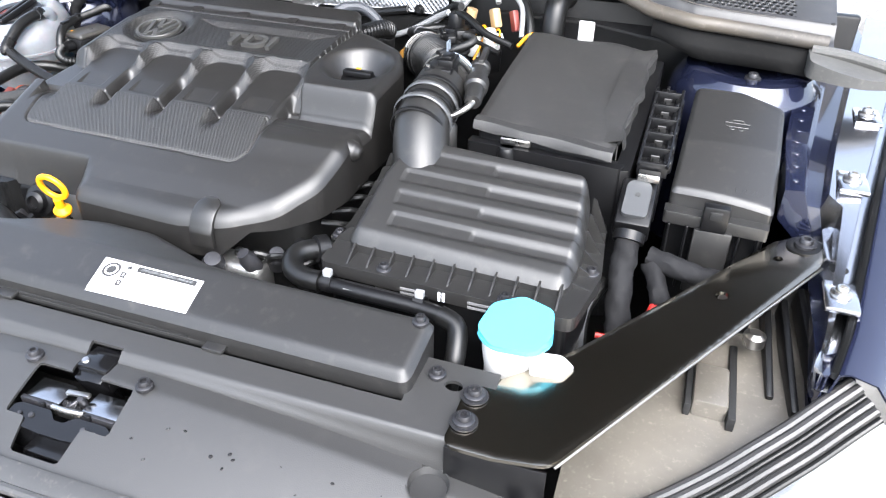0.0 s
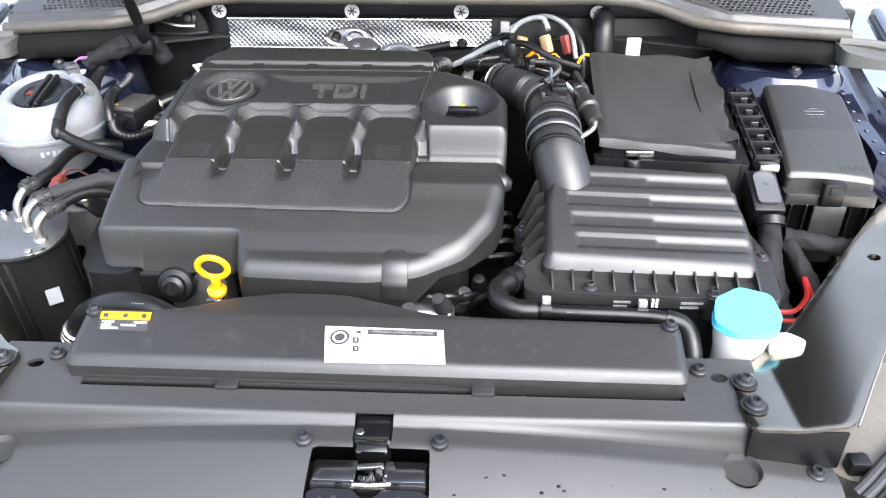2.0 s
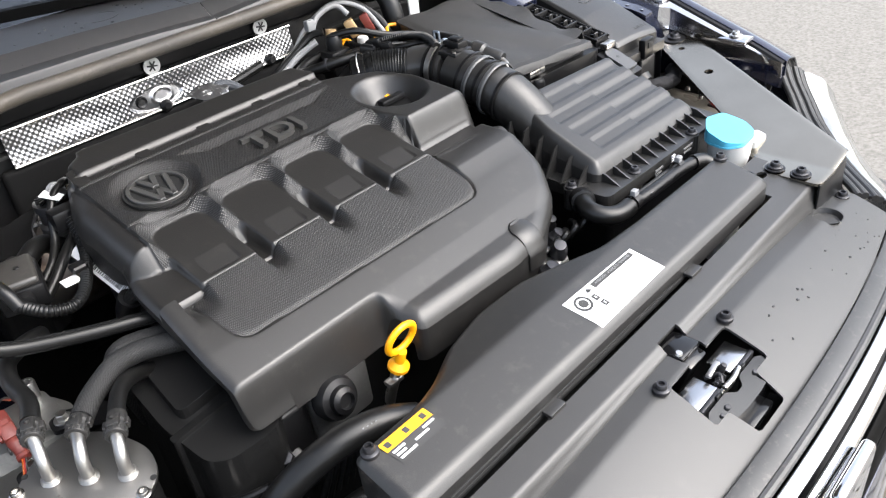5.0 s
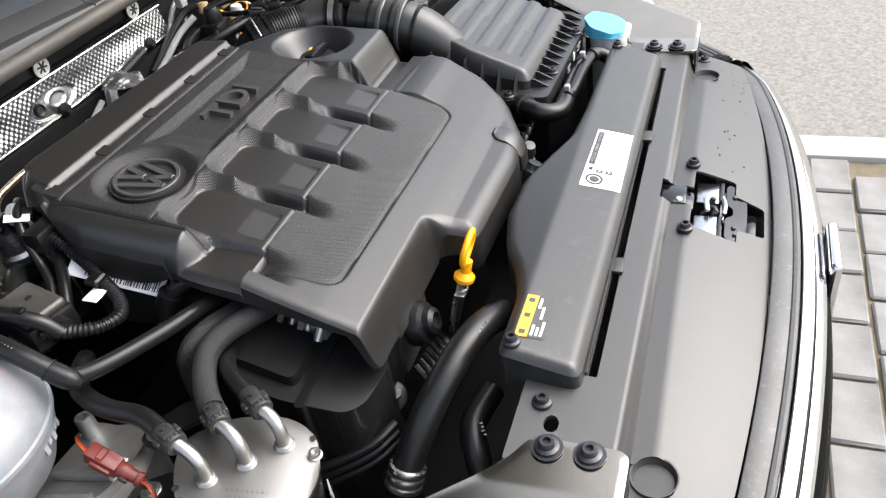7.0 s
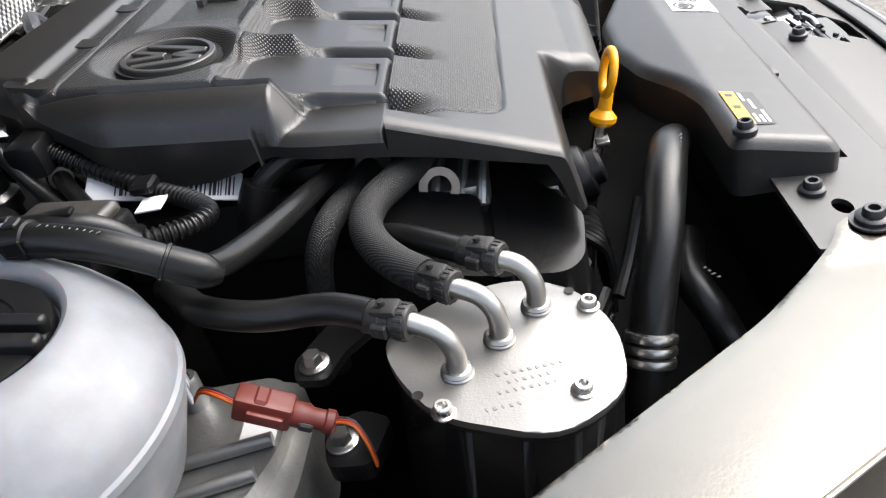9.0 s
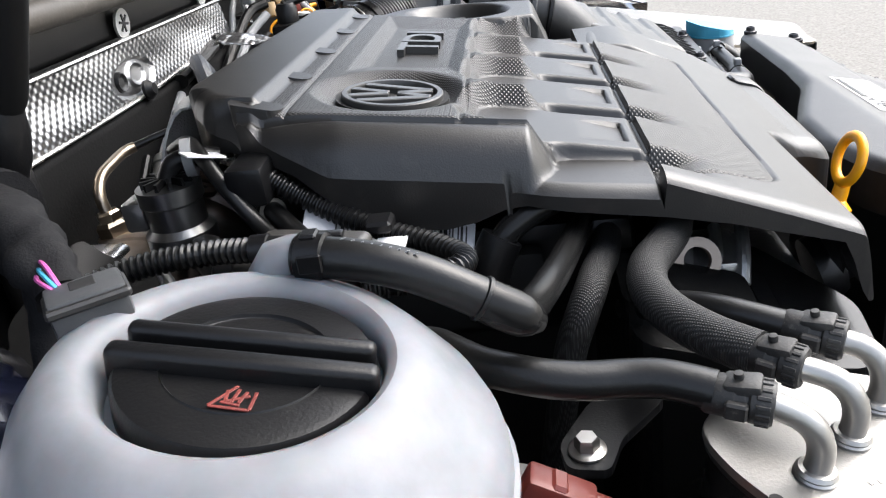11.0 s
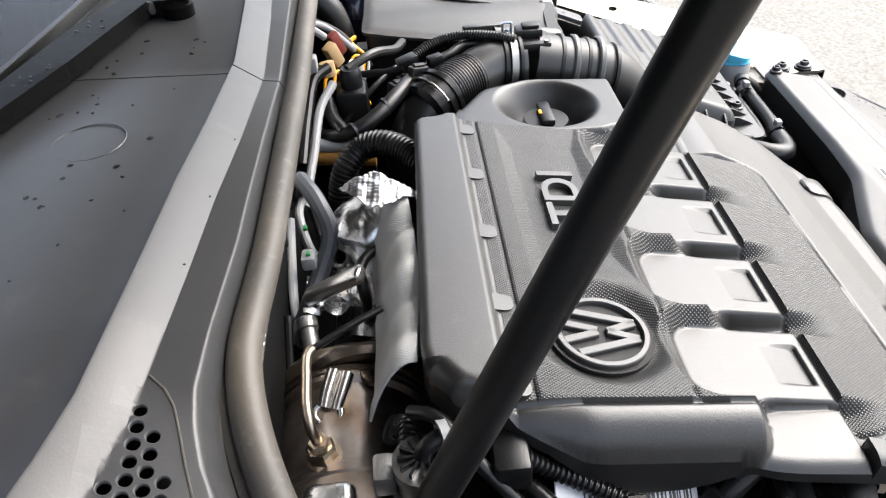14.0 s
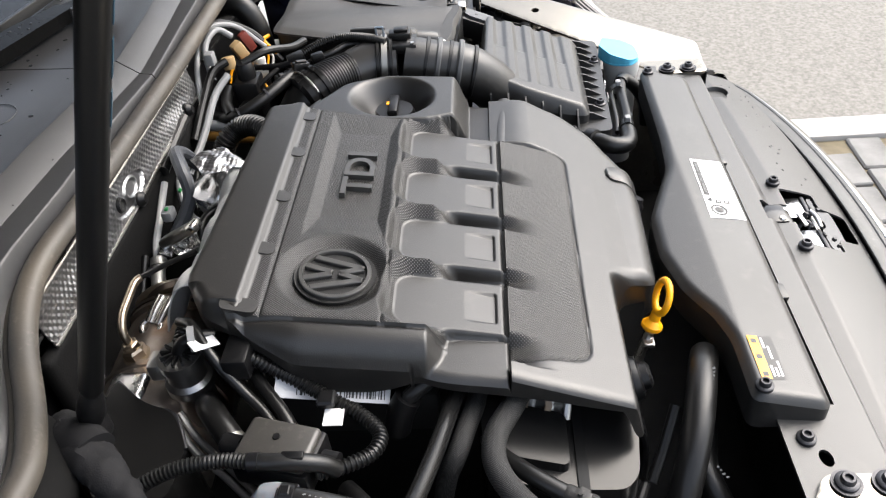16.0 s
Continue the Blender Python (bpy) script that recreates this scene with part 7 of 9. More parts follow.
# ---- things on the coolant tank side ----
def coolant_tank():
    t = thing("coolant_tank", (-0.575, 0.545, 0.0), "milky white coolant tank with a black screw cap", "coolant tank")
    prof = [(0.0, 0.03), (0.05, 0.034), (0.07, 0.055), (0.0835, 0.088), (0.0865, 0.1), (0.0885, 0.1015), (0.0885, 0.1055), (0.0868, 0.107), (0.0855, 0.120), (0.081, 0.136), (0.073, 0.150), (0.064, 0.1605), (0.056, 0.1648), (0.0515, 0.165), (0.0485, 0.163), (0.0465, 0.1595), (0.0455, 0.150), (0.0, 0.146)]
    vessel = lathe(prof, pose(-0.570, 0.546, 0.0), 64)
    for q in vessel.verts:
        # the neck leans forward and sits off the middle of the vessel
        w = float(step_up(np.array(q.co.z), 0.108, 0.158))
        q.co.x += 0.008 * w
        q.co.z += w * (0.20 * (q.co.y - 0.546) - 0.006)
    part("vessel", vessel, M_TANK, t)
    m = Matrix.Translation((-0.5615, 0.5445, 0.154)) @ Matrix.Rotation(radians(12), 4, "X") @ Matrix.Translation((0, 0, -0.168))
    lid = part("cap", lathe([(0.0, 0.15), (0.0436, 0.15), (0.0438, 0.1665), (0.0425, 0.1685), (0.040, 0.169), (0.0285, 0.1692), (0.0275, 0.1683), (0.0, 0.1683)], m, 48), M_BLACK, t, "black screw cap with a red warning sign")
    turn = m @ Matrix.Rotation(radians(91), 4, "Z")
    for y0, y1, reach, high in ((-0.0095, -0.0022, 0.0425, 0.1765), (0.0022, 0.0105, 0.0452, 0.1755)):
        part("cap_bar", box((-reach, y0, 0.158), (reach, y1, high), 0.0028, 3, turn), M_BLACK, lid)
    part("cap_groove", box((-0.043, -0.0024, 0.159), (0.043, 0.0024, 0.1695), 0.001, 1, turn), M_DARK, lid)
    part("cap_arc", lathe([(0.0278, 0.1685), (0.0284, 0.1698), (0.0292, 0.1686)], m, 48), M_BLACK, lid)
    tri = [(-0.007, -0.005), (0.007, -0.005), (0.0, 0.007)]
    sm = m @ Matrix.Translation((-0.0205, -0.0015, 0.1685)) @ Matrix.Rotation(radians(-92), 4, "Z")
    sign = part("warning_sign", prism(rounded(tri, 0.002, 3), 0.0, 0.0003, 0.0, 1, sm), M_BLACK, lid, "red outlined warning triangle")
    for ax, ay, bx, by in ((-0.0065, -0.0045, 0.0065, -0.0045), (0.0065, -0.0045, 0.0062, 0.0045), (-0.0005, 0.0065, -0.0065, -0.0045), (-0.002, -0.002, -0.003, 0.004), (0.0, -0.002, 0.0005, 0.005), (0.0022, -0.002, 0.0033, 0.0042), (-0.0025, -0.0018, 0.0048, 0.0022), (-0.0035, -0.002, 0.003, -0.0028)):
        ln = math.hypot(bx - ax, by - ay)
        part("sign_line", box((-ln / 2, -0.0006, 0.0), (ln / 2, 0.0006, 0.0007), 0.0002, 1, sm @ Matrix.Translation(((ax + bx) / 2, (ay + by) / 2, 0)) @ Matrix.Rotation(math.atan2(by - ay, bx - ax), 4, "Z")), M_DULLRED, sign, "red moulded line")
    part("outlet", tube([(-0.518, 0.5555, 0.125), (-0.504, 0.5535, 0.143), (-0.499, 0.5528, 0.155), (-0.4985, 0.548, 0.1612), (-0.499, 0.538, 0.1625), (-0.500, 0.528, 0.1622)], (0.0125, 0.0118, 0.0112, 0.0105, 0.009, 0.008), 20), M_TANK, t)
    for k in range(5):
        # faint level scale moulded on the flank
        a = radians(-72 + k * 5.5)
        part("level_mark", box((-0.0025, -0.0008, -0.007 + 0.004 * (k % 2)), (0.0025, 0.0008, 0.007), 0.0004, 1, aim((-0.570 + 0.0832 * math.cos(a), 0.546 + 0.0832 * math.sin(a), 0.088), (0, 0, 1)) @ Matrix.Rotation(a + math.pi / 2, 4, "Z")), M_MARK, t)
    h = thing("coolant_hose", (-0.49, 0.5, 0.1), "smooth black coolant hose from the tank to the engine", "hose")
    part("hose", tube([(-0.5005, 0.541, 0.163), (-0.504, 0.516, 0.1605), (-0.5055, 0.494, 0.154), (-0.505, 0.474, 0.1425), (-0.5040, 0.461, 0.1335), (-0.5030, 0.4545, 0.129)], 0.0086, 18), M_RUBBER, h)
    elbow = part("elbow", tube([(-0.5047, 0.4685, 0.1388), (-0.5042, 0.462, 0.1343), (-0.5032, 0.455, 0.1295), (-0.5022, 0.4490, 0.1253), (-0.5015, 0.4455, 0.1228)], (0.0089, 0.0092, 0.0093, 0.0093, 0.0090, 0.0074, 0.004), 20, step=0.0015), M_GLOSS, h, "shiny moulded elbow")
    part("elbow_ring", lathe([(0.0088, -0.0012), (0.0097, -0.0008), (0.0097, 0.0008), (0.0088, 0.0012)], aim((-0.5047, 0.4685, 0.1388), (0.05, -0.8, -0.55)), 22), M_BLACK, elbow)
    part("pipe", tube([(-0.5030, 0.4555, 0.1285), (-0.482, 0.4508, 0.1185), (-0.43, 0.4385, 0.1045), (-0.372, 0.426, 0.0925), (-0.32, 0.415, 0.083)], 0.0078, 18), M_GLOSS, h, "straight shiny black pipe")
    clamp = part("clamp", lathe([(0.0088, -0.006), (0.0102, -0.0052), (0.0102, 0.0052), (0.0088, 0.006)], aim((-0.5012, 0.534, 0.1625), (-0.13, -1, -0.09)), 24), M_BLACK, h)
    part("clamp_ear", box((-0.004, -0.0035, -0.001), (0.004, 0.0035, 0.0012), 0.0008, 1, Matrix.Translation((-0.5012, 0.534, 0.1722))), M_BLACK, clamp)
    part("clamp_lug", box((-0.0008, -0.005, -0.004), (0.0008, 0.005, 0.004), 0.0006, 1, Matrix.Translation((-0.5115, 0.533, 0.164))), M_BLACK, clamp)
    for k in range(9):
        part("print_line", box((-0.0012 + 0.0004 * (k % 2), -0.0005, 0), (0.0012, 0.0005, 0.0003), 0, 1, aim((-0.5034 - 0.0005 * k, 0.520 - 0.0036 * k, 0.1699 - 0.0009 * k), (0.05, 0.28, 1)) @ Matrix.Rotation(radians(94), 4, "Z")), M_GREYWIRE, h)


coolant_tank()


def fuel_filter():
    f = thing("fuel_filter", (-0.5, 0.315, -0.2), "black fuel filter canister with a bare metal lid and three pipes", "fuel filter")
    out = rounded([(-0.488, 0.382), (-0.514, 0.374), (-0.546, 0.352), (-0.563, 0.292), (-0.535, 0.254), (-0.487, 0.252), (-0.450, 0.272), (-0.440, 0.305), (-0.455, 0.352)], 0.018)
    # the lid slopes down towards the nose
    lean = Matrix.Translation((-0.003, 0.315, 0.0478)) @ Matrix.Rotation(radians(7), 4, "X") @ Matrix.Translation((0, -0.315, 0))
    part("lid", prism(out, -0.0045, 0.0, 0.001, m=lean), M_LIDMETAL, f, "bare brushed metal lid", sharp=30)
    part("lid_rim", prism([(x + (-0.5 - x) * 0.02, y + (0.315 - y) * 0.02) for x, y in out], -0.0085, -0.0045, 0.001, m=lean), M_BLACK, f, "black flange below the lid")
    part("canister", prism([(x + (-0.5 - x) * 0.06, y + (0.315 - y) * 0.06) for x, y in out], -0.28, -0.0085, 0.004, m=lean), M_GLOSS, f, "glossy black canister", sharp=60)
    part("small_sticker", box((-0.009, -0.0006, -0.012), (0.009, 0.0006, 0.012), 0, 1, Matrix.Translation((-0.4655, 0.276, -0.03)) @ Matrix.Rotation(radians(38), 4, "Z") @ Matrix.Translation((0, -0.0035, 0))), M_GREYWIRE, f)
    for (bx, by, bz), (tx, ty, tz) in zip(((-0.5196, 0.340, 0.0505), (-0.496, 0.317, 0.0480), (-0.471, 0.295, 0.0453)), ((-0.5145, 0.3585, 0.0855), (-0.4860, 0.3370, 0.0812), (-0.4628, 0.3110, 0.0775))):
        d = Vector((tx - bx, ty - by, 0)).normalized()
        up = Vector((0, -0.12, 1)).normalized()
        base = Vector((bx, by, bz))
        p = part("pipe", tube([base, base + up * 0.013, base + up * 0.0225 + d * 0.0035, base + up * 0.029 + d * 0.0105, (tx, ty, tz)], 0.0056, 18), M_ALU, f, "satin metal pipe elbow")
        part("pipe_collar", lathe([(0.0054, 0.0), (0.0088, 0.0), (0.0090, 0.0012), (0.0082, 0.0020), (0.0086, 0.0030), (0.0075, 0.0046), (0.0056, 0.005)], aim(base, up), 22), M_ALU, p)
        part("pipe_bead", lathe([(0.0055, -0.0013), (0.0074, -0.0007), (0.0074, 0.0007), (0.0055, 0.0013)], aim(Vector((tx, ty, tz)), d + Vector((0, 0, 0.2))), 18), M_ALU, p)
    for x, y in ((-0.4725, 0.266), (-0.547, 0.347), (-0.537, 0.278)):
        part("screw", lathe([(0.0064, 0.0), (0.0064, 0.0012), (0.0050, 0.0018), (0.0048, 0.0050), (0.0042, 0.0058), (0.0026, 0.0058), (0.0024, 0.0030), (0, 0.0030)], aim((x, y, 0.0478 + 0.122 * (y - 0.315)), (0, -0.12, 1)), 20), M_STEEL, f, "bright socket screw")
    rng = random.Random(5)
    for x, y, n in ((-0.519, 0.301, 9), (-0.5255, 0.302, 6), (-0.532, 0.303, 8), (-0.5445, 0.316, 5)):
        # rows of stamped characters too worn to read
        for k in range(n):
            w = rng.choice((0.0008, 0.0012, 0.0017))
            part("stamped_mark", box((-0.0011, -w / 2, -0.0001), (0.0011, w / 2, 0.0002), 0, 1, lean @ Matrix.Translation((x + 0.003 + 0.0016 * (k - n / 2) * 0.55, y + 0.0041 * (n / 2 - k), 0.0001)) @ Matrix.Rotation(radians(24), 4, "Z")), M_STAMP, f)
    for x, y in ((-0.5346, 0.36), (-0.458, 0.275)):
        # flat near-black discs, the shade inside each hole painted in
        part("lid_hole", lathe([(0, 0.0), (0.0030, 0.0003)], aim((x, y, 0.0481 + 0.122 * (y - 0.315)), (0, -0.12, 1)), 14), M_DARK, f)


fuel_filter()


def quick_coupling(h, at, d):
    """A slim snap-on coupling with a release stud, its mouth at a place and facing a direction."""
    at, d = Vector(at), Vector(d).normalized()
    m = aim(at, d)
    q = part("quick_coupling", lathe([(0.0078, -0.026), (0.0088, -0.0245), (0.0090, -0.014), (0.0083, -0.013), (0.0083, -0.0085), (0.0093, -0.0075), (0.0095, 0.0), (0.0088, 0.0012), (0.006, 0.0015)], m, 22), M_COUPLING, h, "dusty black quick coupling")
    part("release_stud", lathe([(0, 0.013), (0.0019, 0.0128), (0.0022, 0.011), (0.0016, 0.0085), (0.003, 0.0075), (0.003, 0.0)], aim(at - d * 0.0115, (0, 0.1, 1)), 12), M_COUPLING, q)
    part("saddle", box((-0.0058, -0.0075, 0.0), (0.0058, 0.0075, 0.0102), 0.0018, 2, aim(at - d * 0.010, (0, 0.1, 1)) @ Matrix.Rotation(math.atan2(d.y, d.x) + math.pi / 2, 4, "Z")), M_COUPLING, q)
    for k in range(16):
        a = 2 * math.pi * k / 16
        part("grip_rib", box((0.0086, -0.0009, -0.0055), (0.0101, 0.0009, 0.0), 0.0003, 1, m @ Matrix.Rotation(a, 4, "Z")), M_COUPLING, q)
    for side in (1, -1):
        part("side_lug", box((-0.0022, -0.004, -0.017), (0.0022, 0.004, -0.008), 0.001, 1, m @ Matrix.Translation((side * 0.0092, 0, 0))), M_COUPLING, q)


M_COUPLING = material("dusty_coupling", (0.016, 0.0155, 0.015), 0.55, vary=0.4, bump=0.4, bump_scale=500, scale=90, dust=0.3)


def hose_set():
    for name, pts, r, mat, label, mouth in (
        ("braided_hose", [(-0.285, 0.352, 0.074), (-0.320, 0.356, 0.080), (-0.349, 0.364, 0.084), (-0.372, 0.374, 0.087), (-0.396, 0.386, 0.088), (-0.4195, 0.389, 0.087), (-0.437, 0.383, 0.084), (-0.4586, 0.368, 0.0825), (-0.470, 0.3565, 0.0820), (-0.4750, 0.3510, 0.0818)], 0.0107, M_BRAID, "thick black braided hose to the fuel filter", ((-0.4868, 0.3362, 0.0812), (-0.62, -0.85, -0.05))),
        ("fuel_hose", [(-0.445, 0.512, 0.082), (-0.463, 0.497, 0.091), (-0.480, 0.483, 0.0945), (-0.489, 0.474, 0.0955), (-0.4955, 0.460, 0.0950), (-0.499, 0.444, 0.0930), (-0.4995, 0.428, 0.0912), (-0.4985, 0.413, 0.0903), (-0.5005, 0.398, 0.0905), (-0.5055, 0.384, 0.0893), (-0.508, 0.378, 0.0885)], 0.0086, M_RUBBER, "black rubber hose to the fuel filter", ((-0.5155, 0.3578, 0.0858), (-0.36, -0.95, -0.06))),
        ("fuel_hose", [(-0.375, 0.395, 0.050), (-0.405, 0.383, 0.068), (-0.424, 0.369, 0.078), (-0.436, 0.356, 0.081), (-0.446, 0.341, 0.0805), (-0.4515, 0.3315, 0.0795)], 0.0078, M_RUBBER, "black rubber hose to the fuel filter", ((-0.4634, 0.3100, 0.0777), (-0.5, -0.86, -0.06))),
        ("braided_hose", [(-0.310, 0.398, 0.070), (-0.354, 0.405, 0.0755), (-0.385, 0.413, 0.081), (-0.404, 0.4185, 0.0795), (-0.4125, 0.425, 0.068), (-0.412, 0.431, 0.049), (-0.409, 0.438, 0.010), (-0.40, 0.445, -0.04)], 0.0092, M_BRAID, "thin black braided hose beside the engine", None),
    ):
        h = thing(name, pts[len(pts) // 2], label, "hose")
        part("hose", tube(pts, r, 20), mat, h)
        if mouth:
            quick_coupling(h, *mouth)
    rad = thing("radiator_hose", (-0.38, 0.21, -0.05), "thick black radiator hose with a ribbed clamp", "hose")
    part("hose", tube([(-0.455, 0.238, -0.14), (-0.432, 0.231, -0.085), (-0.410, 0.2215, -0.043), (-0.377, 0.207, -0.004), (-0.340, 0.194, 0.018), (-0.309, 0.185, 0.025), (-0.277, 0.176, 0.022), (-0.245, 0.165, 0.008)], 0.0150, 24), M_RUBBER, rad)
    for k in range(3):
        part("clamp_ring", lathe([(0.0150, -0.0038), (0.0180, -0.0028), (0.0186, 0.0), (0.0180, 0.0028), (0.0150, 0.0038)], aim(Vector((-0.4115, 0.222, -0.046)) + Vector((-0.52, 0.22, -0.9)).normalized() * 0.0085 * k, (-0.52, 0.22, -0.9)), 28), M_STEEL, rad, "ribbed metal clamp ring")
    for k in range(12):
        part("print_line", box((-0.0008, -0.0004, -0.0016), (0.0008 + 0.0004 * (k % 2), 0.0004, 0.0016), 0, 1, Matrix.Translation((-0.335 + 0.0042 * k, 0.1842 - 0.0013 * k, 0.0305 + 0.0006 * k)) @ Matrix.Rotation(radians(-14), 4, "Y") @ Matrix.Rotation(radians(50), 4, "X")), M_GREYWIRE, rad)
    low = thing("lower_hose", (-0.37, 0.16, -0.08), "black lower hose with printed marks", "hose")
    part("hose", tube([(-0.30, 0.17, -0.05), (-0.345, 0.178, -0.055), (-0.375, 0.165, -0.075), (-0.40, 0.15, -0.12)], 0.0135, 16), M_RUBBER, low)
    for k in range(11):
        part("print_line", box((-0.0010, -0.0018, 0), (0.0010, 0.0018 - 0.0006 * (k % 3), 0.0003), 0, 1, aim((-0.322 - 0.0036 * k, 0.1752 - 0.00014 * k * k, -0.0412 - 0.0006 * k), (0.1, -0.15, 1))), M_GREYWIRE, low)
    for k in range(3):
        part("thin_pipe", tube([(-0.375 + 0.0 * k, 0.245, -0.03 - 0.012 * k), (-0.40, 0.26, -0.035 - 0.012 * k), (-0.43, 0.31, -0.05 - 0.012 * k), (-0.45, 0.38, -0.08 - 0.01 * k)], 0.0048, 10), M_BLACK, low)
    part("thin_pipe", tube([(-0.30, 0.205, -0.005), (-0.335, 0.222, -0.035), (-0.36, 0.235, -0.05)], 0.0055, 10), M_RUBBER, low)


hose_set()


def conduits():
    c = thing("wire_conduit", (-0.4, 0.53, 0.1), "black corrugated wire conduit looping beside the engine", "wiring")
    part("conduit", tube([(-0.350, 0.604, 0.147), (-0.354, 0.58, 0.131), (-0.362, 0.555, 0.120), (-0.376, 0.528, 0.114), (-0.392, 0.500, 0.111), (-0.412, 0.483, 0.111), (-0.432, 0.487, 0.115), (-0.446, 0.505, 0.119), (-0.455, 0.53, 0.121)], 0.0068, 12, ribs=(0.0042, 0.0016)), M_RUBBER, c)
    part("plug", box((-0.368, 0.598, 0.133), (-0.332, 0.622, 0.158), 0.004), M_BLACK, c, "black plug")
    part("tag_clip", box((-0.389, 0.524, 0.118), (-0.372, 0.540, 0.1255), 0.002, 1), M_BLACK, c)
    part("paper_tag", box((-0.402, 0.516, 0.112), (-0.384, 0.5335, 0.1135), 0.0004, 1, Matrix.Translation((-0.002, 0.0, 0.002))), M_LABEL, c, "small white paper tag")
    m = thing("valve_module", (-0.435, 0.55, 0.1), "black rectangular valve module with rounded lid", "valve")
    mm = Matrix.Translation((-0.4345, 0.5615, 0.1275)) @ Matrix.Rotation(radians(-14), 4, "Z")
    part("body", box((-0.0235, -0.034, -0.025), (0.0235, 0.034, 0.002), 0.004, 2, mm), M_BLACK, m)
    part("lid", box((-0.021, -0.031, 0.0), (0.021, 0.031, 0.010), 0.006, 3, mm), M_MODULE, m, "dusty black lid with sky sheen in its grey")
    part("screw", lathe([(0.0, 0.0), (0.0035, 0.0), (0.003, 0.0012), (0.0, 0.0012)], mm @ Matrix.Translation((0.004, 0.002, 0.0098)), 14), M_BLACK, m)
    part("port", lathe([(0, 0), (0.009, 0), (0.009, 0.016), (0.007, 0.018), (0, 0.018)], mm @ aim((0, 0.036, -0.008), (0, 1, 0)), 16), M_BLACK, m)
    part("port", lathe([(0, 0), (0.009, 0), (0.009, 0.014), (0, 0.015)], mm @ aim((0.002, -0.036, -0.008), (0, -1, 0)), 16), M_BLACK, m)
    part("yellow_dot", lathe([(0, 0), (0.002, 0), (0.0018, 0.0008), (0, 0.0008)], mm @ Matrix.Translation((-0.012, -0.022, 0.0098)), 10), M_YELLOW, m)
    d = thing("wire_conduit", (-0.5, 0.6, 0.15), "straight black corrugated conduit beside the coolant tank", "wiring")
    part("conduit", tube([(-0.4615, 0.574, 0.1495), (-0.4600, 0.593, 0.1495), (-0.461, 0.607, 0.1490), (-0.463, 0.622, 0.1485), (-0.467, 0.637, 0.147), (-0.474, 0.655, 0.143), (-0.485, 0.672, 0.136)], 0.0063, 14, ribs=(0.0034, 0.0014)), M_RUBBER, d)
    part("collar", lathe([(0.0064, -0.0045), (0.0074, -0.004), (0.0074, 0.004), (0.0064, 0.0045)], aim((-0.4618, 0.571, 0.1494), (-0.02, 1, 0.02)), 20), M_BLACK, d)
    part("sleeve", tube([(-0.4618, 0.572, 0.1494), (-0.4615, 0.552, 0.1475), (-0.459, 0.533, 0.143), (-0.455, 0.520, 0.134), (-0.452, 0.512, 0.122)], (0.0068, 0.0072, 0.0072, 0.007, 0.007), 16), M_RUBBER, d, "smooth black sleeve")
    part("sleeve_clip", box((-0.0035, -0.009, 0.0), (0.0035, 0.009, 0.0032), 0.0012, 2, Matrix.Translation((-0.4585, 0.541, 0.1505))), M_BLACK, d)
    n = thing("vacuum_hose", (-0.36, 0.63, 0.12), "thin black vacuum hoses with a white tag", "hose")
    part("hose", tube([(-0.315, 0.672, 0.158), (-0.328, 0.655, 0.166), (-0.347, 0.640, 0.1615), (-0.362, 0.624, 0.146), (-0.374, 0.605, 0.126), (-0.390, 0.585, 0.114), (-0.410, 0.57, 0.104)], 0.0048, 12), M_RUBBER, n)
    part("paper_tag", box((-0.012, -0.0075, -0.0006), (0.012, 0.0075, 0.0006), 0.0003, 1, Matrix.Translation((-0.349, 0.638, 0.1635)) @ Matrix.Rotation(radians(-48), 4, "Z") @ Matrix.Rotation(radians(18), 4, "Y")), M_LABEL, n, "small white paper tag")
    part("hose", tube([(-0.335, 0.612, 0.124), (-0.350, 0.603, 0.1235), (-0.366, 0.590, 0.120), (-0.386, 0.572, 0.112), (-0.405, 0.558, 0.102), (-0.425, 0.545, 0.094)], 0.0062, 14), M_RUBBER, n)
    part("collar", lathe([(0.006, -0.005), (0.0092, -0.004), (0.0095, -0.0015), (0.0080, 0.0), (0.0095, 0.0015), (0.0092, 0.004), (0.006, 0.005)], aim((-0.3455, 0.6065, 0.1240), (-0.8, -0.5, -0.05)), 20), M_BLACK, n)
    part("collar_ring", lathe([(0.0062, -0.0006), (0.0084, -0.0004), (0.0084, 0.0004), (0.0062, 0.0006)], aim((-0.3500, 0.6033, 0.1237), (-0.8, -0.5, -0.05)), 20), M_ALU, n, "thin metal ring")
    part("hose", tube([(-0.355, 0.655, 0.09), (-0.385, 0.635, 0.115), (-0.412, 0.612, 0.112), (-0.432, 0.592, 0.098)], 0.0115, 14), M_RUBBER, n)
    part("band", lathe([(0.0116, -0.003), (0.0122, -0.0025), (0.0122, 0.0025), (0.0116, 0.003)], aim((-0.416, 0.609, 0.1105), (-0.7, -0.65, -0.2)), 20), M_ALU, n, "thin metal band")
    for k in range(2):
        part("metal_line", tube([(-0.375 - 0.012 * k, 0.672, 0.10), (-0.395 - 0.012 * k, 0.652, 0.088), (-0.42 - 0.01 * k, 0.62, 0.082), (-0.445 - 0.01 * k, 0.59, 0.08)], 0.0036, 10), M_CASTING, n, "dull metal fuel line")
    # taped loom to the firewall, with an open connector
    b = thing("wiring_loom", (-0.5, 0.66, 0.12), "black taped wiring loom with coloured leads and a plug", "wiring")
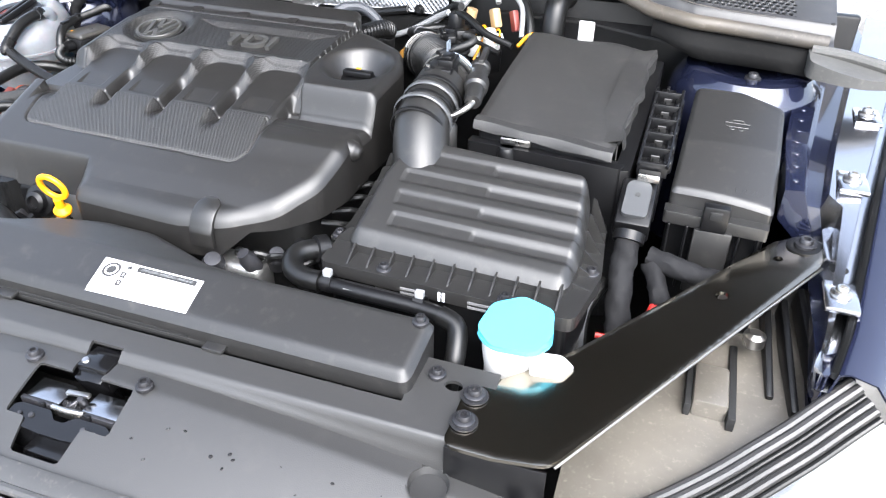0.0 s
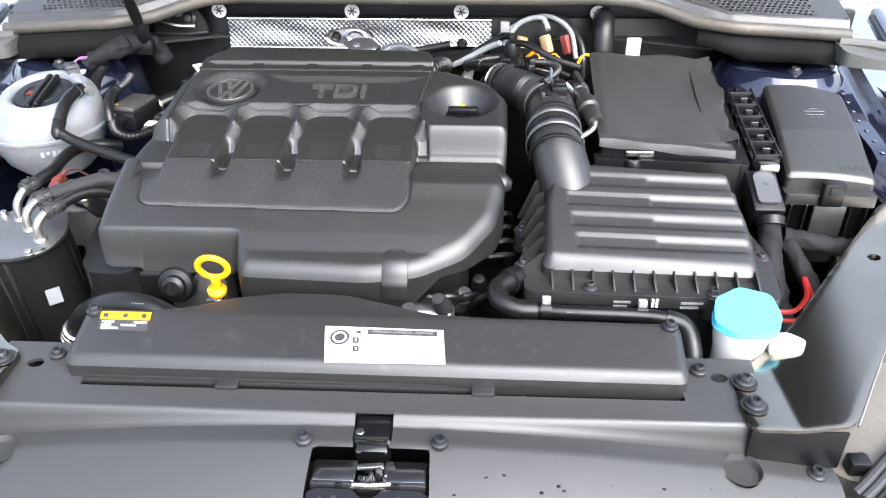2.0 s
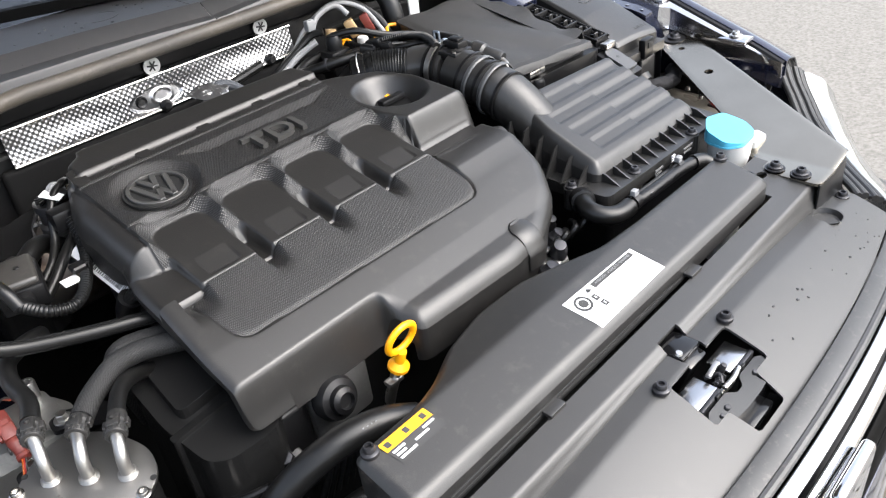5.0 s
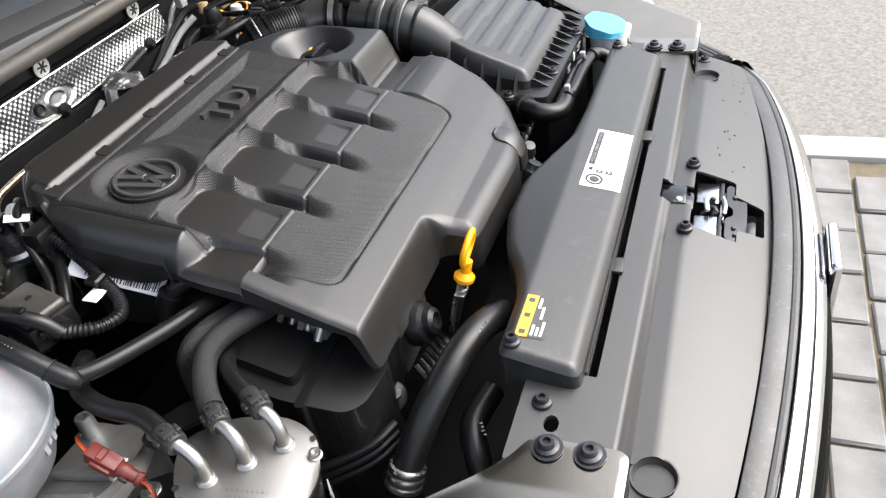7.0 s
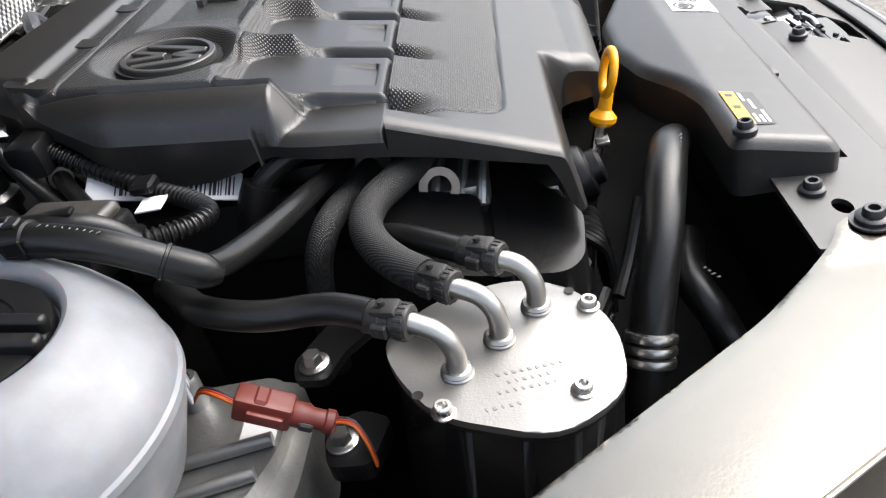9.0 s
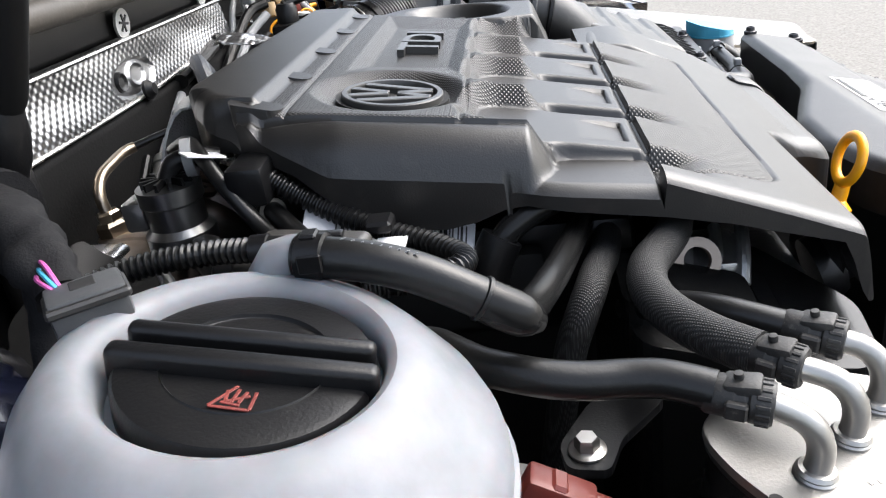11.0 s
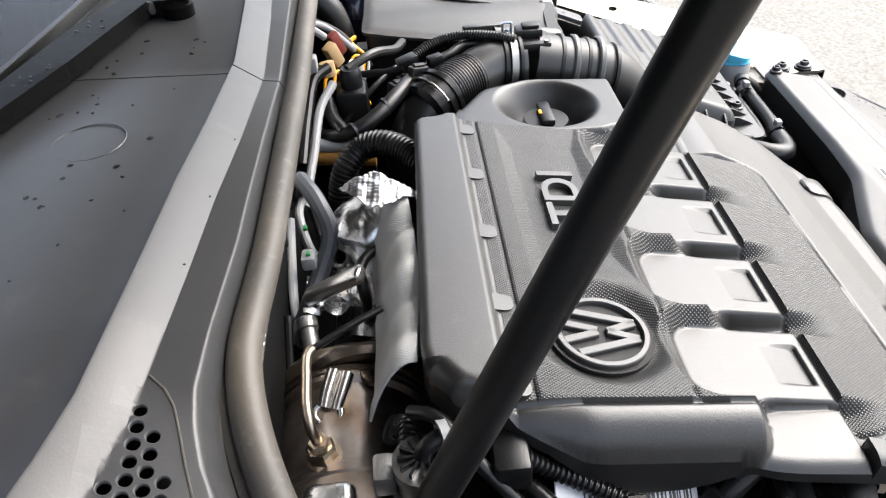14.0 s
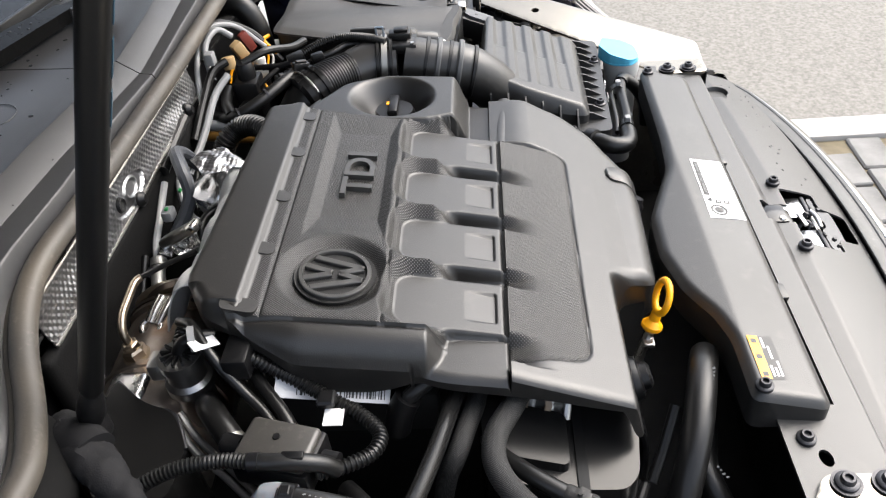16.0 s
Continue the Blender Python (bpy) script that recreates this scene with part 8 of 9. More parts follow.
    part("taped_boot", crumpled(tube([(-0.440, 0.722, 0.150), (-0.452, 0.714, 0.178), (-0.472, 0.694, 0.186), (-0.489, 0.667, 0.186), (-0.503, 0.652, 0.182), (-0.519, 0.636, 0.176), (-0.529, 0.626, 0.168)], (0.014, 0.016, 0.0165, 0.0165, 0.0145, 0.0125, 0.010), 26, step=0.003), 0.0042, 0.016), M_TAPE, b, "creased black tape boot")
    part("tape_end", crumpled(tube([(-0.462, 0.705, 0.185), (-0.470, 0.690, 0.189), (-0.480, 0.676, 0.189)], 0.0185, 24, step=0.003, flat=0.85), 0.003, 0.02, 3.0), M_TAPE, b)
    part("branch", crumpled(tube([(-0.508, 0.645, 0.165), (-0.522, 0.640, 0.148), (-0.535, 0.640, 0.12), (-0.548, 0.650, 0.08), (-0.56, 0.665, 0.03)], (0.009, 0.0085, 0.0075), 16, step=0.003), 0.002, 0.01, 5.0), M_TAPE, b)
    for k, mt in enumerate((M_PINK, M_CYAN, M_PINK)):
        part("lead", tube([(-0.522 - 0.002 * k, 0.634, 0.181 - 0.002 * k), (-0.534 - 0.002 * k, 0.623 + 0.001 * k, 0.184 - 0.002 * k), (-0.541 - 0.0015 * k, 0.615, 0.177), (-0.543, 0.610, 0.165)], 0.0009, 6), mt, b)
    pm = Matrix.Translation((-0.542, 0.606, 0.163)) @ Matrix.Rotation(radians(35), 4, "Z")
    part("plug", box((-0.0095, -0.0135, -0.018), (0.0095, 0.0135, 0.016), 0.002, 2, pm), M_GREYPLUG, b, "dark grey plug housing")
    part("plug_window", box((-0.0102, -0.004, -0.002), (-0.009, 0.004, 0.005), 0.0005, 1, pm), M_DARK, b)
    part("plug_hole", box((-0.002, -0.0045, 0.0150), (0.006, 0.0045, 0.0164), 0.0004, 1, pm), M_DARK, b)
    part("plug_latch", box((-0.012, -0.0145, 0.011), (0.006, 0.0145, 0.0145), 0.001, 1, pm), M_BOX, b)
    part("stem", lathe([(0, 0), (0.008, 0), (0.008, 0.05), (0, 0.05)], aim((-0.553, 0.602, 0.10), (0.1, 0.1, 1)), 16), M_BOX, b)
    # red-brown plug and metal bracket under the tank
    r = thing("sensor_plug", (-0.51, 0.445, 0.03), "red-brown plug with orange leads", "connector")
    ra, rb = Vector((-0.521, 0.455, 0.053)), Vector((-0.523, 0.413, 0.031))
    rm = aim(ra, rb - ra) @ Matrix.Rotation(radians(90), 4, "Z")
    part("plug", box((-0.0085, -0.0075, -0.006), (0.0085, 0.0075, 0.026), 0.0025, 2, rm), M_BROWN, r)
    part("plug_shoulder", box((-0.0098, -0.0062, 0.004), (0.0098, 0.0062, 0.012), 0.0015, 1, rm), M_BROWN, r)
    part("nose", lathe([(0.0062, 0.024), (0.0072, 0.026), (0.0072, 0.034), (0.0058, 0.036), (0.0058, 0.043), (0.0068, 0.044), (0.0068, 0.048), (0.004, 0.050), (0, 0.050)], rm, 16), M_BROWN, r)
    part("latch", box((-0.0035, 0.0068, 0.002), (0.0035, 0.0105, 0.022), 0.0012, 2, rm), M_BROWN, r)
    part("latch_tip", box((-0.0028, 0.0064, 0.030), (0.0028, 0.009, 0.038), 0.001, 1, rm), M_INK, r)
    for k, mt in enumerate((M_ORANGE, M_RED, M_INK)):
        o = 0.0016 * (k - 1)
        part("lead", tube([rb + Vector((o, 0.002, 0.002)), rb + Vector((-0.004 + o, -0.012, 0.002)), rb + Vector((-0.009 + o, -0.018, -0.008)), rb + Vector((-0.012 + o, -0.020, -0.024))], 0.0009, 8), mt, r, "thin orange and red lead")
        part("lead", tube([ra + Vector((o, 0.004, 0.0)), ra + Vector((0.004 + o, 0.016, 0.006)), ra + Vector((0.012 + o, 0.028, 0.002)), ra + Vector((0.020 + o, 0.040, -0.012))], 0.0011, 8), mt, r, "thin orange and red lead")
    k = thing("tank_bracket", (-0.52, 0.43, 0.0), "cast metal bracket under the coolant tank", "bracket")
    part("casting", prism(rounded([(-0.60, 0.50), (-0.585, 0.447), (-0.545, 0.436), (-0.50, 0.434), (-0.465, 0.446), (-0.455, 0.48), (-0.468, 0.515)], 0.010), -0.05, 0.008, 0.005), M_CASTING, k, "bright cast alloy housing")
    part("step", prism(rounded([(-0.575, 0.52), (-0.56, 0.460), (-0.525, 0.447), (-0.482, 0.445), (-0.468, 0.460), (-0.470, 0.515)], 0.010), 0.006, 0.020, 0.004), M_CASTING, k)
    for a, b in (((-0.522, 0.450), (-0.533, 0.505)), ((-0.545, 0.455), (-0.556, 0.503))):
        part("rib", tube([(a[0], a[1], 0.024), (b[0], b[1], 0.024)], 0.0042, 12), M_CASTING, k)
    part("stud", lathe([(0.0085, -0.03), (0.0085, 0.018), (0.0075, 0.020), (0.0045, 0.020), (0.0042, 0.012), (0, 0.012)], aim((-0.482, 0.508, 0.022), (0.05, 0.02, 1)), 18), M_CASTING, k, "hollow cast boss")
    part("white_sticker", box((-0.520, 0.450, 0.0202), (-0.500, 0.472, 0.0208), 0.0002, 1), M_LABEL, k)
    part("arm", prism(rounded([(-0.492, 0.420), (-0.489, 0.440), (-0.472, 0.443), (-0.440, 0.425), (-0.425, 0.395), (-0.440, 0.385), (-0.470, 0.412)], 0.006), 0.0275, 0.033, 0.0015), M_BLACK, k, "black steel bracket arm")
    for x, y, z in ((-0.477, 0.4295, 0.0332), (-0.5215, 0.4125, 0.0128)):
        head = part("bolt", hexagon(0.0062, 0.0085, aim((x, y, z), (0, 0, 1), 0.4)), M_STEEL, k, "bright hexagon bolt")
        part("washer", lathe([(0.0, 0.0), (0.0095, 0.0), (0.0095, 0.0012), (0.0075, 0.0022), (0.0, 0.0022)], aim((x, y, z), (0, 0, 1)), 22), M_STEEL, head)
    part("foot", prism(rounded([(-0.540, 0.395), (-0.538, 0.420), (-0.512, 0.425), (-0.498, 0.405), (-0.508, 0.385)], 0.007), 0.0, 0.0125, 0.002), M_BLACK, k)


conduits()


def dipstick():
    d = thing("dipstick", (-0.218, 0.22, -0.05), "yellow dipstick with a ring handle", "dipstick")
    bm = bmesh.new()
    segs, tubes = 36, 12
    ring = []
    for i in range(segs):
        a = 2 * math.pi * i / segs
        row = []
        for k in range(tubes):
            w = 2 * math.pi * k / tubes
            rr = 0.0175 + 0.0042 * math.cos(w)
            row.append(bm.verts.new((rr * math.cos(a), 0.0036 * math.sin(w), rr * math.sin(a))))
        ring.append(row)
    for i in range(segs):
        for k in range(tubes):
            bm.faces.new((ring[i][k], ring[(i + 1) % segs][k], ring[(i + 1) % segs][(k + 1) % tubes], ring[i][(k + 1) % tubes]))
    bm.transform(Matrix.Translation((-0.2125, 0.2085, 0.0645)) @ Matrix.Rotation(radians(1), 4, "Z") @ Matrix.Rotation(radians(16), 4, "X"))
    part("ring", bm, M_YELLOW, d)
    part("neck", lathe([(0.0, 0.0), (0.008, 0.0), (0.0115, 0.004), (0.0115, 0.008), (0.006, 0.014), (0.0055, 0.028), (0, 0.028)], aim((-0.2165, 0.218, 0.020), (0.14, -0.27, 1)), 18), M_YELLOW, d)
    part("tube", tube([(-0.2165, 0.218, 0.022), (-0.225, 0.232, -0.03), (-0.23, 0.245, -0.12)], 0.006, 10), M_STEEL, d, "bright steel guide tube")
    part("bracket", box((-0.232, 0.214, 0.006), (-0.212, 0.226, 0.012), 0.002), M_STEEL, d)


dipstick()


def engine():
    e = thing("engine", (-0.1, 0.45, -0.25), "dark engine block with bright alloy castings under the cover", "engine")
    # block colour includes the shade deep in the bay
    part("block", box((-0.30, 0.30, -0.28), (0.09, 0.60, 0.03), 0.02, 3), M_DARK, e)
    part("head", box((-0.32, 0.38, 0.0), (0.08, 0.58, 0.085), 0.012, 2), M_BLACK, e)
    part("belt_cover", prism(rounded([(-0.418, 0.395), (-0.420, 0.33), (-0.412, 0.272), (-0.395, 0.258), (-0.345, 0.252), (-0.325, 0.27), (-0.29, 0.30), (-0.29, 0.41)], 0.012), -0.2, lambda x, y: 0.022 + 0.26 * (y - 0.27) + 0.10 * (x + 0.40), 0.009, 4), M_GLOSS, e, "glossy black plastic belt cover")
    part("belt_rib", prism(rounded([(-0.423, 0.306), (-0.423, 0.316), (-0.335, 0.316), (-0.335, 0.306)], 0.003), -0.15, lambda x, y: 0.036 + 0.10 * (x + 0.40), 0.003), M_GLOSS, e)
    part("belt_shoulder", prism(rounded([(-0.400, 0.400), (-0.404, 0.322), (-0.350, 0.322), (-0.345, 0.400)], 0.010), -0.02, lambda x, y: 0.048 + 0.26 * (y - 0.322) + 0.10 * (x + 0.40), 0.006, 3), M_GLOSS, e, "raised part of the belt cover")
    bracket = part("lifting_eye", lathe([(0.0085, -0.003), (0.0145, -0.003), (0.0145, 0.003), (0.0085, 0.003)], aim((-0.346, 0.349, 0.062), (1, 0.1, -0.5)), 26), M_WARM, e, "dull steel lifting eye")
    part("casting", box((-0.345, 0.315, 0.02), (-0.29, 0.368, 0.058), 0.006, 2), M_CASTING, e, "bright alloy casting")
    for y, z in ((0.322, 0.058), (0.338, 0.054), (0.356, 0.056)):
        part("casting_rib", tube([(-0.352, y, z - 0.012), (-0.335, y - 0.004, z + 0.004), (-0.31, y - 0.008, z + 0.012)], 0.0042, 10), M_CASTING, e)
    part("casting", box((-0.30, 0.262, -0.05), (-0.22, 0.30, 0.02), 0.008, 2), M_CASTING, e, "bright alloy casting")
    part("casting", box((0.0, 0.205, -0.06), (0.075, 0.245, 0.006), 0.010, 3), M_CASTING, e, "bright alloy casting")
    for x, y, z, r in ((0.02, 0.197, 0.012, 0.014), (0.058, 0.212, 0.018, 0.011), (0.085, 0.235, 0.012, 0.012), (0.105, 0.262, 0.014, 0.010), (0.04, 0.19, -0.01, 0.01)):
        part("fitting", lathe([(0, -0.02), (r, -0.02), (r, 0.0), (r * 0.75, 0.004), (r * 0.7, 0.01), (0, 0.011)], aim((x, y, z), (0.3 * math.sin(90 * x), -0.4, 1)), 14), M_BOLT if r > 0.0105 else M_BLACK, e)
    for k in range(5):
        x = 0.03 + 0.022 * k
        part("lead", tube([(x, 0.235, 0.0), (x + 0.012, 0.222, 0.02), (x + 0.03, 0.225 + 0.006 * k, 0.012), (x + 0.04, 0.25, -0.02)], 0.0042, 8), M_RUBBER, e)
    for k in range(4):
        y = 0.30 + 0.03 * k
        part("lead", tube([(0.115, y, 0.03), (0.142, y + 0.008, 0.028 + 0.004 * k), (0.15, y + 0.03, 0.01), (0.14, y + 0.04, -0.04)], 0.004, 8), M_RUBBER, e)
        bolt(e, (0.128, y + 0.07, 0.05 + 0.005 * k), normal=(1, -0.3, 0.6), r=0.0045, flange=0.007)
    # oil filter cap facing forward, pump parts
    o = part("oil_filter_cap", lathe([(0, 0), (0.0235, 0), (0.0245, 0.010), (0.0215, 0.017), (0.0150, 0.019), (0.0142, 0.026), (0.009, 0.029), (0.008, 0.024), (0, 0.024)], aim((-0.279, 0.255, 0.010), (0.05, -1, 0.32)), 28), M_BLACK, e, "black oil filter cap")
    part("housing", box((-0.36, 0.262, -0.05), (-0.30, 0.30, 0.022), 0.01, 3), M_BLACK, e)
    part("nut", hexagon(0.008, 0.012, aim((-0.341, 0.262, -0.032), (-0.3, -0.5, 0.8))), M_BOLT, e)
    part("nut_plate", lathe([(0, -0.02), (0.016, -0.02), (0.016, -0.002), (0.012, 0.0), (0, 0.0)], aim((-0.341, 0.262, -0.032), (-0.3, -0.5, 0.8)), 20), M_BLACK, e)
    for k in range(7):
        part("pipe", tube([(-0.30 + 0.012 * k, 0.252, -0.03 - 0.004 * k), (-0.31 + 0.01 * k, 0.235, -0.045), (-0.33 + 0.01 * k, 0.236, -0.09)], 0.004, 8), M_BLACK, e)
    plate = Matrix.Translation((-0.3575, 0.532, 0.1065)) @ Matrix.Rotation(radians(5), 4, "Z") @ Matrix.Rotation(radians(14), 4, "X") @ Matrix.Rotation(radians(-32), 4, "Y")
    lab = part("barcode_plate", box((-0.0105, -0.052, -0.001), (0.0105, 0.052, 0.001), 0.0004, 1, plate), M_LABEL, e, "white barcode sticker")
    rng = random.Random(8)
    y = -0.047
    while y < 0.034:
        w = rng.choice((0.0009, 0.0015, 0.0022))
        part("code_bar", box((-0.0072, y, 0.0008), (0.0072, y + w, 0.0015), 0, 1, plate), M_INK, lab)
        y += w + rng.choice((0.001, 0.0016, 0.0024))
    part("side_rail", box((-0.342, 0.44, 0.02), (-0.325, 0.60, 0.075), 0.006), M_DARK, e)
    part("elbow", tube([(-0.320, 0.428, 0.104), (-0.347, 0.436, 0.110), (-0.354, 0.448, 0.107), (-0.361, 0.461, 0.100), (-0.365, 0.470, 0.088)], 0.0082, 16), M_GLOSS, e, "shiny dark metal elbow pipe")
    part("elbow_sleeve", tube([(-0.362, 0.4645, 0.0975), (-0.366, 0.472, 0.084), (-0.369, 0.478, 0.062)], 0.0128, 20), M_BLACK, e)


engine()


def exhaust_side():
    c = thing("exhaust_filter", (-0.28, 0.715, -0.05), "heat-stained steel exhaust filter canister behind the engine", "exhaust filter")
    m = aim((-0.40, 0.722, 0.034), (1, 0.03, 0.01))
    part("shell", lathe([(0, -0.02), (0.035, -0.018), (0.055, -0.008), (0.064, 0.01), (0.064, 0.085), (0.0655, 0.087), (0.0655, 0.094), (0.064, 0.096), (0.064, 0.168), (0.068, 0.172), (0.068, 0.182), (0.064, 0.186), (0.056, 0.21), (0.04, 0.235), (0, 0.24)], m, 56), M_STAIN, c)
    part("band", lathe([(0.0642, 0.186), (0.0685, 0.188), (0.0700, 0.192), (0.0700, 0.202), (0.0685, 0.206), (0.058, 0.208)], m, 56), M_GOLD, c, "brown clamp band")
    part("band_bead", lathe([(0.064, 0.176), (0.0695, 0.178), (0.0695, 0.183), (0.064, 0.185)], m, 56), M_WARM, c)
    ca, cb = Vector((-0.2287, 0.7275, 0.1085)), Vector((-0.2600, 0.7385, 0.0945))
    side = (cb - ca).cross(UP).normalized()
    for o, r in ((-0.0056, 0.0056), (0.0056, 0.0062)):
        part("clip_rib", tube([ca + side * o, ca.lerp(cb, 0.5) + side * o + UP * 0.001, ca.lerp(cb, 0.85) + side * o * 0.9], r, 16), M_STEEL, c, "bright steel spring clip")
    part("clip_loop", tube([cb + side * (0.011 * math.cos(a)) + (cb - ca).normalized() * (0.009 * math.sin(a)) + UP * 0.002 for a in np.linspace(-0.6, math.pi + 0.6, 12)], 0.0036, 12), M_STEEL, c)
    part("clip_disc", lathe([(0, 0.0025), (0.0075, 0.002), (0.008, 0.0)], aim(cb + UP * 0.001, (0, 0.1, 1)), 20), M_WARM, c)
    tab = part("lug", lathe([(0.0, -0.004), (0.011, -0.004), (0.011, 0.0), (0.0, 0.0005)], aim((-0.226, 0.702, 0.100), (0.1, -0.35, 1)), 22), M_WARM, c)
    part("lug_hole", lathe([(0, 0.0), (0.0035, 0.0004)], aim((-0.226, 0.702, 0.1006), (0.1, -0.35, 1)), 14), M_DARK, tab)
    nut = part("sensor_nut", hexagon(0.0118, 0.013, aim((-0.2990, 0.7395, 0.096), (0, 0.12, 1), 0.3)), M_GOLD, c, "gold-coloured hexagon union")
    part("nut_top", hexagon(0.0086, 0.008, aim((-0.2990, 0.7405, 0.108), (0, 0.12, 1), 0.7)), M_GOLD, nut)
    part("nut_neck", lathe([(0.012, -0.02), (0.0125, -0.004), (0.0138, -0.003), (0.0138, 0.002), (0.010, 0.003)], aim((-0.2990, 0.7395, 0.096), (0, 0.12, 1)), 22), M_GOLD, nut)
    part("pressure_pipe", tube([(-0.2992, 0.7412, 0.112), (-0.296, 0.7445, 0.126), (-0.284, 0.747, 0.135), (-0.262, 0.748, 0.1385), (-0.2355, 0.748, 0.140), (-0.231, 0.744, 0.1405)], 0.0041, 12), M_GOLD, c, "gold-coloured pressure pipe")
    part("thin_rod", tube([(-0.2330, 0.746, 0.1405), (-0.2185, 0.7180, 0.1465), (-0.2040, 0.6900, 0.150)], 0.0030, 10), M_RUBBER, c)
    part("foil_wrap", box((-0.362, 0.712, 0.060), (-0.320, 0.756, 0.104), 0.009, 4, None, 0.12), M_FOIL, c, "crumpled bright foil wrap")
    g = thing("plastic_shroud", (-0.41, 0.70, 0.0), "glossy black plastic shroud beside the exhaust filter", "shroud")
    part("shroud_shell", prism(rounded([(-0.345, 0.738), (-0.370, 0.703), (-0.378, 0.675), (-0.41, 0.655), (-0.455, 0.662), (-0.465, 0.72), (-0.42, 0.748)], 0.012), -0.02, lambda x, y: 0.103 + 0.25 * (x + 0.40), 0.009, 4), M_GLOSS, g)
    part("shroud_rim", tube([(-0.346, 0.736, 0.112), (-0.371, 0.702, 0.107), (-0.379, 0.675, 0.105), (-0.411, 0.656, 0.097)], 0.0022, 8), M_BOLT, g, "thin lighter rim")
    v = thing("vacuum_actuator", (-0.35, 0.665, 0.05), "black and metal vacuum canister beside the exhaust filter", "valve")
    part("can", lathe([(0, -0.07), (0.018, -0.07), (0.018, -0.03), (0.022, -0.027), (0.022, -0.018), (0.018, -0.014), (0.018, 0.0), (0.02, 0.002), (0.02, 0.012), (0.0, 0.013)], aim((-0.346, 0.6665, 0.135), (0, 0, 1)), 32), M_CANSTEEL, v)
    for k in range(12):
        a = k * math.pi / 6
        part("fin", box((0.004, -0.001, 0.0), (0.016, 0.001, 0.005), 0, 1, aim((-0.346, 0.6665, 0.147), (0, 0, 1)) @ Matrix.Rotation(a, 4, "Z")), M_BLACK, v)
    part("elbow", tube([(-0.346, 0.6665, 0.149), (-0.343, 0.661, 0.158), (-0.338, 0.648, 0.160), (-0.332, 0.636, 0.156)], 0.0062, 14), M_BLACK, v)
    part("ring", lathe([(0.007, -0.003), (0.012, -0.003), (0.012, 0.003), (0.007, 0.003)], aim((-0.3395, 0.651, 0.160), (0.3, -1, 0)), 20), M_GREYWIRE, v)
    part("conduit", tube([(-0.29, 0.69, 0.10), (-0.30, 0.683, 0.128), (-0.315, 0.675, 0.14), (-0.335, 0.678, 0.135)], 0.007, 12, ribs=(0.004, 0.0014)), M_RUBBER, v)
    part("plug", box((-0.352, 0.685, 0.118), (-0.33, 0.70, 0.138), 0.003), M_CASTING, v)
    t = thing("turbocharger", (-0.1, 0.7, 0.05), "bright steel turbocharger housing wrapped in foil", "turbocharger")
    bm = bmesh.new()
    bmesh.ops.create_uvsphere(bm, u_segments=28, v_segments=18, radius=0.036)
    for q in bm.verts:
        q.co.z *= 0.95
        q.co += q.co.normalized() * (0.006 * noise.noise(q.co * 45) + 0.003 * noise.noise(q.co * 130))
    bm.transform(Matrix.Translation((-0.070, 0.700, 0.128)))
    part("housing", bm, M_FOIL, t)
    part("housing_neck", tube([(-0.066, 0.697, 0.118), (-0.10, 0.70, 0.08), (-0.14, 0.71, 0.05)], 0.03, 20), M_FOIL, t)
    # embossed foil plate standing off the housing
    sv, sf = [], []
    fa, fb, fc = Vector((-0.060, 0.690, 0.184)), Vector((-0.094, 0.651, 0.180)), Vector((-0.126, 0.694, 0.191))
    n = 44
    for j in range(n + 1):
        for i in range(n + 1):
            u, w = i / n, j / n
            p = fb + (fa - fb) * u + (fc - fb) * w * (1 - 0.25 * u)
            p.z += 0.006 * math.sin(3.1 * u) * math.sin(3.1 * w) - 0.012 * max(u + w - 1.45, 0) + 0.0006 * math.sin(u * 46) * math.sin(w * 48)
            p += Vector((0, 0, 0.004 * noise.noise(Vector((4 * u, 4 * w, 2.0)))))
            sv.append(tuple(p))
    for j in range(n):
        for i in range(n):
            q = j * (n + 1) + i
            sf.append((q, q + n + 1, q + n + 2, q + 1))
    nb = bmesh.new()
    nb.from_mesh(from_arrays("foil", sv, sf))
    bmesh.ops.solidify(nb, geom=list(nb.faces), thickness=0.0008)
    part("foil_flap", nb, M_BRIGHTFOIL, t, "embossed silver foil flap")
    part("lever", box((-0.033, -0.0085, -0.006), (0.033, 0.0085, 0.006), 0.004, 3, Matrix.Translation((-0.146, 0.733, 0.128)) @ Matrix.Rotation(radians(-104), 4, "Z") @ Matrix.Rotation(radians(-32), 4, "Y")), M_STEEL, t, "polished steel heat sleeve")
    part("sensor_body", lathe([(0, 0), (0.0075, 0), (0.0075, 0.035), (0.009, 0.036), (0.009, 0.045), (0.005, 0.048), (0, 0.048)], aim((-0.205, 0.752, 0.090), (0.6, 0.1, 0.25)), 18), M_CASTING, t)
    part("sensor_nut", hexagon(0.0088, 0.01, aim((-0.149, 0.707, 0.090), (0, 0, 1))), M_STEEL, t)
    part("sensor_lead", tube([(-0.149, 0.707, 0.098), (-0.147, 0.708, 0.118), (-0.138, 0.710, 0.130), (-0.122, 0.706, 0.134), (-0.105, 0.69, 0.135)], 0.005, 12), M_RUBBER, t)
    part("flange", lathe([(0.02, -0.006), (0.055, -0.006), (0.058, 0.0), (0.055, 0.006), (0.02, 0.006)], aim((-0.205, 0.715, 0.06), (1, 0.1, 0.1)), 36), M_WARM, t)
    fv, ff = [], []
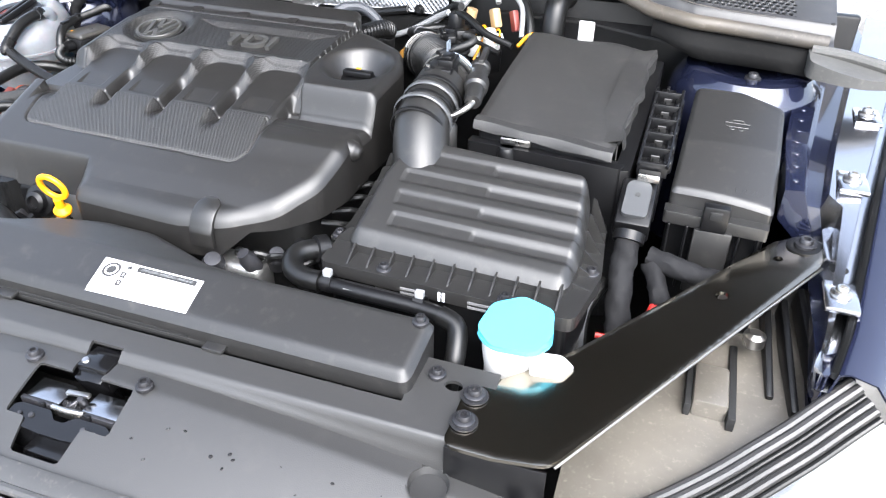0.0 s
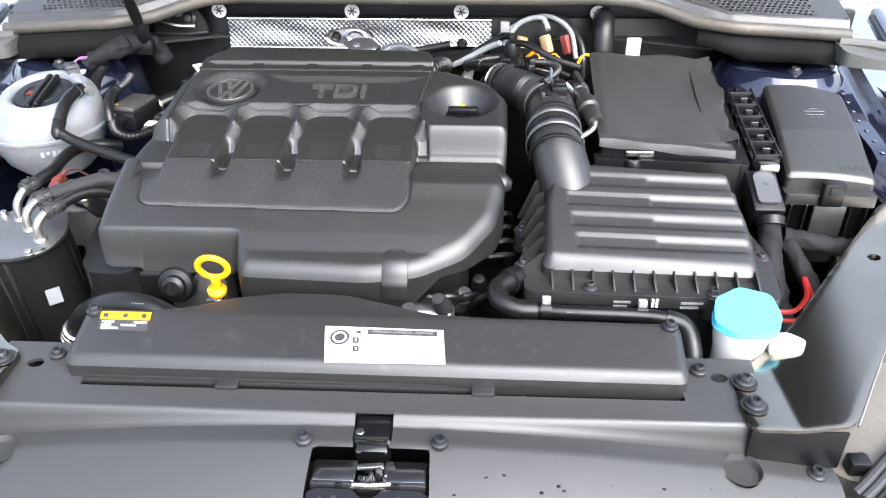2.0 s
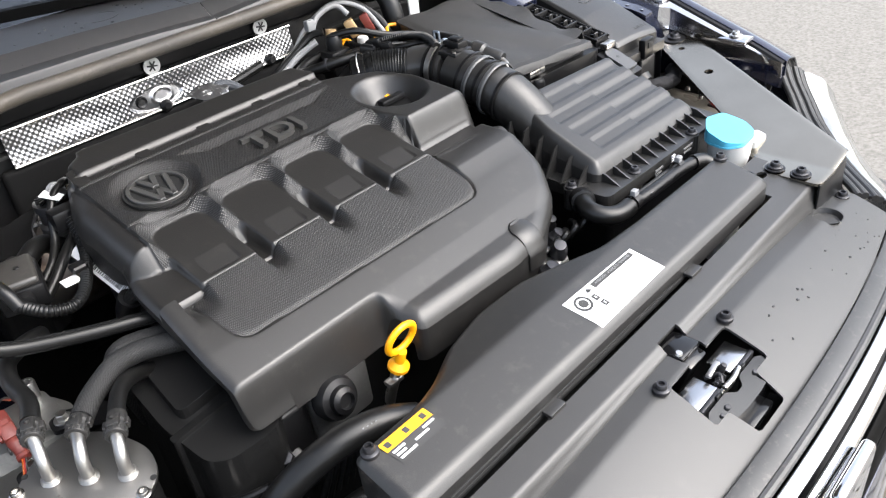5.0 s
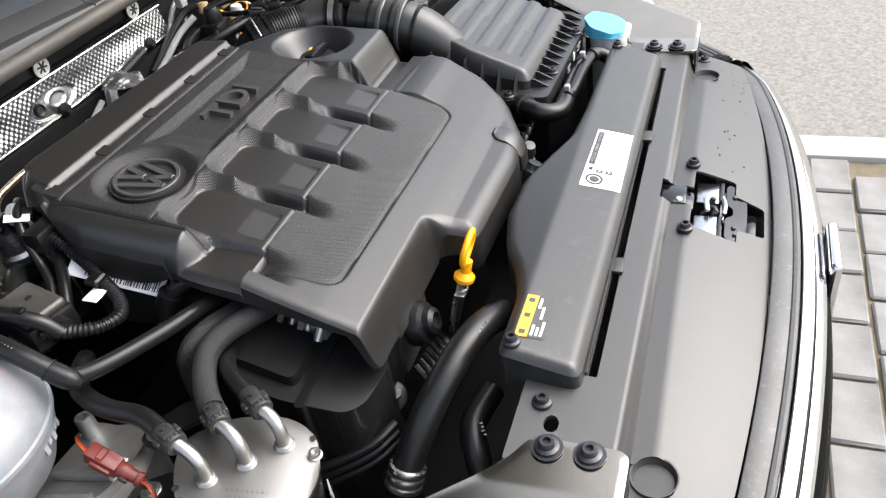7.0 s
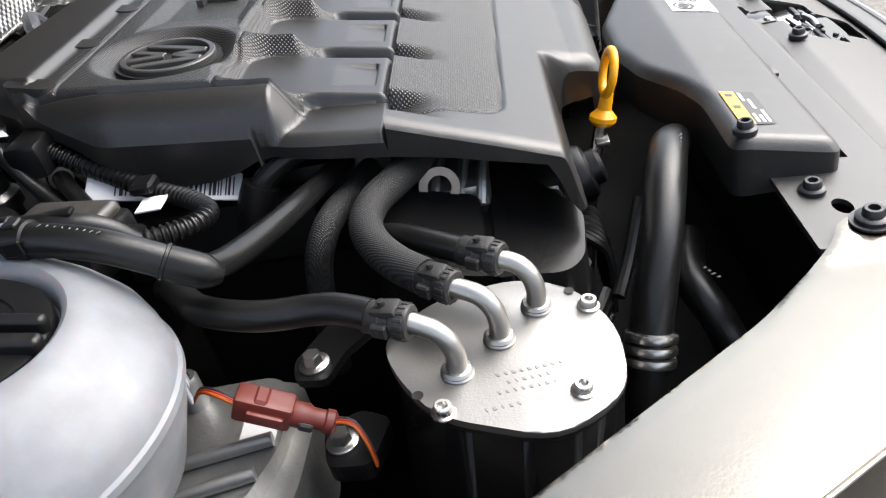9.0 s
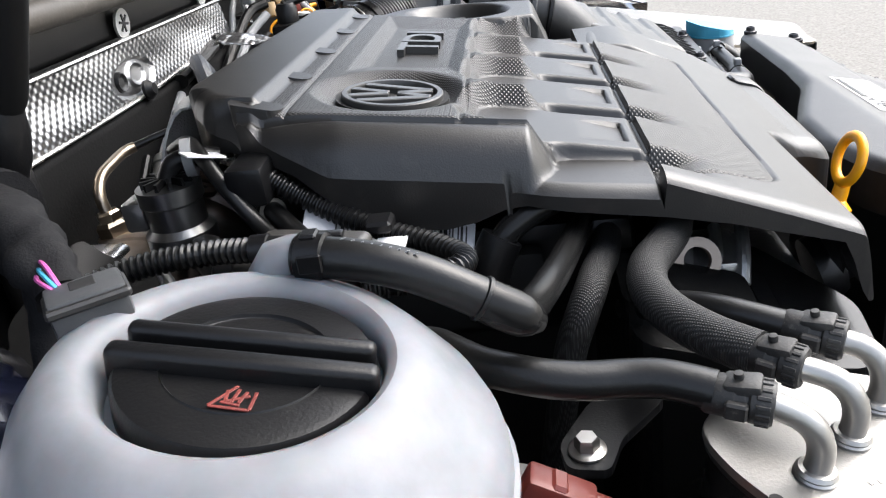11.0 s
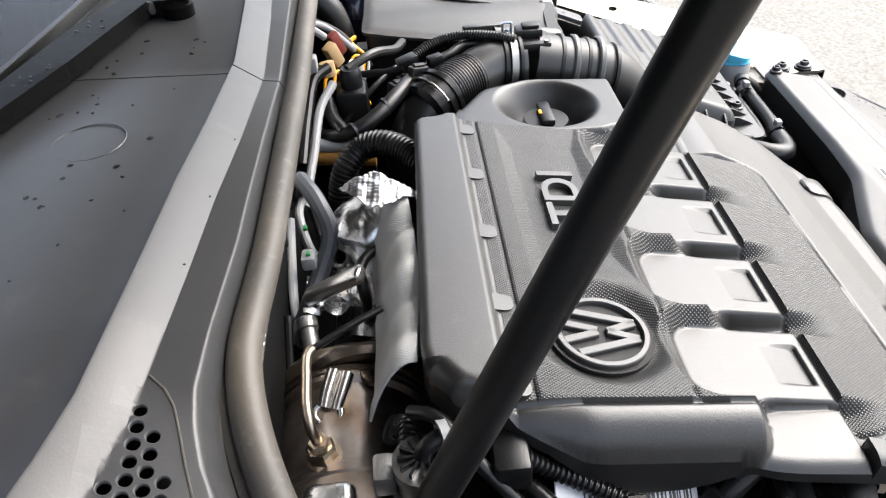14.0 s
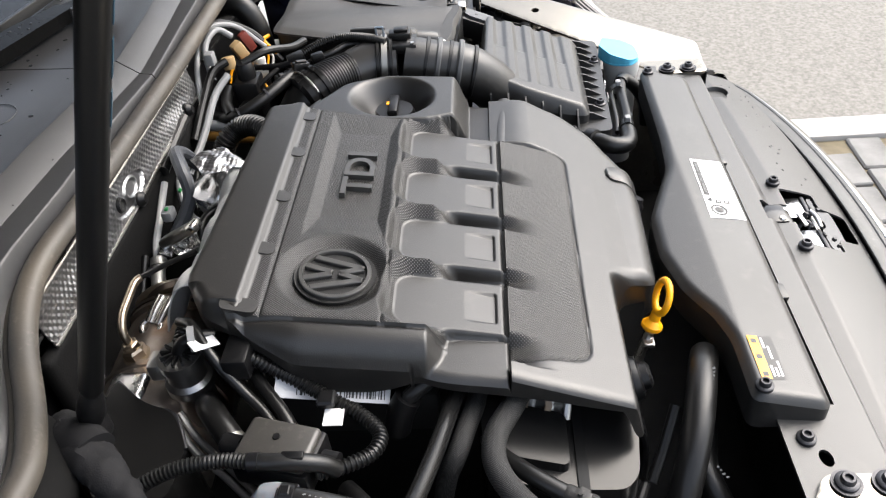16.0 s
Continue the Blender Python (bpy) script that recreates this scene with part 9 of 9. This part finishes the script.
    for j in range(13):
        for i in range(17):
            u, w = i / 16 - 0.5, j / 12 - 0.5
            fv.append((-0.118 + 0.07 * u, 0.735 + 0.055 * w, 0.103 + 0.012 * noise.noise(Vector((u * 5, w * 5, 1.7))) + 0.005 * noise.noise(Vector((u * 13, w * 13, 4.1)))))
    for j in range(12):
        for i in range(16):
            q = j * 17 + i
            ff.append((q, q + 1, q + 18, q + 17))
    part("foil_apron", from_arrays("apron", fv, ff), M_FOIL, t, "crumpled silver foil apron")
    s = thing("heat_sleeve", (-0.2, 0.67, 0.1), "pale woven heat shield strip along the engine cover", "heat shield")
    wv, wf = [], []
    for j in range(7):
        for i in range(25):
            u, w = i / 24, j / 6
            wv.append((-0.290 + 0.210 * u, 0.664 + 0.038 * w - 0.006 * math.sin(3.1 * u), 0.178 - 0.062 * w * w + 0.004 * math.sin(14 * u + 2 * w) + 0.003 * math.sin(31 * u)))
    for j in range(6):
        for i in range(24):
            q = j * 25 + i
            wf.append((q, q + 25, q + 26, q + 1))
    nb = bmesh.new()
    nb.from_mesh(from_arrays("woven", wv, wf))
    bmesh.ops.solidify(nb, geom=list(nb.faces), thickness=0.002)
    part("strip", nb, M_WOVEN, s)
    w = thing("wiring", (-0.05, 0.75, 0.1), "grey and white leads behind the engine with a green plug", "wiring")
    for pts, r, mt in (([(0.02, 0.76, 0.10), (0.0, 0.766, 0.14), (-0.032, 0.762, 0.163), (-0.064, 0.746, 0.160), (-0.084, 0.737, 0.137), (-0.112, 0.750, 0.110), (-0.17, 0.775, 0.083)], 0.0082, M_GREYTAPE),
                       ([(0.0, 0.772, 0.12), (-0.03, 0.772, 0.12), (-0.06, 0.76, 0.095), (-0.07, 0.74, 0.08)], 0.0045, M_GREYWIRE),
                       ([(-0.06, 0.775, 0.14), (-0.10, 0.774, 0.12), (-0.14, 0.772, 0.10), (-0.16, 0.768, 0.07)], 0.0042, M_WHITE),
                       ([(0.01, 0.765, 0.11), (-0.02, 0.758, 0.10), (-0.05, 0.748, 0.085)], 0.0042, M_RUBBER),
                       ([(-0.16, 0.775, 0.11), (-0.20, 0.775, 0.08), (-0.26, 0.77, 0.05)], 0.004, M_RUBBER),
                       ([(0.05, 0.775, 0.165), (0.0, 0.778, 0.155), (-0.05, 0.776, 0.15)], 0.007, M_RUBBER)):
        part("lead", tube(pts, r, 10), mt, w)
    part("plug", box((-0.121, 0.749, 0.125), (-0.104, 0.762, 0.139), 0.003), M_GREYWIRE, w, "pale plug")
    part("green_lock", box((-0.053, 0.763, 0.119), (-0.047, 0.767, 0.123), 0.001), M_GREEN, w, "green lock tab")
    part("green_lock", box((-0.117, 0.753, 0.139), (-0.112, 0.757, 0.142), 0.001), M_GREEN, w, "green lock tab")


M_BRIGHTFOIL = material("bright_foil", (0.42, 0.42, 0.43), 0.42, metal=1.0, vary=0.15, bump=0.2, bump_scale=150, scale=60)
M_STAIN = material("stained_bright_steel", (0.52, 0.49, 0.46), 0.40, metal=1.0, vary=0.4, bump=0.25, bump_scale=160, scale=70, color2=(0.20, 0.135, 0.09))
M_CANSTEEL = material("satin_can_steel", (0.40, 0.40, 0.40), 0.30, metal=1.0, vary=0.3, bump=0.15, bump_scale=200, scale=50)
M_WOVEN = material("woven_glass_cloth", (0.55, 0.55, 0.535), 0.75, vary=0.2, bump=0.3, knurl=0.0014, spec=0.25)
exhaust_side()


def hood_prop():
    p = thing("gas_strut", (-0.455, 0.680, 0.19), "black gas strut holding the hood open", "gas strut")
    a, d = Vector((-0.4505, 0.6835, 0.203)), Vector((-0.0092, -0.4084, 1.0)).normalized()
    part("cylinder", lathe([(0, 0.02), (0.006, 0.02), (0.0088, 0.03), (0.0088, 0.80), (0.0, 0.80)], aim(a, d), 24), M_STRUT, p)
    part("socket", lathe([(0, -0.012), (0.009, -0.010), (0.0105, 0.0), (0.0095, 0.014), (0.007, 0.024), (0, 0.024)], aim(a, d), 20), M_BLACK, p)
    part("ball_bracket", box((-0.475, 0.68, 0.170), (-0.44, 0.70, 0.196), 0.003), M_BLACK, p)
    for k in range(3):
        q = a + d * (0.27 + 0.03 * k)
        part("print_line", box((-0.0016, -0.0003, -0.011), (0.0016, 0.0003, 0.011), 0, 1, aim(q, d) @ Matrix.Rotation(radians(15), 4, "Z") @ Matrix.Translation((0, -0.0089, 0))), M_PRINT, p)


M_STRUT = material("strut_black", (0.007, 0.007, 0.007), 0.34, vary=0.25, bump=0.1, bump_scale=300, scale=30, dust=0.02, spec=0.25)
M_PRINT = material("blue_print", (0.012, 0.05, 0.08), 0.5, vary=0.1, bump=0.0)
hood_prop()
